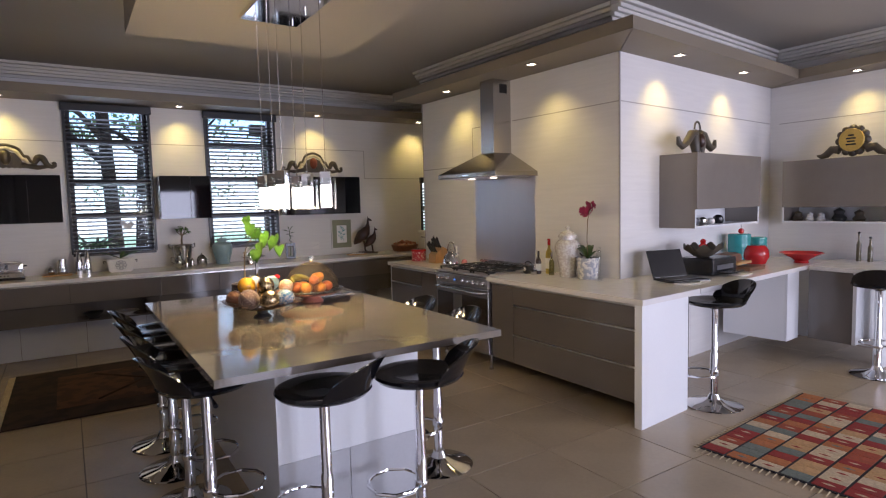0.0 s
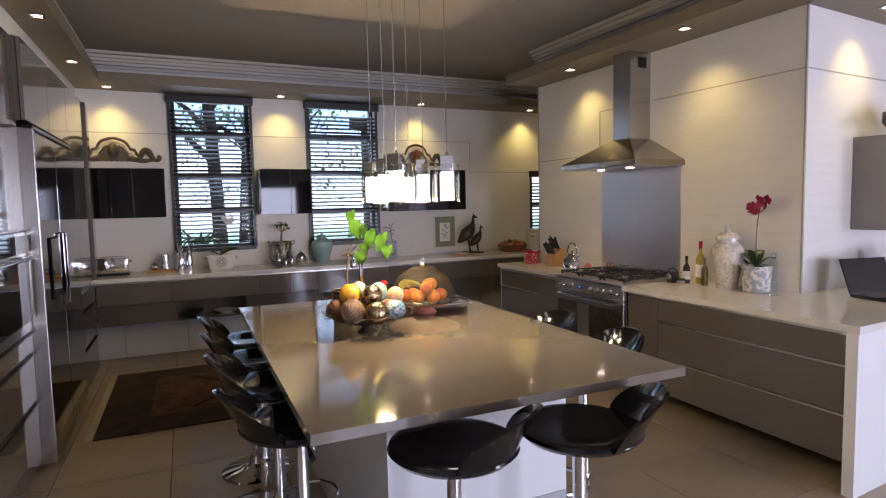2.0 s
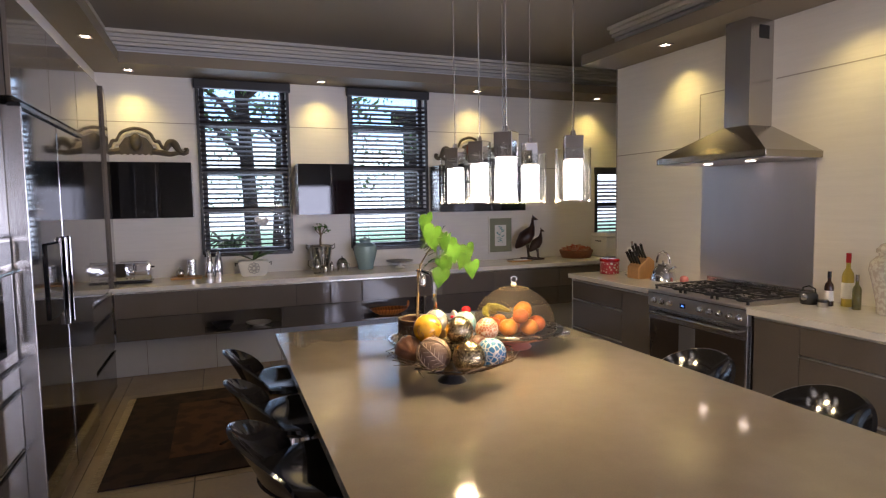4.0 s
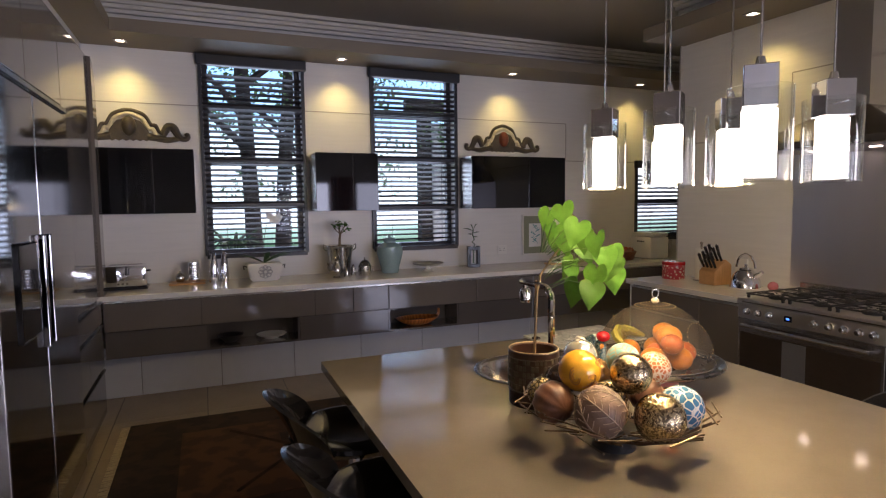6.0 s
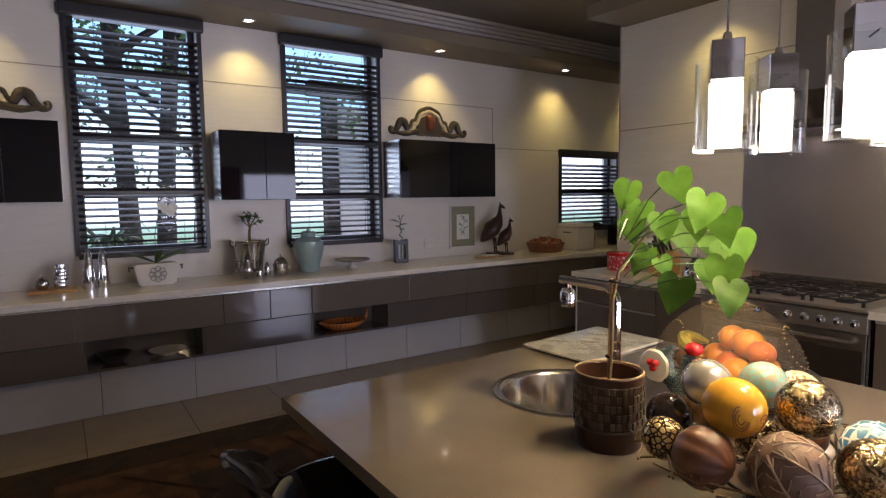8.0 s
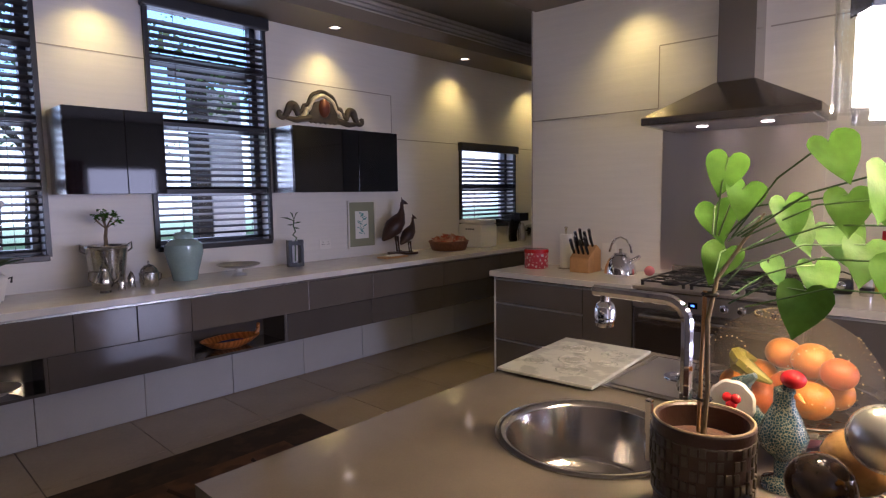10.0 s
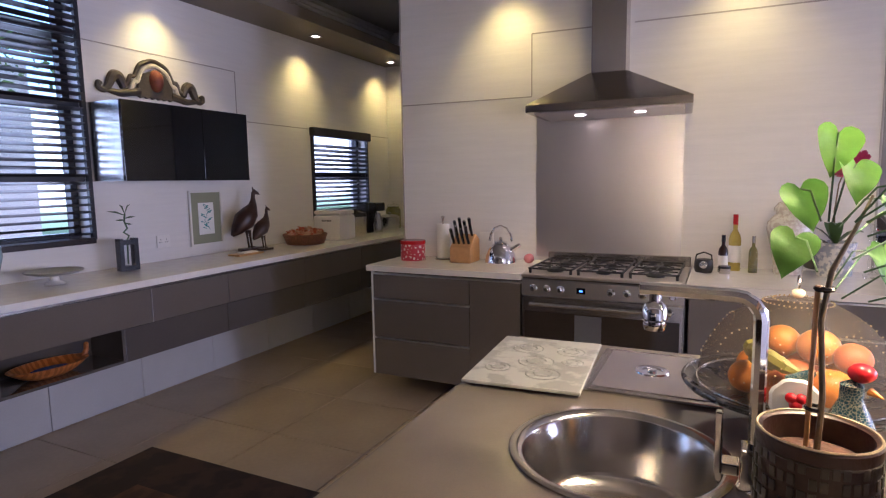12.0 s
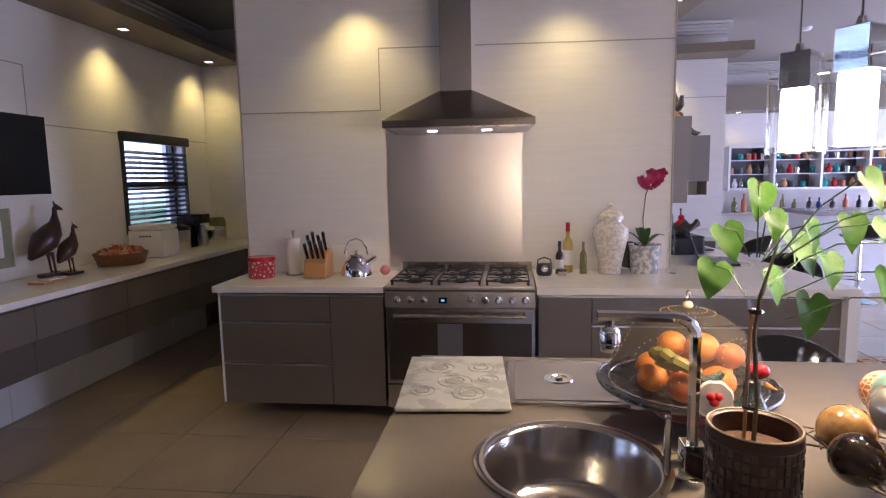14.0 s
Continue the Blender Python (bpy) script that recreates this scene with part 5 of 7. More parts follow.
for k in range(30):
    a = 2 * math.pi * k / 30
    b = a + rng.choice((0.35, -0.3, 0.5))
    r0, r1 = 0.20 + rng.uniform(0, 0.05), 0.20 + rng.uniform(0, 0.055)
    add_tube(wires, [(r0 * math.cos(a), r0 * math.sin(a), 0.05 + rng.uniform(0, 0.02)), (r1 * math.cos(b), r1 * math.sin(b), 0.05 + rng.uniform(0, 0.02))], 0.0021, 5)
tagged(part("wirework", wires, BRONZE, o, "dark twisted wires"), kind="stuff")
part("base_ring", tube(circle_pts(0, 0, 0.005, 0.085, 30), 0.004, 6, True), IRON, o)
part("foot", lathe([(0.0, -0.047), (0.055, -0.047), (0.05, -0.04), (0.03, -0.025), (0.035, -0.005), (0.06, 0.002), (0.0, 0.003)], 28), IRON, o, "short dark metal foot")

GOLDB = patterned("gold_black_lacquer", (0.20, 0.15, 0.09), (0.62, 0.50, 0.30), 190, 0.16, 1.0, "NOISE")
GOLDB2 = patterned("gold_filigree", (0.05, 0.03, 0.018), (0.60, 0.46, 0.22), 90, 0.22, 0.7, edge=0.10)
CARVED = material("carved_brown_ball", (0.20, 0.125, 0.085), 0.5, var=0.2, scale=25, bump=0.3)
CARVEDRIB = material("pale_carved_ribs", (0.34, 0.25, 0.18), 0.5, var=0.15, scale=40)
STRIPED = material("segmented_brown_ball", (0.15, 0.065, 0.035), 0.38, var=0.3, scale=30, bump=0.2)
YELLOWB = material("yellow_painted_ball", (0.70, 0.36, 0.02), 0.15, var=0.15, scale=20, coat=0.4)
SWIRL = material("brown_painted_swirl", (0.22, 0.07, 0.015), 0.3, var=0.2)
BLUEB = patterned("blue_white_ball", (0.60, 0.58, 0.52), (0.05, 0.16, 0.30), 55, 0.25, edge=0.05)
TURQB = patterned("turquoise_flecked_ball", (0.30, 0.26, 0.16), (0.16, 0.36, 0.37), 60, 0.3, edge=0.06)
MARBLED = material("marbled_wood_ball", (0.34, 0.19, 0.06), 0.18, var=0.55, scale=12, coat=0.5)
LACQ = material("dark_lacquer_ball", (0.035, 0.022, 0.016), 0.1, var=0.4, scale=20, coat=0.6)
SILVB = material("pearl_silver_ball", (0.62, 0.60, 0.56), 0.2, 0.7, var=0.12, scale=15)
ORNB = patterned("orange_dotted_ball", (0.60, 0.50, 0.36), (0.42, 0.11, 0.02), 95, 0.3, edge=0.08)
for x, y, z, r, m, lb in ((1.193, 3.72, 1.04, 0.060, CARVED, "brown carved ball with leaf veins"), (1.140, 3.835, 1.035, 0.050, STRIPED, "dark brown segmented ball"), (1.292, 3.632, 1.04, 0.058, GOLDB, "gold and black lacquered ball"), (1.398, 3.675, 1.035, 0.054, BLUEB, "blue and white painted ball"), (1.165, 3.93, 1.03, 0.040, GOLDB2, "dark ball with gold filigree"), (1.30, 3.82, 1.03, 0.045, GOLDB2, "dark ball with gold filigree"), (1.405, 3.80, 1.025, 0.045, STRIPED, "dark brown segmented ball"), (1.355, 3.955, 1.045, 0.050, MARBLED, "yellow and brown marbled ball"), (1.262, 3.985, 1.035, 0.046, LACQ, "dark brown lacquered ball"),
                          (1.208, 3.822, 1.112, 0.053, YELLOWB, "yellow ball painted with black swirls"), (1.304, 3.745, 1.112, 0.051, GOLDB, "gold and black lacquered ball"), (1.455, 3.83, 1.085, 0.045, ORNB, "orange ball with fine white dots"), (1.277, 3.915, 1.118, 0.047, SILVB, "pearly silver ball"), (1.372, 3.855, 1.112, 0.045, TURQB, "turquoise flecked ball")):
    shape = lathe([(max(0.0001, r * math.sin(math.pi * k / 20)), -r * math.cos(math.pi * k / 20)) for k in range(21)], 60, flute=11, depth=0.09, cap=False) if m is STRIPED else ball((0, 0, 0), r, 32, 20)
    ob = solid("decorative_ball", shape, m, lb + " in the wire bowl", "ball", "decorated balls")
    ob.matrix_world = pose(x, y + 0.012, z, rng.uniform(0, 90), rng.uniform(0, 90), rng.uniform(0, 360))
    if m is CARVED:
        rel = bmesh.new()
        for k in range(7):
            add_tube(rel, [((r + 0.001) * math.cos(radians(e)) * math.cos(k * 0.9), (r + 0.001) * math.cos(radians(e)) * math.sin(k * 0.9), (r + 0.001) * math.sin(radians(e))) for e in range(-80, 81, 10)], 0.0022, 5)
            for e in range(-50, 60, 18):
                for s in (-1, 1):
                    add_tube(rel, [((r + 0.001) * math.cos(radians(e + 5 * i)) * math.cos(k * 0.9 + s * 0.12 * i), (r + 0.001) * math.cos(radians(e + 5 * i)) * math.sin(k * 0.9 + s * 0.12 * i), (r + 0.001) * math.sin(radians(e + 5 * i))) for i in range(4)], 0.0013, 4)
        tagged(part("carved_rib", rel, CARVEDRIB, ob, "pale carved leaf veins"), kind="stuff")
    if m is YELLOWB:
        rel = bmesh.new()
        for k in range(8):
            q = Euler((k * 1.1, k * 2.3, k * 0.7)).to_matrix()
            for c in (0.15, 0.30, 0.42):
                add_tube(rel, [q @ Vector((r * math.sin(c) * math.cos(i * 0.45), 0.6 * r * math.sin(c) * math.sin(i * 0.45), r * math.sqrt(1 - math.sin(c) ** 2 * (math.cos(i * 0.45) ** 2 + 0.36 * math.sin(i * 0.45) ** 2)))) for i in range(11)], 0.0011, 4)
        tagged(part("painted_swirl", rel, SWIRL, ob, "thin brown painted swirls"), kind="stuff")

# small painted rooster
o = thing("rooster_figurine", "small painted black rooster with a red comb", "figurine", (1.472, 4.092, IZ + 0.001))
o.matrix_world = o.matrix_world @ Matrix.Scale(1.05, 4)
ROO = patterned("painted_rooster", (0.20, 0.22, 0.18), (0.012, 0.045, 0.065), 210, 0.25, edge=0.05)
bm = lathe([(0.0, 0.0), (0.032, 0.0), (0.03, 0.012), (0.012, 0.02), (0.012, 0.05), (0.034, 0.07), (0.040, 0.095), (0.028, 0.125), (0.017, 0.15), (0.017, 0.175), (0.0, 0.185)], 24)
add_tube(bm, [(0.02, 0.03, 0.08), (0.02, 0.07, 0.12), (0.018, 0.075, 0.165), (0.015, 0.05, 0.185)], [0.02, 0.022, 0.018, 0.006], 10)
part("body", bm, ROO, o)
part("comb", ball((0, -0.012, 0.195), 0.02, 16, 10, 0.8), RED, o, "red comb")
rose = lathe([(0.0, 0.0), (0.036, 0.0), (0.038, 0.004), (0.034, 0.008), (0.0, 0.009)], 24, flute=16, depth=0.06)
rose.transform(pose(-0.012, 0.078, 0.14, 0, -90, 0))
part("tail_rosette", rose, PORCELAIN, o, "white dotted tail rosette")
for y, z, r in ((0.071, 0.147, 0.009), (0.085, 0.147, 0.009), (0.078, 0.136, 0.010)):
    part("heart", ball((-0.022, y, z), r, 12, 8, 1.0), RED, o, "painted red heart")
part("beak", tube([(-0.012, -0.022, 0.17), (-0.028, -0.036, 0.166)], [0.007, 0.001], 8), ORANGE, o)


# ---- on the counter under the windows ----
CZ = 0.903


def jug(name, label, cat, x, y, prof, mat, seg=32, group="", flute=0, depth=0.0):
    o = thing(name, label, cat, (x, y, CZ), group=group)
    part("body", lathe(prof, seg, flute=flute, depth=depth), mat, o)
    return o


o = thing("toaster", "polished steel toaster with a black base", "toaster", (-0.235, 7.72, CZ))
part("body", box(-0.145, 0.145, -0.085, 0.085, 0.018, 0.19, bevel=0.03), CHROME, o)
part("base", box(-0.15, 0.15, -0.09, 0.09, 0.0, 0.022, bevel=0.006), BLACK, o, smooth=False)
d = lathe([(0.028, 0), (0.026, 0.014), (0.0, 0.016)], 22)
d.transform(pose(-0.02, -0.086, 0.10, 90, 0, 0))
part("dial", d, CHROME, o)
for x in (-0.05, -0.02, 0.01):
    part("button", box(x - 0.008, x + 0.008, -0.09, -0.085, 0.04, 0.052), STEEL, o, smooth=False)
part("slot", box(-0.11, 0.11, -0.045, -0.015, 0.1895, 0.1905), BLACK, o, smooth=False)
part("slot", box(-0.11, 0.11, 0.015, 0.045, 0.1895, 0.1905), BLACK, o, smooth=False)
part("lever", box(0.145, 0.17, -0.015, 0.015, 0.13, 0.145, bevel=0.004), BLACK, o, smooth=False)
solid("serving_board", box(0.06, 0.33, 7.72, 7.92, CZ, CZ + 0.016, bevel=0.004), WOODLIGHT, "small wooden serving board on the worktop", "board", smooth=False)
o = thing("sugar_pot", "small old silver lidded sugar pot on the board", "pot", (0.14, 7.82, CZ + 0.017))
part("body", lathe([(0.0, 0), (0.025, 0), (0.035, 0.015), (0.04, 0.035), (0.033, 0.055), (0.0, 0.055)], 24), SILVER, o)
part("lid", lathe([(0.034, 0.055), (0.026, 0.068), (0.01, 0.078), (0.006, 0.09), (0.0, 0.094)], 20), SILVER, o)
o = thing("steel_canister", "ribbed steel canister on the board", "canister", (0.245, 7.83, CZ + 0.017))
pr = [(0.0, 0.0), (0.046, 0.0)]
for k in range(6):
    pr += [(0.046, 0.01 + k * 0.024), (0.048, 0.018 + k * 0.024), (0.046, 0.026 + k * 0.024)]
part("body", lathe(pr + [(0.046, 0.16), (0.0, 0.16)], 32), CHROME, o)
for k, x in enumerate((0.40, 0.482)):
    o = thing("pepper_mill", "tall polished steel mill tapering to the top", "mill", (x, 7.76 + 0.02 * k, CZ), group="steel mills")
    part("body", lathe([(0.0, 0), (0.038, 0), (0.039, 0.01), (0.037, 0.10), (0.03, 0.17), (0.024, 0.205), (0.0, 0.205)], 28), CHROME, o)
    part("cap", lathe([(0.023, 0.207), (0.02, 0.235), (0.008, 0.255), (0.0, 0.258)], 24), CHROME, o)
    part("ring", tube([(0.012 * math.cos(w), 0, 0.258 + 0.010 * math.sin(w)) for w in (0, 0.5, 1.05, 1.6, 2.1, 2.6, 3.14)], 0.002, 5), CHROME, o)

o = thing("orchid_planter", "white relief planter with a white-flowered orchid", "potted plant", (0.80, 7.74, CZ))
bm = bmesh.new()
lo = [(-0.115, -0.065, 0), (0.115, -0.065, 0), (0.115, 0.065, 0), (-0.115, 0.065, 0)]
hi = [(-0.145, -0.085, 0.15), (0.145, -0.085, 0.15), (0.145, 0.085, 0.15), (-0.145, 0.085, 0.15)]
a, b = [bm.verts.new(v) for v in lo], [bm.verts.new(v) for v in hi]
for i in range(4):
    bm.faces.new((a[i], a[(i + 1) % 4], b[(i + 1) % 4], b[i]))
bm.faces.new(a[::-1])
bm.faces.new(b)
bmesh.ops.bevel(bm, geom=bm.edges[:], offset=0.012, segments=2, affect="EDGES")
part("planter", bm, WHITEPL, o)
rel = bmesh.new()
for cx, cz in ((0, 0.08), (-0.035, 0.08), (0.035, 0.08), (0, 0.115), (0, 0.045), (-0.025, 0.105), (0.025, 0.105), (-0.025, 0.055), (0.025, 0.055)):
    add_tube(rel, [(cx + 0.02 * math.cos(w), -0.068 - cz * 0.13 - 0.004, cz + 0.018 * math.sin(w)) for w in [2 * math.pi * k / 14 for k in range(14)]], 0.0035, 5, True)
part("relief", rel, material("grey_relief", (0.32, 0.32, 0.33), 0.5), o, "grey scroll relief")
for s in (-1, 1):
    part("handle", tube([(s * 0.14, 0, 0.12), (s * 0.17, 0, 0.13), (s * 0.165, 0, 0.10)], 0.006, 6), IRON, o)
for a, l in ((20, 0.20), (70, 0.16), (150, 0.2), (200, 0.22), (300, 0.2), (340, 0.24)):
    lf = bmesh.new()
    ar = radians(a)
    prev = None
    for k in range(6):
        u = k / 5
        w = 0.022 * math.sin(0.3 + 2.6 * u)
        c = Vector((l * u * math.cos(ar), 0.6 * l * u * math.sin(ar), 0.15 + 0.13 * u - 0.05 * u * u))
        n = Vector((-math.sin(ar), math.cos(ar), 0.3)) * w
        cur = [lf.verts.new(c - n), lf.verts.new(c + n)]
        if prev:
            lf.faces.new((prev[0], prev[1], cur[1], cur[0]))
        prev = cur
    part("leaf", lf, LEAFDARK, o)
part("flower_stem", tube([(0, 0, 0.15), (0.005, 0.01, 0.35), (0.03, 0.02, 0.47), (0.08, 0.02, 0.52)], 0.003, 6), LEAFDARK, o)
PETAL = material("white_petal", (0.72, 0.71, 0.70), 0.6, var=0.06)


def flower(parent, c, size, mat, facing):
    fl = bmesh.new()
    for k in range(5):
        w = 2 * math.pi * k / 5 + 0.3
        m = Matrix.Translation(c) @ pose(0, 0, 0, *facing) @ pose(0, 0, 0, 0, 0, math.degrees(w))
        pts = [(0, 0, 0), (0.35, 0.36, 0.10), (0.8, 0.42, 0.22), (1.05, 0, 0.30 if k % 2 else 0.12), (0.8, -0.42, 0.22), (0.35, -0.36, 0.10)]
        fl.faces.new([fl.verts.new(m @ (Vector(p) * size)) for p in pts])
    part("flower", fl, mat, parent, smooth=False)


for c in ((0.08, 0.0, 0.52), (0.11, 0.01, 0.505), (0.055, -0.005, 0.545), (0.13, 0.0, 0.535)):
    flower(o, c, 0.034, PETAL, (80, 10, 0))

o = thing("silver_bucket_tree", "jade tree in an engraved old silver bucket", "potted plant", (1.465, 7.80, CZ))
part("bucket", lathe([(0.0, 0.0), (0.085, 0.0), (0.09, 0.01), (0.098, 0.10), (0.112, 0.2), (0.118, 0.25), (0.13, 0.262), (0.128, 0.27), (0.112, 0.266), (0.108, 0.24), (0.0, 0.238)], 36), SILVER, o, "engraved silver bucket")
for s in (-1, 1):
    part("handle", tube([(s * 0.12, 0, 0.262), (s * 0.145, 0, 0.28), (s * 0.145, 0, 0.24), (s * 0.118, 0, 0.22)], 0.006, 6), SILVER, o)
part("trunk", tube([(0, 0, 0.23), (0.0, 0, 0.32), (0.008, 0, 0.38)], [0.014, 0.011, 0.009], 8), STEM, o)
br = bmesh.new()
for dx, dy, dz in ((-0.05, 0.0, 0.06), (0.05, 0.01, 0.07), (0.01, 0.03, 0.085), (-0.02, -0.03, 0.075), (0.06, -0.02, 0.045)):
    add_tube(br, [(0.005, 0, 0.37), (dx * 0.6, dy * 0.6, 0.37 + dz * 0.6), (dx, dy, 0.37 + dz)], 0.005, 6)
part("branch", br, STEM, o)
cl = bmesh.new()
rng = random.Random(9)
for k in range(90):
    c = rng.choice(((-0.05, 0.0, 0.44), (0.055, 0.01, 0.45), (0.01, 0.03, 0.465), (-0.02, -0.03, 0.45), (0.065, -0.02, 0.425)))
    p = Vector(c) + Vector((rng.gauss(0, 0.016), rng.gauss(0, 0.016), rng.gauss(0, 0.014)))
    q = Euler((rng.uniform(-1, 1), rng.uniform(-1, 1), rng.uniform(0, 6))).to_matrix()
    cl.faces.new([cl.verts.new(p + q @ Vector(v)) for v in ((0, -0.015, 0), (0.009, 0, 0.003), (0, 0.015, 0), (-0.009, 0, 0.003))])
tagged(part("foliage", cl, LEAF, o, "small green leaves", smooth=False), kind="stuff")

o = thing("silver_teapot", "tall old silver coffee pot with a curved handle", "coffee pot", (1.395, 7.63, CZ))
part("body", lathe([(0.0, 0), (0.035, 0), (0.03, 0.012), (0.045, 0.035), (0.052, 0.06), (0.04, 0.10), (0.024, 0.13), (0.026, 0.145), (0.012, 0.165), (0.006, 0.18), (0.0, 0.185)], 28), SILVER, o)
part("spout", tube([(0.045, 0, 0.05), (0.075, 0, 0.075), (0.085, 0, 0.12)], [0.012, 0.009, 0.006], 8), SILVER, o)
part("handle", tube([(-0.03, 0, 0.125), (-0.08, 0, 0.13), (-0.085, 0, 0.08), (-0.045, 0, 0.05)], 0.005, 6), SILVER, o)
for x, y, h in ((1.475, 7.60, 0.08), (1.545, 7.64, 0.10)):
    o = jug("silver_shaker", "small old silver shaker", "shaker", x, y, [(0.0, 0), (0.02, 0), (0.024, 0.01), (0.018, h * 0.4), (0.022, h * 0.7), (0.01, h), (0.0, h + 0.012)], SILVER, 20, "silver shakers")
o = thing("silver_tea_caddy", "domed old silver tea caddy with ribs", "caddy", (1.655, 7.66, CZ))
part("body", lathe([(0.0, 0), (0.05, 0), (0.052, 0.008), (0.056, 0.05), (0.056, 0.09), (0.05, 0.095), (0.0, 0.095)], 32, flute=16, depth=0.04), SILVER, o)
part("lid", lathe([(0.052, 0.096), (0.045, 0.115), (0.025, 0.135), (0.006, 0.142), (0.007, 0.155), (0.0, 0.165)], 28), SILVER, o)
part("handle", tube([(0.05, 0, 0.085), (0.075, 0, 0.075), (0.07, 0, 0.04), (0.054, 0, 0.03)], 0.004, 6), SILVER, o)
o = thing("ginger_jar", "pale blue celadon ginger jar with a lid", "jar", (1.925, 7.77, CZ))
part("body", lathe([(0.0, 0), (0.075, 0), (0.08, 0.01), (0.088, 0.06), (0.108, 0.13), (0.122, 0.19), (0.118, 0.24), (0.085, 0.272), (0.055, 0.28), (0.055, 0.292), (0.0, 0.292)], 44), CELADON, o)
part("lid", lathe([(0.06, 0.29), (0.062, 0.31), (0.05, 0.322), (0.012, 0.328), (0.014, 0.338), (0.0, 0.345)], 32), CELADON, o)
o = thing("cake_stand", "glazed grey footed cake stand", "cake stand", (2.285, 7.72, CZ))
part("foot", lathe([(0.055, 0), (0.05, 0.008), (0.025, 0.02), (0.022, 0.045), (0.04, 0.055), (0.0, 0.055)], 32), PORCELAIN, o)
part("plate", lathe([(0.0, 0.055), (0.10, 0.056), (0.14, 0.068), (0.15, 0.076), (0.146, 0.079), (0.10, 0.064), (0.0, 0.062)], 44), material("grey_glaze", (0.32, 0.32, 0.31), 0.3, var=0.2), o)
o = thing("bamboo_vase", "lucky bamboo in a glass tube in a black wooden frame", "vase", (2.80, 7.80, CZ), turn=-8)
for s in (-1, 1):
    part("upright", box(s * 0.048 - 0.014, s * 0.048 + 0.014, -0.028, 0.028, 0, 0.21, bevel=0.002), BLACK, o, smooth=False)
part("crossbar", box(-0.034, 0.034, -0.028, 0.028, 0.0, 0.03), BLACK, o, smooth=False)
part("crossbar", box(-0.034, 0.034, -0.028, 0.028, 0.17, 0.20), BLACK, o, smooth=False)
part("glass_tube", lathe([(0.016, 0.03), (0.016, 0.205)], 18, cap=False), CLEAR, o)
part("stalk", tube([(0, 0, 0.04), (0.004, 0, 0.2), (0.018, 0, 0.225), (-0.012, 0.006, 0.25), (0.01, 0, 0.275), (-0.006, 0, 0.32), (0.0, 0, 0.37)], 0.006, 7), LEAFDARK, o)
bm = bmesh.new()
for dx, dy, dz, z in ((-0.11, 0, 0.03, 0.36), (0.05, 0.02, 0.06, 0.37), (0.06, -0.01, 0.01, 0.34), (-0.05, 0.02, 0.0, 0.33), (0.045, 0, -0.01, 0.31), (-0.03, 0, 0.06, 0.37)):
    add_tube(bm, [(0, 0, z), (dx * 0.5, dy * 0.5, z + dz * 0.8), (dx, dy, z + dz)], [0.002, 0.006, 0.001], 4)
part("shoots", bm, LEAFDARK, o)

o = thing("wall_socket", "white double wall socket", "socket", (3.225, YN - 0.001, 1.045))
part("plate", box(-0.055, 0.055, -0.01, 0, -0.045, 0.045, bevel=0.003), WHITEPL, o, smooth=False)
for s in (-0.025, 0.025):
    for dx, dz in ((0, 0.014), (-0.009, -0.006), (0.009, -0.006)):
        part("pin_hole", box(s + dx - 0.003, s + dx + 0.003, -0.0105, -0.0095, dz - 0.003, dz + 0.003), BLACK, o, smooth=False)
o = thing("framed_print", "small botanical print in a pale frame on the wall", "picture", (3.625, YN - 0.004, 0.0))
m = pose(0, 0, 0.978, 0, 0, 0)
for nm, bm, mt in (("frame", None, PORCELAIN), ("mount", box(-0.145, 0.145, -0.008, -0.002, 0.015, 0.415), GREENMAT), ("print", box(-0.075, 0.075, -0.010, -0.008, 0.085, 0.335), PAPER)):
    if bm is None:
        bm = bmesh.new()
        for q in ((-0.16, -0.145, 0, 0.43), (0.145, 0.16, 0, 0.43), (-0.145, 0.145, 0, 0.015), (-0.145, 0.145, 0.415, 0.43)):
            add_box(bm, q[0], q[1], -0.018, 0.0, q[2], q[3])
    bm.transform(m)
    part(nm, bm, mt, o, smooth=False)
bm = bmesh.new()
rng = random.Random(2)
add_tube(bm, [(0.03, -0.011, 0.12), (-0.02, -0.011, 0.2), (0.02, -0.011, 0.27), (-0.03, -0.011, 0.32)], 0.002, 4)
for k in range(16):
    z = 0.13 + k * 0.012
    x = 0.02 * math.sin(k * 1.3)
    add_tube(bm, [(x, -0.011, z), (x + rng.choice((-1, 1)) * 0.035, -0.011, z + 0.012)], [0.002, 0.004], 4)
bm.transform(m)
part("drawing", bm, TURQ, o, "fine green botanical drawing")
o = thing("tea_tray", "small wooden tray with folded paper", "tray", (3.70, 7.66, CZ))
part("board", box(-0.13, 0.13, -0.06, 0.06, 0, 0.014, bevel=0.003), WOODLIGHT, o, smooth=False)
part("paper", box(-0.06, 0.09, -0.04, 0.04, 0.0145, 0.022), PAPER, o, smooth=False)


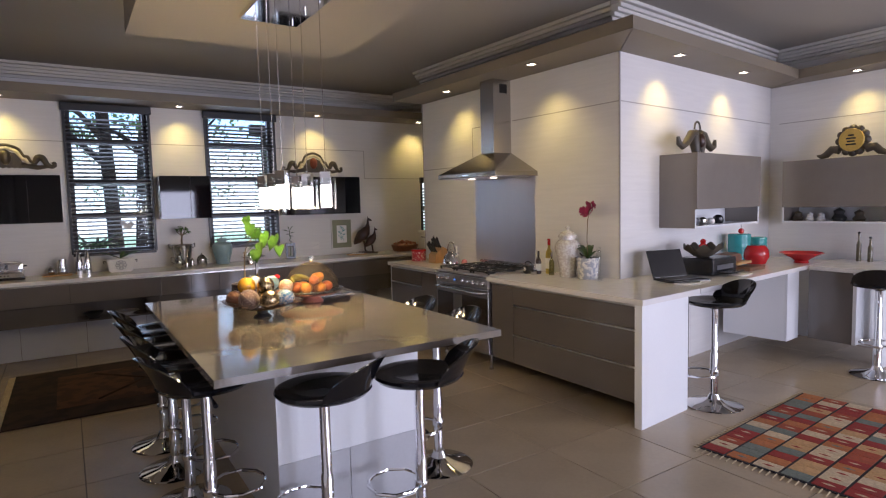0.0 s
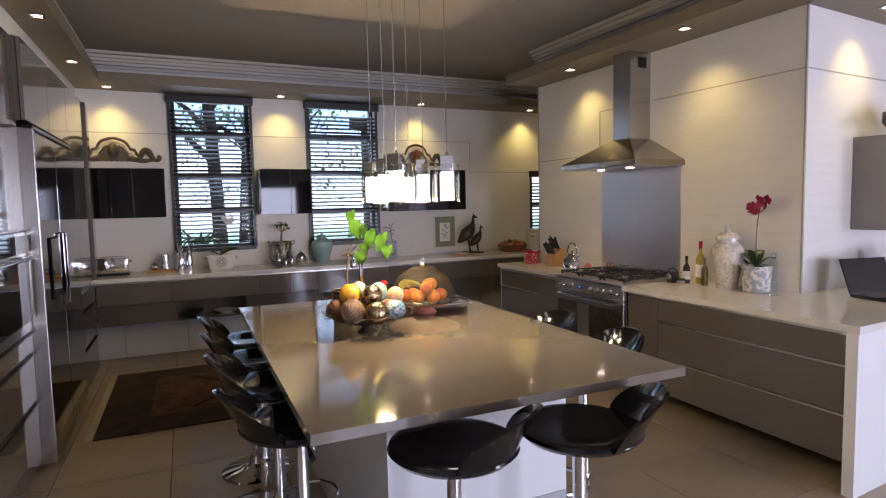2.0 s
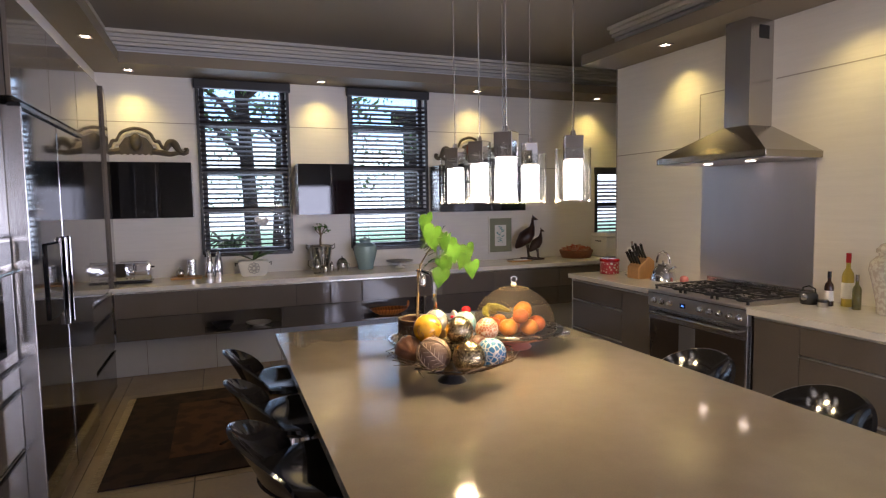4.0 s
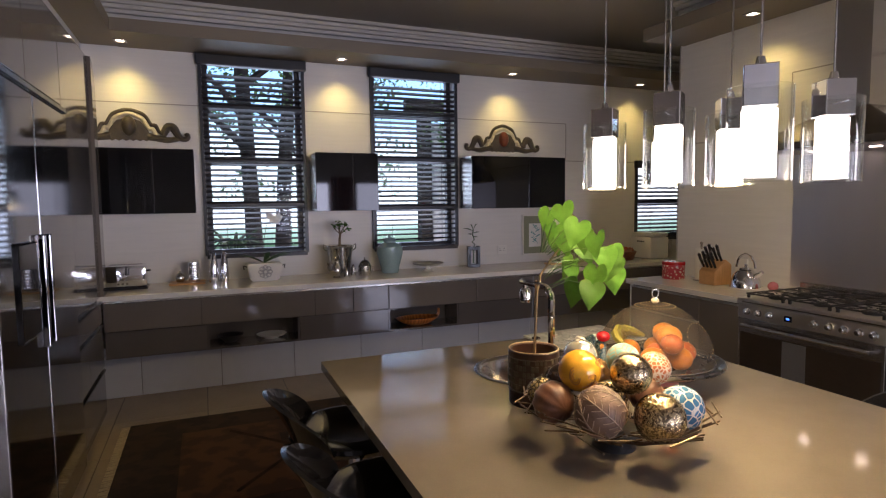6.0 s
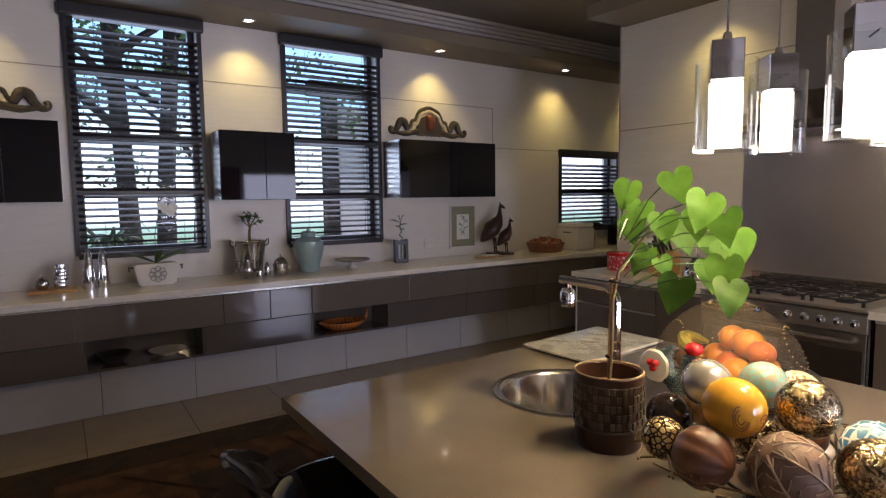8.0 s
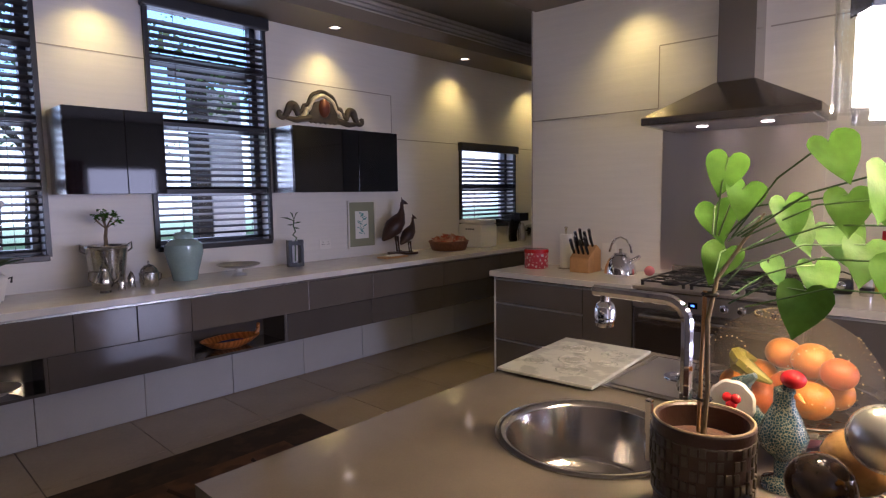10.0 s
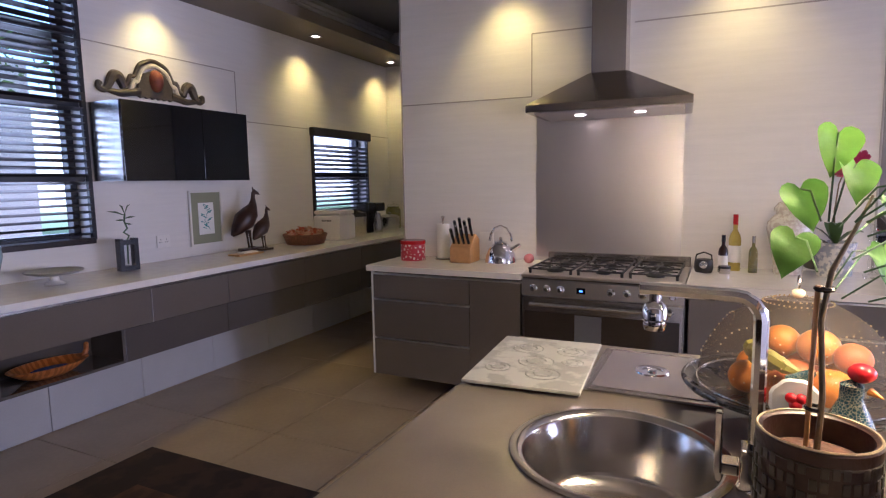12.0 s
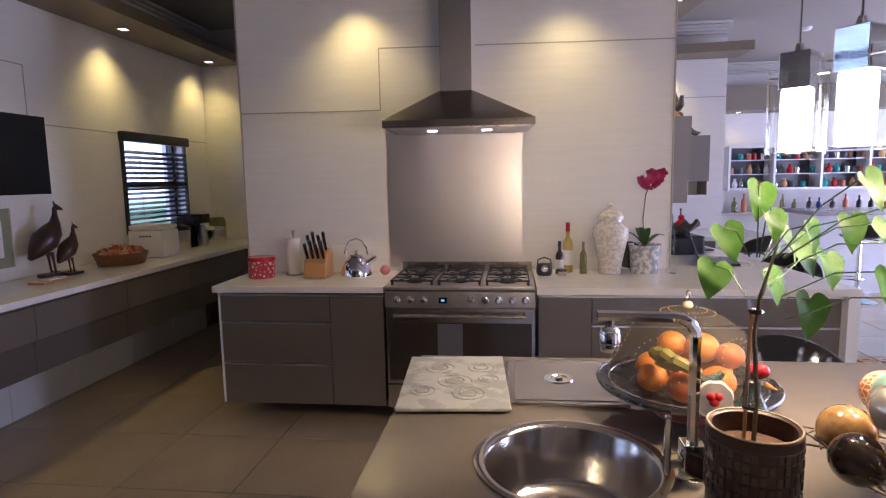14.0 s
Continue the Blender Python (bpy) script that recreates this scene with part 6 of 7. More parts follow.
def guinea_fowl(x, y, s, turn):
    bm = bmesh.new()
    add_box(bm, -0.07, 0.09, -0.04, 0.04, 0, 0.022, 0.006)
    for dy in (-0.018, 0.018):
        add_tube(bm, [(0.01, dy, 0.02), (0.0, dy, 0.10), (-0.005, dy, 0.15)], [0.007, 0.007, 0.012], 6)
        add_tube(bm, [(0.035, dy, 0.026), (0.01, dy, 0.03)], 0.005, 5)
    add_tube(bm, [(-0.13, 0, 0.12), (-0.09, 0, 0.16), (-0.03, 0, 0.22), (0.02, 0, 0.275), (0.045, 0, 0.325), (0.05, 0, 0.37), (0.052, 0, 0.405)], [0.012, 0.045, 0.075, 0.06, 0.03, 0.016, 0.013], 14)
    add_tube(bm, [(0.045, 0, 0.405), (0.062, 0, 0.42), (0.09, 0, 0.408), (0.105, 0, 0.40)], [0.012, 0.02, 0.011, 0.003], 10)
    add_tube(bm, [(0.055, 0, 0.43), (0.048, 0, 0.455)], [0.007, 0.003], 6)
    bm.transform(Matrix.Translation((x, y, CZ)) @ pose(0, 0, 0, 0, 0, turn) @ Matrix.Scale(s, 4))
    solid("carved_bird", bm, WOODRED, "dark carved wooden guinea fowl on a base", "figurine", "carved birds")


guinea_fowl(3.90, 7.82, 1.16, -12)
guinea_fowl(3.985, 7.74, 0.82, -5)
o = thing("fruit_basket", "low woven basket filled with dried red flowers", "basket", (4.52, 7.74, CZ))
bm = bmesh.new()
for k in range(7):
    add_tube(bm, circle_pts(0, 0, 0.008 + k * 0.013, 0.165 + 0.005 * k, 36), 0.008, 6, True)
add_lathe(bm, [(0.0, 0.0), (0.165, 0.0), (0.165, 0.006), (0.0, 0.006)], 32)
tagged(part("basket", bm, BASKETMAT, o, "woven cane sides"), kind="stuff")
bm = bmesh.new()
rng = random.Random(4)
for k in range(70):
    a, r = rng.uniform(0, 6.28), 0.16 * math.sqrt(rng.random())
    z = 0.09 + 0.05 * (1 - r / 0.17) + rng.uniform(-0.01, 0.015)
    q = Euler((rng.uniform(-1, 1), rng.uniform(-1, 1), a)).to_matrix()
    c = Vector((r * math.cos(a), r * math.sin(a), z))
    bm.faces.new([bm.verts.new(c + q @ Vector(v)) for v in ((-0.025, -0.012, 0), (0.025, -0.012, 0.008), (0.03, 0.012, 0), (-0.02, 0.015, 0.01))])
add_lathe(bm, [(0.16, 0.08), (0.12, 0.1), (0.0, 0.115)], 20)
tagged(part("dried_flowers", bm, patterned("dried_flowers", (0.42, 0.08, 0.03), (0.48, 0.30, 0.20), 18, 0.8, kind="NOISE"), o, "dried red and cream petals", smooth=False), kind="stuff")

o = thing("bread_maker", "white bread maker with a domed lid", "bread maker", (4.97, 7.74, CZ))
part("body", box(-0.13, 0.13, -0.16, 0.16, 0.0, 0.24, bevel=0.025), WHITEPL, o)
part("lid", box(-0.125, 0.125, -0.155, 0.155, 0.242, 0.285, bevel=0.02), WHITEPL, o)
for k in range(4):
    part("button", box(-0.135, -0.13, -0.06 + 0.03 * k, -0.04 + 0.03 * k, 0.18, 0.195), GREYPL, o, smooth=False)
o = thing("slow_cooker", "steel and black multi cooker", "cooker", (5.33, 7.76, CZ))
part("body", lathe([(0.0, 0), (0.12, 0), (0.13, 0.02), (0.135, 0.2), (0.0, 0.2)], 32), STEEL, o)
part("lid", lathe([(0.138, 0.2), (0.13, 0.235), (0.06, 0.26), (0.03, 0.275), (0.0, 0.275)], 32), BLACK, o)
part("panel", box(-0.145, -0.125, -0.06, 0.06, 0.05, 0.16, bevel=0.008), BLACK, o, smooth=False)
part("knob", ball((-0.15, 0.0, 0.10), 0.022, 14, 8), CHROME, o)
o = thing("coffee_maker", "black coffee maker with a steel flask", "coffee maker", (5.66, 7.76, CZ))
part("body", box(-0.09, 0.09, -0.02, 0.13, 0, 0.33, bevel=0.012), BLACK, o, smooth=False)
part("head", box(-0.085, 0.085, -0.13, -0.02, 0.24, 0.33, bevel=0.01), BLACK, o, smooth=False)
part("flask", lathe([(0.0, 0.01), (0.055, 0.01), (0.06, 0.1), (0.04, 0.19), (0.03, 0.22), (0.0, 0.22)], 24, (0, -0.08, 0)), STEEL, o)
o = thing("stock_pot", "steel pot with black handles", "pot", (5.98, 7.72, CZ))
part("body", lathe([(0.0, 0), (0.11, 0), (0.115, 0.01), (0.115, 0.15), (0.12, 0.155), (0.0, 0.155)], 32), STEEL, o)
part("lid", lathe([(0.118, 0.156), (0.08, 0.18), (0.012, 0.19), (0.016, 0.21), (0.0, 0.212)], 28), STEEL, o)
part("handle", tube([(-0.115, -0.03, 0.12), (-0.15, -0.02, 0.12), (-0.15, 0.02, 0.12), (-0.115, 0.03, 0.12)], 0.008, 6), BLACK, o)
o = thing("glass_biscuit_jar", "large clear glass jar with a lid", "jar", (6.27, 7.84, CZ))
part("body", lathe([(0.0, 0), (0.08, 0), (0.09, 0.02), (0.09, 0.22), (0.07, 0.25), (0.07, 0.26)], 28, cap=False), GREENGLASS, o)
part("lid", lathe([(0.075, 0.26), (0.07, 0.285), (0.012, 0.295), (0.015, 0.32), (0.0, 0.325)], 24), CLEAR, o)

# bowls in the niches
for x, r, h, m, nm, lb in ((0.50, 0.10, 0.06, IRON, "bowl", "dark clay bowl in the open niche"), (0.82, 0.12, 0.035, PORCELAIN, "plate", "pale shallow plate in the open niche")):
    o = thing(nm, lb, nm, (x, 7.54, 0.447))
    part("body", lathe([(0.0, 0), (r * 0.45, 0), (r * 0.5, 0.008), (r * 0.9, h * 0.75), (r, h), (r * 0.96, h), (r * 0.5, h * 0.35), (0.0, h * 0.25)], 36), m, o)
o = thing("bird_dish", "orange painted boat-shaped dish with a bird handle", "dish", (2.10, 7.52, 0.447))
ORD = patterned("orange_painted_clay", (0.36, 0.11, 0.02), (0.55, 0.20, 0.05), 10, 0.35, kind="WAVE")
bm = lathe([(0.0, 0), (0.07, 0), (0.11, 0.02), (0.15, 0.055), (0.158, 0.065), (0.148, 0.066), (0.10, 0.03), (0.0, 0.018)], 40)
bmesh.ops.scale(bm, vec=(1.3, 0.75, 1), verts=bm.verts[:])
part("dish", bm, ORD, o)
bm = lathe([(0.0, 0.026), (0.07, 0.033), (0.075, 0.037), (0.0, 0.03)], 32)
bmesh.ops.scale(bm, vec=(1.3, 0.75, 1), verts=bm.verts[:])
part("blue_well", bm, material("blue_glaze", (0.02, 0.06, 0.30), 0.2), o, "blue glazed hollow")
part("bird_handle", tube([(0.18, 0, 0.05), (0.21, 0.01, 0.085), (0.205, 0.0, 0.12), (0.19, -0.01, 0.105)], [0.016, 0.014, 0.014, 0.004], 10), ORD, o)


# ---- carved crests ----
def curve_pts(pts, n=5):
    """A smooth line through the points (Catmull-Rom); each point is any tuple of numbers."""
    out = []
    for i in range(len(pts) - 1):
        p0, p1, p2, p3 = pts[max(0, i - 1)], pts[i], pts[i + 1], pts[min(len(pts) - 1, i + 2)]
        for k in range(n):
            u = k / n
            out.append(tuple(0.5 * (2 * b + (c - a) * u + (2 * a - 5 * b + 4 * c - d) * u * u + (3 * b - a - 3 * c + d) * u ** 3) for a, b, c, d in zip(p0, p1, p2, p3)))
    return out + [pts[-1]]


CREAM = material("worn_cream_paint", (0.62, 0.55, 0.42), 0.55, var=0.2, scale=40, bump=0.2)
TERRADARK = material("red_brown_boss", (0.16, 0.04, 0.02), 0.5, var=0.3, scale=20)


def crest(cx, z, half, height, y, m=None, boss=WOODDARK):
    """A symmetrical carved crest: a stepped arch with a pierced rim, a central boss and scrolled ends."""
    o = thing("carved_crest", "carved dark wood crest with worn gilt edges", "wall carving", group="carved crests")
    o.matrix_world = m if m else pose(cx, y, z)
    h, w = height, half
    top = [(-0.62 * w, 0.22 * h), (-0.5 * w, 0.32 * h), (-0.44 * w, 0.52 * h), (-0.36 * w, 0.55 * h), (-0.26 * w, 0.84 * h), (-0.1 * w, 0.97 * h), (0, h)]
    top = curve_pts(top + [(-x, q) for x, q in top[-2::-1]], 4)
    band = bmesh.new()
    add_tube(band, [(x, -0.012, q) for x, q in top], 0.015 * half / 0.42, 8)
    part("arch", band, WOODDARK, o)
    inner = bmesh.new()
    add_tube(inner, [(x * 0.9, -0.016, q - 0.13 * h) for x, q in top], 0.017 * half / 0.42, 8)
    part("gilt_rim", inner, CREAM, o, "worn gilt inner rim")
    shell = [(-0.34 * w, 0.06 * h)] + [(-0.34 * w + 0.68 * w * k / 12, (0.0 if k % 2 else 0.05) * h) for k in range(1, 12)] + [(0.34 * w, 0.06 * h), (0.32 * w, 0.35 * h), (0.2 * w, 0.64 * h), (0, 0.76 * h), (-0.2 * w, 0.64 * h), (-0.32 * w, 0.35 * h)]
    part("shell", prism(shell, -0.03, -0.004), WOODDARK, o, smooth=False)
    part("boss", ball((0, -0.03, 0.48 * h), 0.052 * half / 0.42, 16, 10, 1.5), TERRADARK if boss is WOODRED else WOODDARK, o)
    for s in (-1, 1):
        sc = bmesh.new()
        line = curve_pts([(0.56, 0.2, 0.022), (0.64, 0.46, 0.034), (0.74, 0.46, 0.034), (0.82, 0.22, 0.026), (0.9, 0.1, 0.022), (0.98, 0.14, 0.02), (0.985, 0.26, 0.016), (0.93, 0.24, 0.01)], 4)
        add_tube(sc, [(s * x * w, -0.012, q * h) for x, q, r in line], [r * half / 0.42 for x, q, r in line], 8)
        line = curve_pts([(0.30, 0.16, 0.03), (0.46, 0.12, 0.028), (0.62, 0.06, 0.024), (0.74, 0.08, 0.02), (0.86, 0.1, 0.014)], 3)
        add_tube(sc, [(s * x * w, -0.012, q * h) for x, q, r in line], [r * half / 0.42 for x, q, r in line], 8)
        part("scroll", sc, WOODDARK, o)


crest(-0.19, 2.075, 0.44, 0.25, YN - 0.006)
crest(3.235, 2.06, 0.425, 0.27, YN - 0.006, boss=WOODRED)
o = thing("horn_carving", "dark carved wooden mask with curled horns", "wall carving")
o.matrix_world = DESK @ pose(0.83, -0.24, 1.977) @ Matrix.Scale(1.15, 4)
bm = bmesh.new()
for s in (-1, 1):
    add_tube(bm, [(s * x, 0, z) for x, z in ((0.03, 0.16), (0.09, 0.15), (0.16, 0.08), (0.22, 0.05), (0.27, 0.07), (0.285, 0.12))], [0.03, 0.033, 0.03, 0.026, 0.022, 0.012], 10)
    add_tube(bm, [(s * 0.04, 0, 0.16), (s * 0.05, -0.005, 0.08), (s * 0.03, -0.01, 0.002)], [0.03, 0.04, 0.03], 10)
part("mask", bm, WOODDARK, o)
part("face", ball((0, -0.03, 0.10), 0.035, 14, 10, 1.6), WOODRED, o)
part("halo", tube([(0.045 * math.cos(a), 0, 0.19 + 0.06 * math.sin(a)) for a in (0, 0.5, 1.05, 1.57, 2.1, 2.6, 3.14)], 0.008, 6), WOODDARK, o)
o = thing("carved_clock", "carved dark wooden scrollwork with a round gold plaque", "wall carving", (6.95, 2.86, 1.952))
bm = bmesh.new()
for k in range(12):
    a = 2 * math.pi * k / 12
    add_ball(bm, (0, 0.12 * math.cos(a), 0.165 + 0.12 * math.sin(a)), 0.04, 10, 8)
for s in (-1, 1):
    add_tube(bm, [(0, s * 0.12, 0.08), (0, s * 0.19, 0.09), (0, s * 0.24, 0.04), (0, s * 0.29, 0.025), (0, s * 0.33, 0.04)], [0.045, 0.04, 0.035, 0.025, 0.006], 10)
part("scrollwork", bm, WOODDARK, o)
d = lathe([(0.115, 0), (0.11, 0.012), (0.0, 0.014)], 30)
d.transform(pose(-0.035, 0, 0.17, 0, -90, 0))
part("plaque", d, material("gold_plaque", (0.55, 0.36, 0.07), 0.4, var=0.2), o, "round gold plaque")
bm = bmesh.new()
for k, (w, z) in enumerate(((0.05, 0.215), (0.085, 0.185), (0.07, 0.155), (0.09, 0.125))):
    add_box(bm, -0.0515, -0.0495, -w / 2, w / 2, z - 0.008, z + 0.008)
part("lettering", bm, BLACK, o, smooth=False)

# ---- beside the cooker ----
o = thing("biscuit_tin", "round red and white patterned biscuit tin", "tin", (3.88, 6.26, CZ))
part("tin", lathe([(0.0, 0), (0.085, 0), (0.087, 0.004), (0.087, 0.12), (0.0, 0.12)], 36), REDTIN, o)
part("lid", lathe([(0.09, 0.115), (0.09, 0.135), (0.086, 0.14), (0.0, 0.141)], 36), RED, o)
o = thing("paper_towel", "white paper towel roll on a holder", "paper towel", (3.98, 6.07, CZ))
part("roll", lathe([(0.012, 0.01), (0.045, 0.01), (0.045, 0.25), (0.012, 0.25)], 28), PAPER, o)
part("holder", lathe([(0.0, 0), (0.06, 0), (0.06, 0.008), (0.008, 0.01), (0.008, 0.29), (0.014, 0.30), (0.0, 0.31)], 24), STEEL, o)
o = thing("knife_block", "beech knife block full of black-handled knives", "knife block", (3.92, 5.875, CZ), turn=180)
bm = prism([(-0.08, 0), (0.09, 0), (0.09, 0.10), (-0.02, 0.19), (-0.08, 0.15)], -0.075, 0.075)
bmesh.ops.bevel(bm, geom=bm.edges[:], offset=0.004, segments=1, affect="EDGES")
part("block", bm, WOODLIGHT, o, smooth=False)
for i in range(2):
    for k in range(4):
        y = -0.055 + k * 0.036
        p0 = Vector((0.06 - 0.06 * i, y, 0.13 + 0.05 * i))
        kn = part("knife", tube([p0, p0 + Vector((0.03, 0, 0.05)), p0 + Vector((0.055, 0, 0.10 + 0.02 * (k % 2)))], [0.009, 0.011, 0.012], 6), BLACK, o, "black knife handle")
        part("rivet", ball(p0 + Vector((0.055, 0, 0.10 + 0.02 * (k % 2))), 0.008, 8, 6), STEEL, kn)
o = thing("cutting_tablet", "small pale recipe card stand", "card", (4.08, 5.78, CZ))
part("card", box(-0.006, 0.006, -0.05, 0.05, 0, 0.19), PAPER, o, smooth=False)
o = thing("whistling_kettle", "polished steel stove kettle with an arched handle", "kettle", (3.93, 5.62, CZ))
part("body", lathe([(0.0, 0), (0.10, 0), (0.105, 0.008), (0.10, 0.05), (0.08, 0.10), (0.05, 0.13), (0.0, 0.135)], 40), CHROME, o)
part("lid", lathe([(0.045, 0.134), (0.04, 0.145), (0.01, 0.152), (0.012, 0.172), (0.0, 0.176)], 26), CHROME, o)
part("spout", tube([(0, -0.075, 0.09), (0, -0.115, 0.115), (0, -0.135, 0.13)], [0.02, 0.016, 0.013], 10), CHROME, o)
part("handle", tube([(0, 0.08 * math.cos(a), 0.13 + 0.12 * math.sin(a)) for a in (0.15, 0.55, 1.0, 1.57, 2.1, 2.6, 3.0)], 0.008, 8), CHROME, o)
solid("pink_timer", ball((3.98, 5.44, CZ + 0.032), 0.034, 18, 12, 0.95), material("pink_glass", (0.65, 0.22, 0.22), 0.25), "small pink round candle holder", "candle holder")

o = thing("oil_jar", "small dark metal caddy with a handle", "caddy", (3.98, 4.385, CZ))
part("body", lathe([(0.0, 0), (0.045, 0), (0.052, 0.02), (0.05, 0.06), (0.04, 0.075), (0.0, 0.08)], 24), IRON, o)
part("face", ball((-0.035, 0, 0.045), 0.026, 14, 8), STEEL, o)
part("handle", tube([(0, 0.045, 0.06), (0, 0.04, 0.1), (0, 0.0, 0.115), (0, -0.04, 0.1), (0, -0.045, 0.06)], 0.005, 6), IRON, o)


def bottle(x, y, h, r, glass, capm, label, paper=True):
    o = thing("bottle", label, "bottle", (x, y, CZ), group="bottles by the cooker")
    part("glass", lathe([(0.0, 0), (r, 0), (r, h * 0.55), (r * 0.85, h * 0.63), (r * 0.38, h * 0.72), (r * 0.36, h * 0.9), (0.0, h * 0.9)], 24), glass, o)
    part("cap", lathe([(r * 0.42, h * 0.82), (r * 0.42, h), (0.0, h)], 16), capm, o)
    if paper:
        part("label", lathe([(r + 0.0012, h * 0.15), (r + 0.0012, h * 0.45)], 24, cap=False), PAPER, o, "pale paper label")


bottle(4.02, 4.285, 0.215, 0.026, material("dark_vinegar", (0.03, 0.012, 0.008), 0.08), BLACK, "small dark brown bottle with a pale label")
bottle(4.10, 4.225, 0.33, 0.033, material("golden_oil", (0.42, 0.33, 0.06), 0.06, coat=0.5), RED, "tall golden oil bottle with a red cap")
bottle(4.04, 4.13, 0.21, 0.024, GREENGLASS, STEEL, "slender clear glass bottle", paper=False)
o = thing("spice_pot", "small round glass jar with a dark lid", "jar", (3.95, 4.275, CZ))
part("body", lathe([(0.0, 0), (0.03, 0), (0.032, 0.03), (0.0, 0.03)], 20), STEEL, o)
part("lid", lathe([(0.033, 0.03), (0.033, 0.045), (0.0, 0.046)], 20), BLACK, o)
o = thing("porcelain_urn", "tall cream porcelain urn painted with small flowers, lidded", "urn", (4.07, 3.955, CZ))
part("body", lathe([(0.0, 0), (0.07, 0), (0.072, 0.01), (0.075, 0.06), (0.098, 0.18), (0.115, 0.25), (0.112, 0.29), (0.085, 0.325), (0.07, 0.335), (0.07, 0.352), (0.0, 0.352)], 40), PINKWHITE, o)
part("lid", lathe([(0.082, 0.352), (0.082, 0.372), (0.06, 0.40), (0.02, 0.415), (0.015, 0.43), (0.022, 0.445), (0.0, 0.462)], 32), PINKWHITE, o)
o = thing("iron_pan", "small black frying pan leaning behind the pots", "pan", (4.19, 3.82, CZ + 0.01))
d = lathe([(0.085, 0), (0.09, 0.02), (0.0, 0.022)], 26)
d.transform(pose(-0.01, 0, 0.095, 0, -84, 0))
part("pan", d, IRON, o)
part("handle", tube([(-0.01, 0.05, 0.17), (-0.03, 0.12, 0.23)], 0.008, 6), IRON, o)
o = thing("orchid_pot", "pink orchid in a blue and white porcelain pot", "potted plant", (4.09, 3.735, CZ))
part("pot", lathe([(0.0, 0), (0.082, 0), (0.086, 0.01), (0.098, 0.17), (0.104, 0.185), (0.094, 0.185), (0.088, 0.16), (0.0, 0.158)], 40), BLUEWHITE, o, "blue and white porcelain pot")
part("moss", lathe([(0.088, 0.16), (0.05, 0.172), (0.0, 0.176)], 24), SOIL, o)
for a, l, up in ((95, 0.15, 0.10), (-80, 0.13, 0.08), (170, 0.10, 0.13), (20, 0.1, 0.12)):
    lf = bmesh.new()
    ar = radians(a)
    prev = None
    for k in range(7):
        u = k / 6
        w = 0.034 * math.sin(0.25 + 2.8 * u)
        c = Vector((l * u * math.cos(ar), l * u * math.sin(ar), 0.17 + up * math.sin(u * 2.0)))
        n = Vector((-math.sin(ar), math.cos(ar), 0)) * w
        cur = [lf.verts.new(c - n), lf.verts.new(c - Vector((0, 0, 0.006))), lf.verts.new(c + n)]
        if prev:
            lf.faces.new((prev[0], prev[1], cur[1], cur[0]))
            lf.faces.new((prev[1], prev[2], cur[2], cur[1]))
        prev = cur
    part("leaf", lf, LEAFDARK, o)
part("flower_stem", tube([(0, 0, 0.17), (0.005, 0.012, 0.35), (0.0, 0.0, 0.5), (-0.01, -0.03, 0.60), (-0.015, -0.055, 0.63)], 0.004, 6), STEM, o)
MAG = material("magenta_petal", (0.33, 0.012, 0.09), 0.5, var=0.25, scale=30, random_tint=0.2)
for c in ((-0.02, -0.05, 0.63), (-0.02, -0.08, 0.60), (-0.02, -0.02, 0.60), (-0.025, -0.06, 0.57), (-0.02, 0.02, 0.565), (-0.02, -0.095, 0.645), (-0.015, -0.03, 0.65), (-0.02, 0.035, 0.595), (-0.02, -0.01, 0.545)):
    flower(o, c, 0.036, MAG, (78 + 900 * (c[2] - 0.6), 2600 * (c[0] + 0.02) + 500 * c[1], -90 + 420 * c[1]))
o = thing("glass_candlestick", "tall cut glass candlestick", "candlestick", (4.05, 3.575, CZ))
part("body", lathe([(0.0, 0), (0.035, 0), (0.035, 0.02), (0.012, 0.04), (0.02, 0.08), (0.012, 0.11), (0.02, 0.15), (0.012, 0.18), (0.022, 0.22), (0.012, 0.25), (0.018, 0.285), (0.0, 0.29)], 20), CLEAR, o)

# ---- on the desk ----
def at_desk(o, u, v, z=CZ, turn=0):
    o.matrix_world = DESK @ pose(u - 0.14, v - 0.09, z, 0, 0, turn)
    return o


o = at_desk(thing("laptop", "open black laptop on the white desk", "laptop"), 0.38, -0.33, CZ, -18)
part("base", box(-0.18, 0.18, -0.13, 0.12, 0, 0.018, bevel=0.004), BLACK, o, smooth=False)
part("keyboard", box(-0.16, 0.16, -0.05, 0.10, 0.018, 0.0195), GREYPL, o, smooth=False)
bm = box(-0.18, 0.18, -0.012, 0.0, 0.0, 0.24, bevel=0.004)
bm.transform(pose(0, 0.125, 0.014, -22, 0, 0))
part("screen", bm, BLACK, o, smooth=False)
o = at_desk(thing("printer", "black desktop printer on the desk", "printer"), 0.98, -0.25)
part("body", box(-0.22, 0.22, -0.16, 0.16, 0, 0.15, bevel=0.02), BLACK, o, smooth=False)
part("paper_tray", box(-0.15, 0.15, -0.26, -0.16, 0.02, 0.035, bevel=0.004), BLACK, o, smooth=False)
part("slot", box(-0.15, 0.15, -0.163, -0.16, 0.05, 0.09), GREYPL, o, smooth=False)
o = at_desk(thing("wavy_bowl", "dark bronze bowl with a wavy rim on the printer", "bowl"), 0.90, -0.25, CZ + 0.151)
bm = bmesh.new()
rings = []
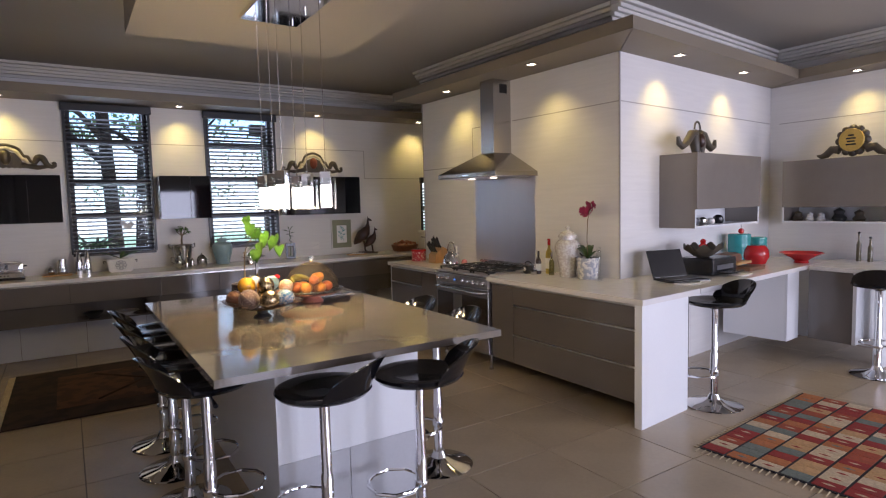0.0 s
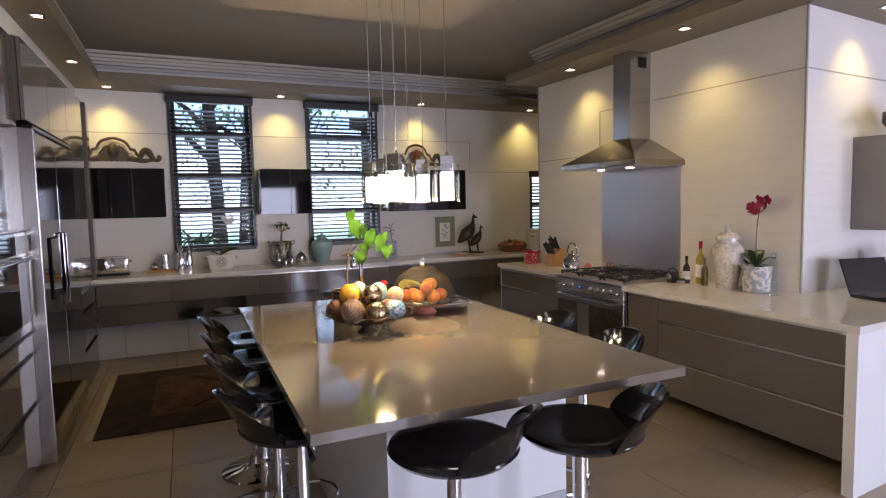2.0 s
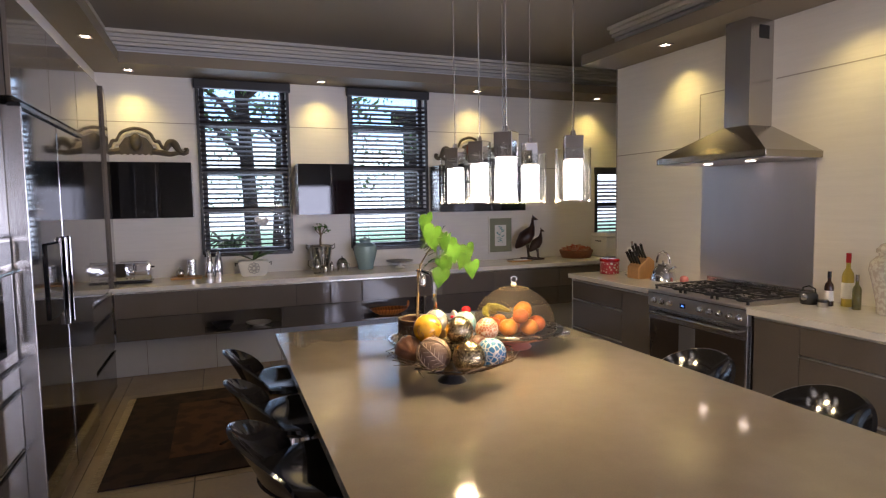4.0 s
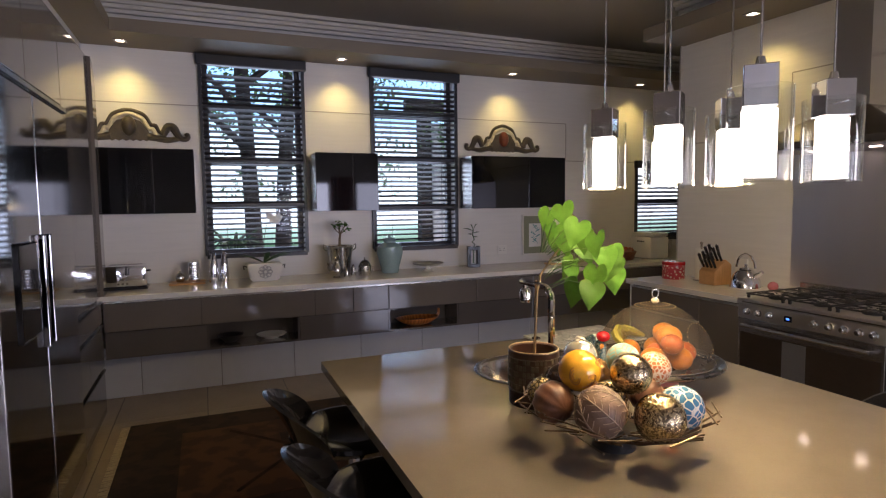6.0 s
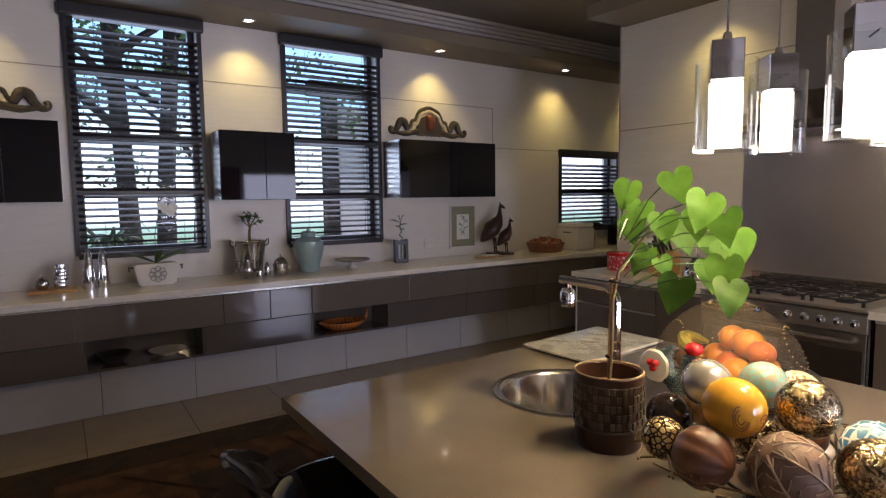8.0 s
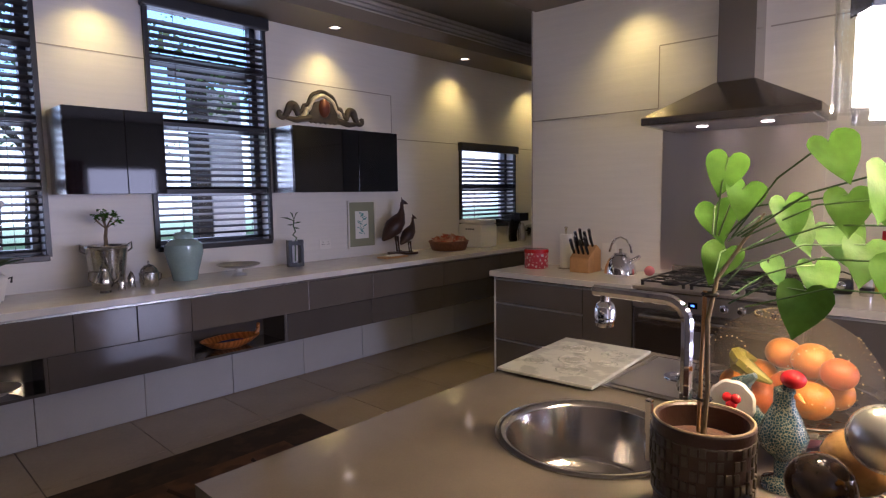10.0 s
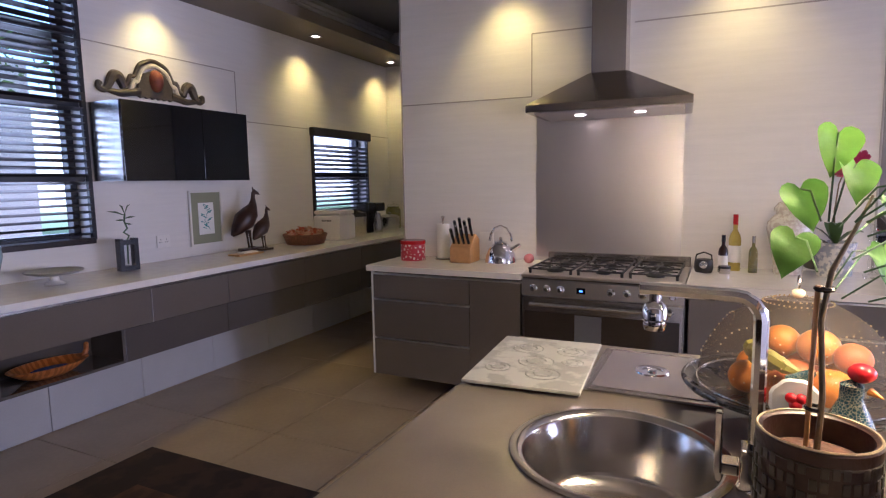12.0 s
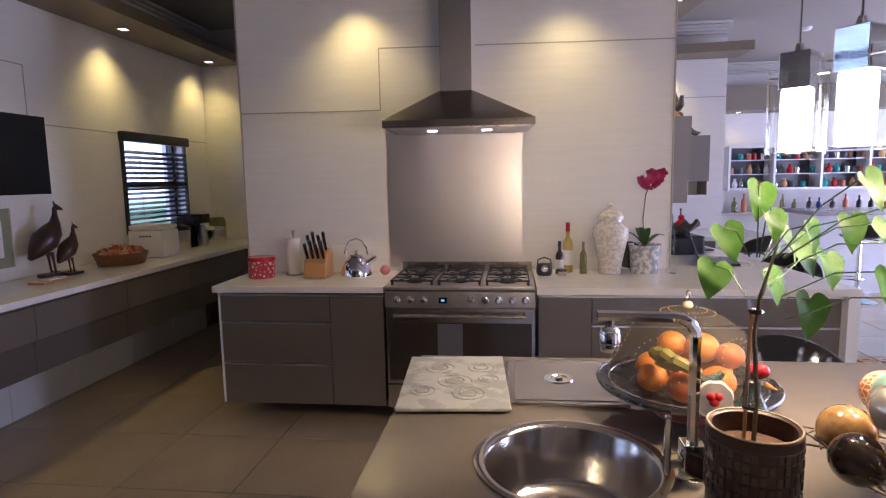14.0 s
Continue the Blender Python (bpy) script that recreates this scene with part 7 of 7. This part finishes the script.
for r, z in ((0.06, 0.0), (0.10, 0.012), (0.16, 0.05), (0.21, 0.10), (0.20, 0.10), (0.15, 0.055), (0.0001, 0.015)):
    rings.append([bm.verts.new((r * math.cos(2 * math.pi * k / 48), r * 0.7 * math.sin(2 * math.pi * k / 48), z + (0.025 * math.sin(2 * math.pi * k / 48 * 7) if r > 0.17 else 0))) for k in range(48)])
for p, q in zip(rings, rings[1:]):
    for k in range(48):
        bm.faces.new((p[k], p[(k + 1) % 48], q[(k + 1) % 48], q[k]))
bm.faces.new(rings[0][::-1])
part("bowl", bm, WOODDARK, o)
o = at_desk(thing("figurine", "small red and brown figurine in the bowl", "figurine"), 0.88, -0.26, CZ + 0.165)
part("body", lathe([(0.0, 0), (0.045, 0), (0.03, 0.05), (0.038, 0.09), (0.02, 0.11), (0.026, 0.135), (0.0, 0.155)], 20), RED, o)
o = at_desk(thing("leather_bag", "slouched brown leather bag", "bag"), 1.42, -0.22)
part("body", box(-0.14, 0.14, -0.09, 0.09, 0, 0.15, bevel=0.05), LEATHER, o)
part("flap", box(-0.13, 0.16, -0.16, -0.02, 0.05, 0.075, bevel=0.01), WOODLIGHT, o)
o = at_desk(thing("book_pile", "flat pile of brown books", "book"), 1.47, -0.40)
part("book", box(-0.16, 0.16, -0.08, 0.08, 0, 0.03, bevel=0.003), LEATHER, o, smooth=False)
o = at_desk(thing("papers", "white sheets of paper beside the printer", "paper"), 1.05, -0.50)
part("sheet", box(-0.10, 0.10, -0.07, 0.07, 0, 0.006), PAPER, o, smooth=False)
o = at_desk(thing("laptop_cable", "thin white cable lying on the desk", "cable"), 0.2, -0.5)
part("cable", tube([(-0.05, 0.1, 0.004), (0.0, 0.0, 0.004), (0.12, -0.03, 0.004), (0.22, 0.02, 0.004), (0.3, -0.02, 0.004)], 0.004, 6), WHITEPL, o)
for u, v, r, h, m, lb in ((2.02, -0.22, 0.13, 0.185, RED, "round red lacquered pot"), ):
    o = at_desk(thing("red_pot", lb, "pot"), u, v)
    part("body", lathe([(0.0, 0), (r * 0.75, 0), (r, h * 0.4), (r * 0.95, h * 0.75), (r * 0.7, h), (0.0, h)], 32), m, o)
for (u, v), r, h in (((1.98, -0.08), 0.105, 0.30), ((2.32, -0.12), 0.085, 0.25)):
    o = at_desk(thing("turquoise_canister", "turquoise glazed canister with bands", "canister", group="turquoise canisters"), u, v)
    pr = [(0.0, 0), (r, 0)]
    for k in range(6):
        pr += [(r * 1.0, h * (k + 0.2) / 6), (r * 1.03, h * (k + 0.5) / 6), (r, h * (k + 0.9) / 6)]
    part("body", lathe(pr + [(r * 0.9, h), (0.0, h)], 30), TURQ, o)
o = thing("red_bowl", "wide red lacquered footed bowl", "bowl", (6.52, 3.12, CZ))
part("body", lathe([(0.0, 0), (0.07, 0), (0.06, 0.02), (0.1, 0.05), (0.2, 0.10), (0.195, 0.105), (0.09, 0.06), (0.0, 0.045)], 36), RED, o)
for k, (x, y, h) in enumerate(((7.0, 2.80, 0.30), (7.0, 2.70, 0.25))):
    o = thing("slim_bottle", "slim glass bottle with a dark stopper", "bottle", (x, y, CZ), group="slim bottles")
    part("glass", lathe([(0.0, 0), (0.022, 0), (0.022, h * 0.55), (0.009, h * 0.7), (0.009, h * 0.92), (0.0, h * 0.92)], 18), material("olive_glass", (0.12, 0.10, 0.06), 0.1), o)
    part("stopper", ball((0, 0, h * 0.96), 0.013, 10, 8), BLACK, o)
# things in the open shelves
for u, z, r, m, nm, lb in ((0.70, 1.32, 0.07, BLACK, "camera_bag", "small black camera bag on the shelf"), (0.86, 1.32, 0.045, GREYPL, "lens_case", "dark round lens case on the shelf"), (1.02, 1.32, 0.04, SILVER, "silver_cup", "small silver cup on the shelf"), (1.18, 1.32, 0.035, PORCELAIN, "small_cup", "small white cup on the shelf"), (1.32, 1.32, 0.05, BLACK, "black_bowl", "small black bowl on the shelf")):
    o = at_desk(thing(nm, lb, nm.split("_")[-1]), u + 0.16, -0.10, z + 0.014)
    part("body", lathe([(0.0, 0), (r * 0.8, 0), (r, r * 0.5), (r * 0.9, r * 1.2), (r * 0.4, r * 1.6), (0.0, r * 1.65)], 22), m, o)
for k, (y, r, m) in enumerate(((3.30, 0.055, WOODDARK), (3.18, 0.045, PORCELAIN), (3.07, 0.045, PORCELAIN), (2.90, 0.07, IRON), (2.72, 0.06, WOODDARK))):
    o = thing("shelf_ornament", "small ornament on the open shelf", "ornament", (6.99, y + 0.08, 1.309), group="shelf ornaments")
    part("body", lathe([(0.0, 0), (r * 0.8, 0), (r, r * 0.4), (r * 0.6, r * 1.0), (r * 0.75, r * 1.5), (0.0, r * 2.0)], 18), m, o)
o = at_desk(thing("heart_hanger", "small red heart hanging from the shelf", "hanger"), 1.75, -0.20, 1.295)
part("heart", ball((0, 0, -0.05), 0.028, 12, 8, 1.0), RED, o)
part("cord", tube([(0, 0, -0.03), (0, 0, 0.019)], 0.002, 5), BLACK, o)

# ---- the next room, seen past the desk ----
o = thing("bar_counter", "pale bar counter with a blue-lit front", "bar", (7.95, -0.9, 0))
part("body", box(0.05, 0.6, -1.8, 1.75, 0, 1.0), WHITE, o, smooth=False)
part("top", box(-0.15, 0.65, -1.85, 1.8, 1.0, 1.05, bevel=0.006), material("grey_bar_top", (0.32, 0.31, 0.30), 0.2, var=0.1), o, smooth=False)
part("light_strip", box(0.04, 0.05, -1.2, 1.2, 0.72, 0.86), glowing("blue_strip", (0.12, 0.6, 0.75), 1.0), o, "glowing blue strip", smooth=False)
B2 = stool(0.78, "black bar stool at the bar counter")
B2.matrix_world = pose(7.45, 0.55, 0, 0, 0, 0)
copy_thing(B2, pose(7.45, -0.35, 0, 0, 0, 10))
o = thing("display_cabinet", "white glass-fronted display cabinet full of glassware", "display cabinet", (9.42, 0.1, 1.28))
part("body", box(0.34, 0.37, -1.4, 1.25, 0, 0.66), material("dark_cabinet_back", (0.10, 0.10, 0.11), 0.3), o, smooth=False)
for y in (-1.4, -0.74, -0.08, 0.58, 1.22):
    part("upright", box(0.0, 0.34, y, y + 0.03, 0, 0.66), WHITE, o, smooth=False)
for z in (0.0, 0.63):
    part("rail", box(0.0, 0.34, -1.37, 1.22, z, z + 0.03), WHITE, o, smooth=False)
for z in (0.23, 0.44):
    part("shelf", box(0.04, 0.33, -1.37, 1.22, z, z + 0.01), WHITE, o, smooth=False)
rng = random.Random(8)
mats = [PORCELAIN, RED, TURQ, SILVER, WOODLIGHT, GREYPL, TERRA, CLEAR]
shapes = [[mesh("ornament", lathe([(0.0, 0), (0.03, 0), (0.045, 0.05), (0.03, 0.09), (0.015, 0.11), (0.025, 0.14), (0.0, 0.14)], 14), m, True) for m in mats], [mesh("ornament", lathe([(0.0, 0), (0.035, 0), (0.04, 0.08), (0.02, 0.1), (0.0, 0.1)], 14), m, True) for m in mats]]
for z in (0.03, 0.24, 0.45):
    y = -1.30
    while y < 1.15:
        q = tagged(new("shelf_ornament", rng.choice(rng.choice(shapes))), "small coloured ornament in the display cabinet", "ornament", "display cabinet ornaments")
        q.location = (9.42 + rng.uniform(0.12, 0.22), 0.1 + y, 1.28 + z + (0.002 if z > 0.1 else 0))
        y += rng.uniform(0.09, 0.15)
o = thing("back_counter", "pale counter below the display cabinet", "counter", (9.3, 0.1, 0))
part("body", box(0.05, 0.48, -1.6, 1.5, 0, 0.9), WHITE, o, smooth=False)
part("top", box(0.0, 0.49, -1.65, 1.55, 0.9, 0.94, bevel=0.004), STONE, o, smooth=False)
for k in range(16):
    y = -1.4 + k * 0.18 + rng.uniform(-0.03, 0.03)
    h = rng.uniform(0.2, 0.32)
    o = thing("liquor_bottle", "coloured bottle on the back counter", "bottle", (9.55, 0.1 + y, 0.941), group="bar bottles")
    part("glass", lathe([(0.0, 0), (0.038, 0), (0.038, h * 0.6), (0.014, h * 0.75), (0.014, h), (0.0, h)], 16), rng.choice((RED, BLACK, material("blue_bottle", (0.02, 0.03, 0.2), 0.1), GREENGLASS, TERRA)), o)
o = thing("smoke_detector", "round white ceiling smoke detector", "smoke detector", (7.6, 1.2, CEIL))
part("body", lathe([(0.0, -0.04), (0.04, -0.04), (0.06, -0.02), (0.06, -0.001), (0.0, -0.001)], 24), WHITEPL, o)


# ---- floor tiles ----
P = 0.62
structure("floor", box(-1.1, 10.0, -3.4, YN + 0.22, -0.1, -0.006), GROUT, "large beige floor tiles with dark joints")
me = mesh("tile", box(-P / 2 + 0.003, P / 2 - 0.003, -P / 2 + 0.003, P / 2 - 0.003, -0.02, 0.0, bevel=0.0015), TILE)
far = bmesh.new()
for i in range(-7, 13):
    for j in range(-16, 4):
        x, y = 2.79 + (i + 0.5) * P, 5.985 + (j + 0.5) * P
        if x > 10 or y < -3.5:
            continue
        if -1.0 < x < 7.1 and y > -0.3:
            t = new("tile", me)
            t.parent = bpy.data.objects["floor"]
            t.location = (x, y, 0)
        else:
            add_box(far, x - P / 2 + 0.002, x + P / 2 - 0.002, y - P / 2 + 0.002, y + P / 2 - 0.002, -0.02, 0.0)
o = structure("floor_far_tiles", far, TILE, "beige floor tiles")
o.parent = bpy.data.objects["floor"]
o["kind"] = "stuff"
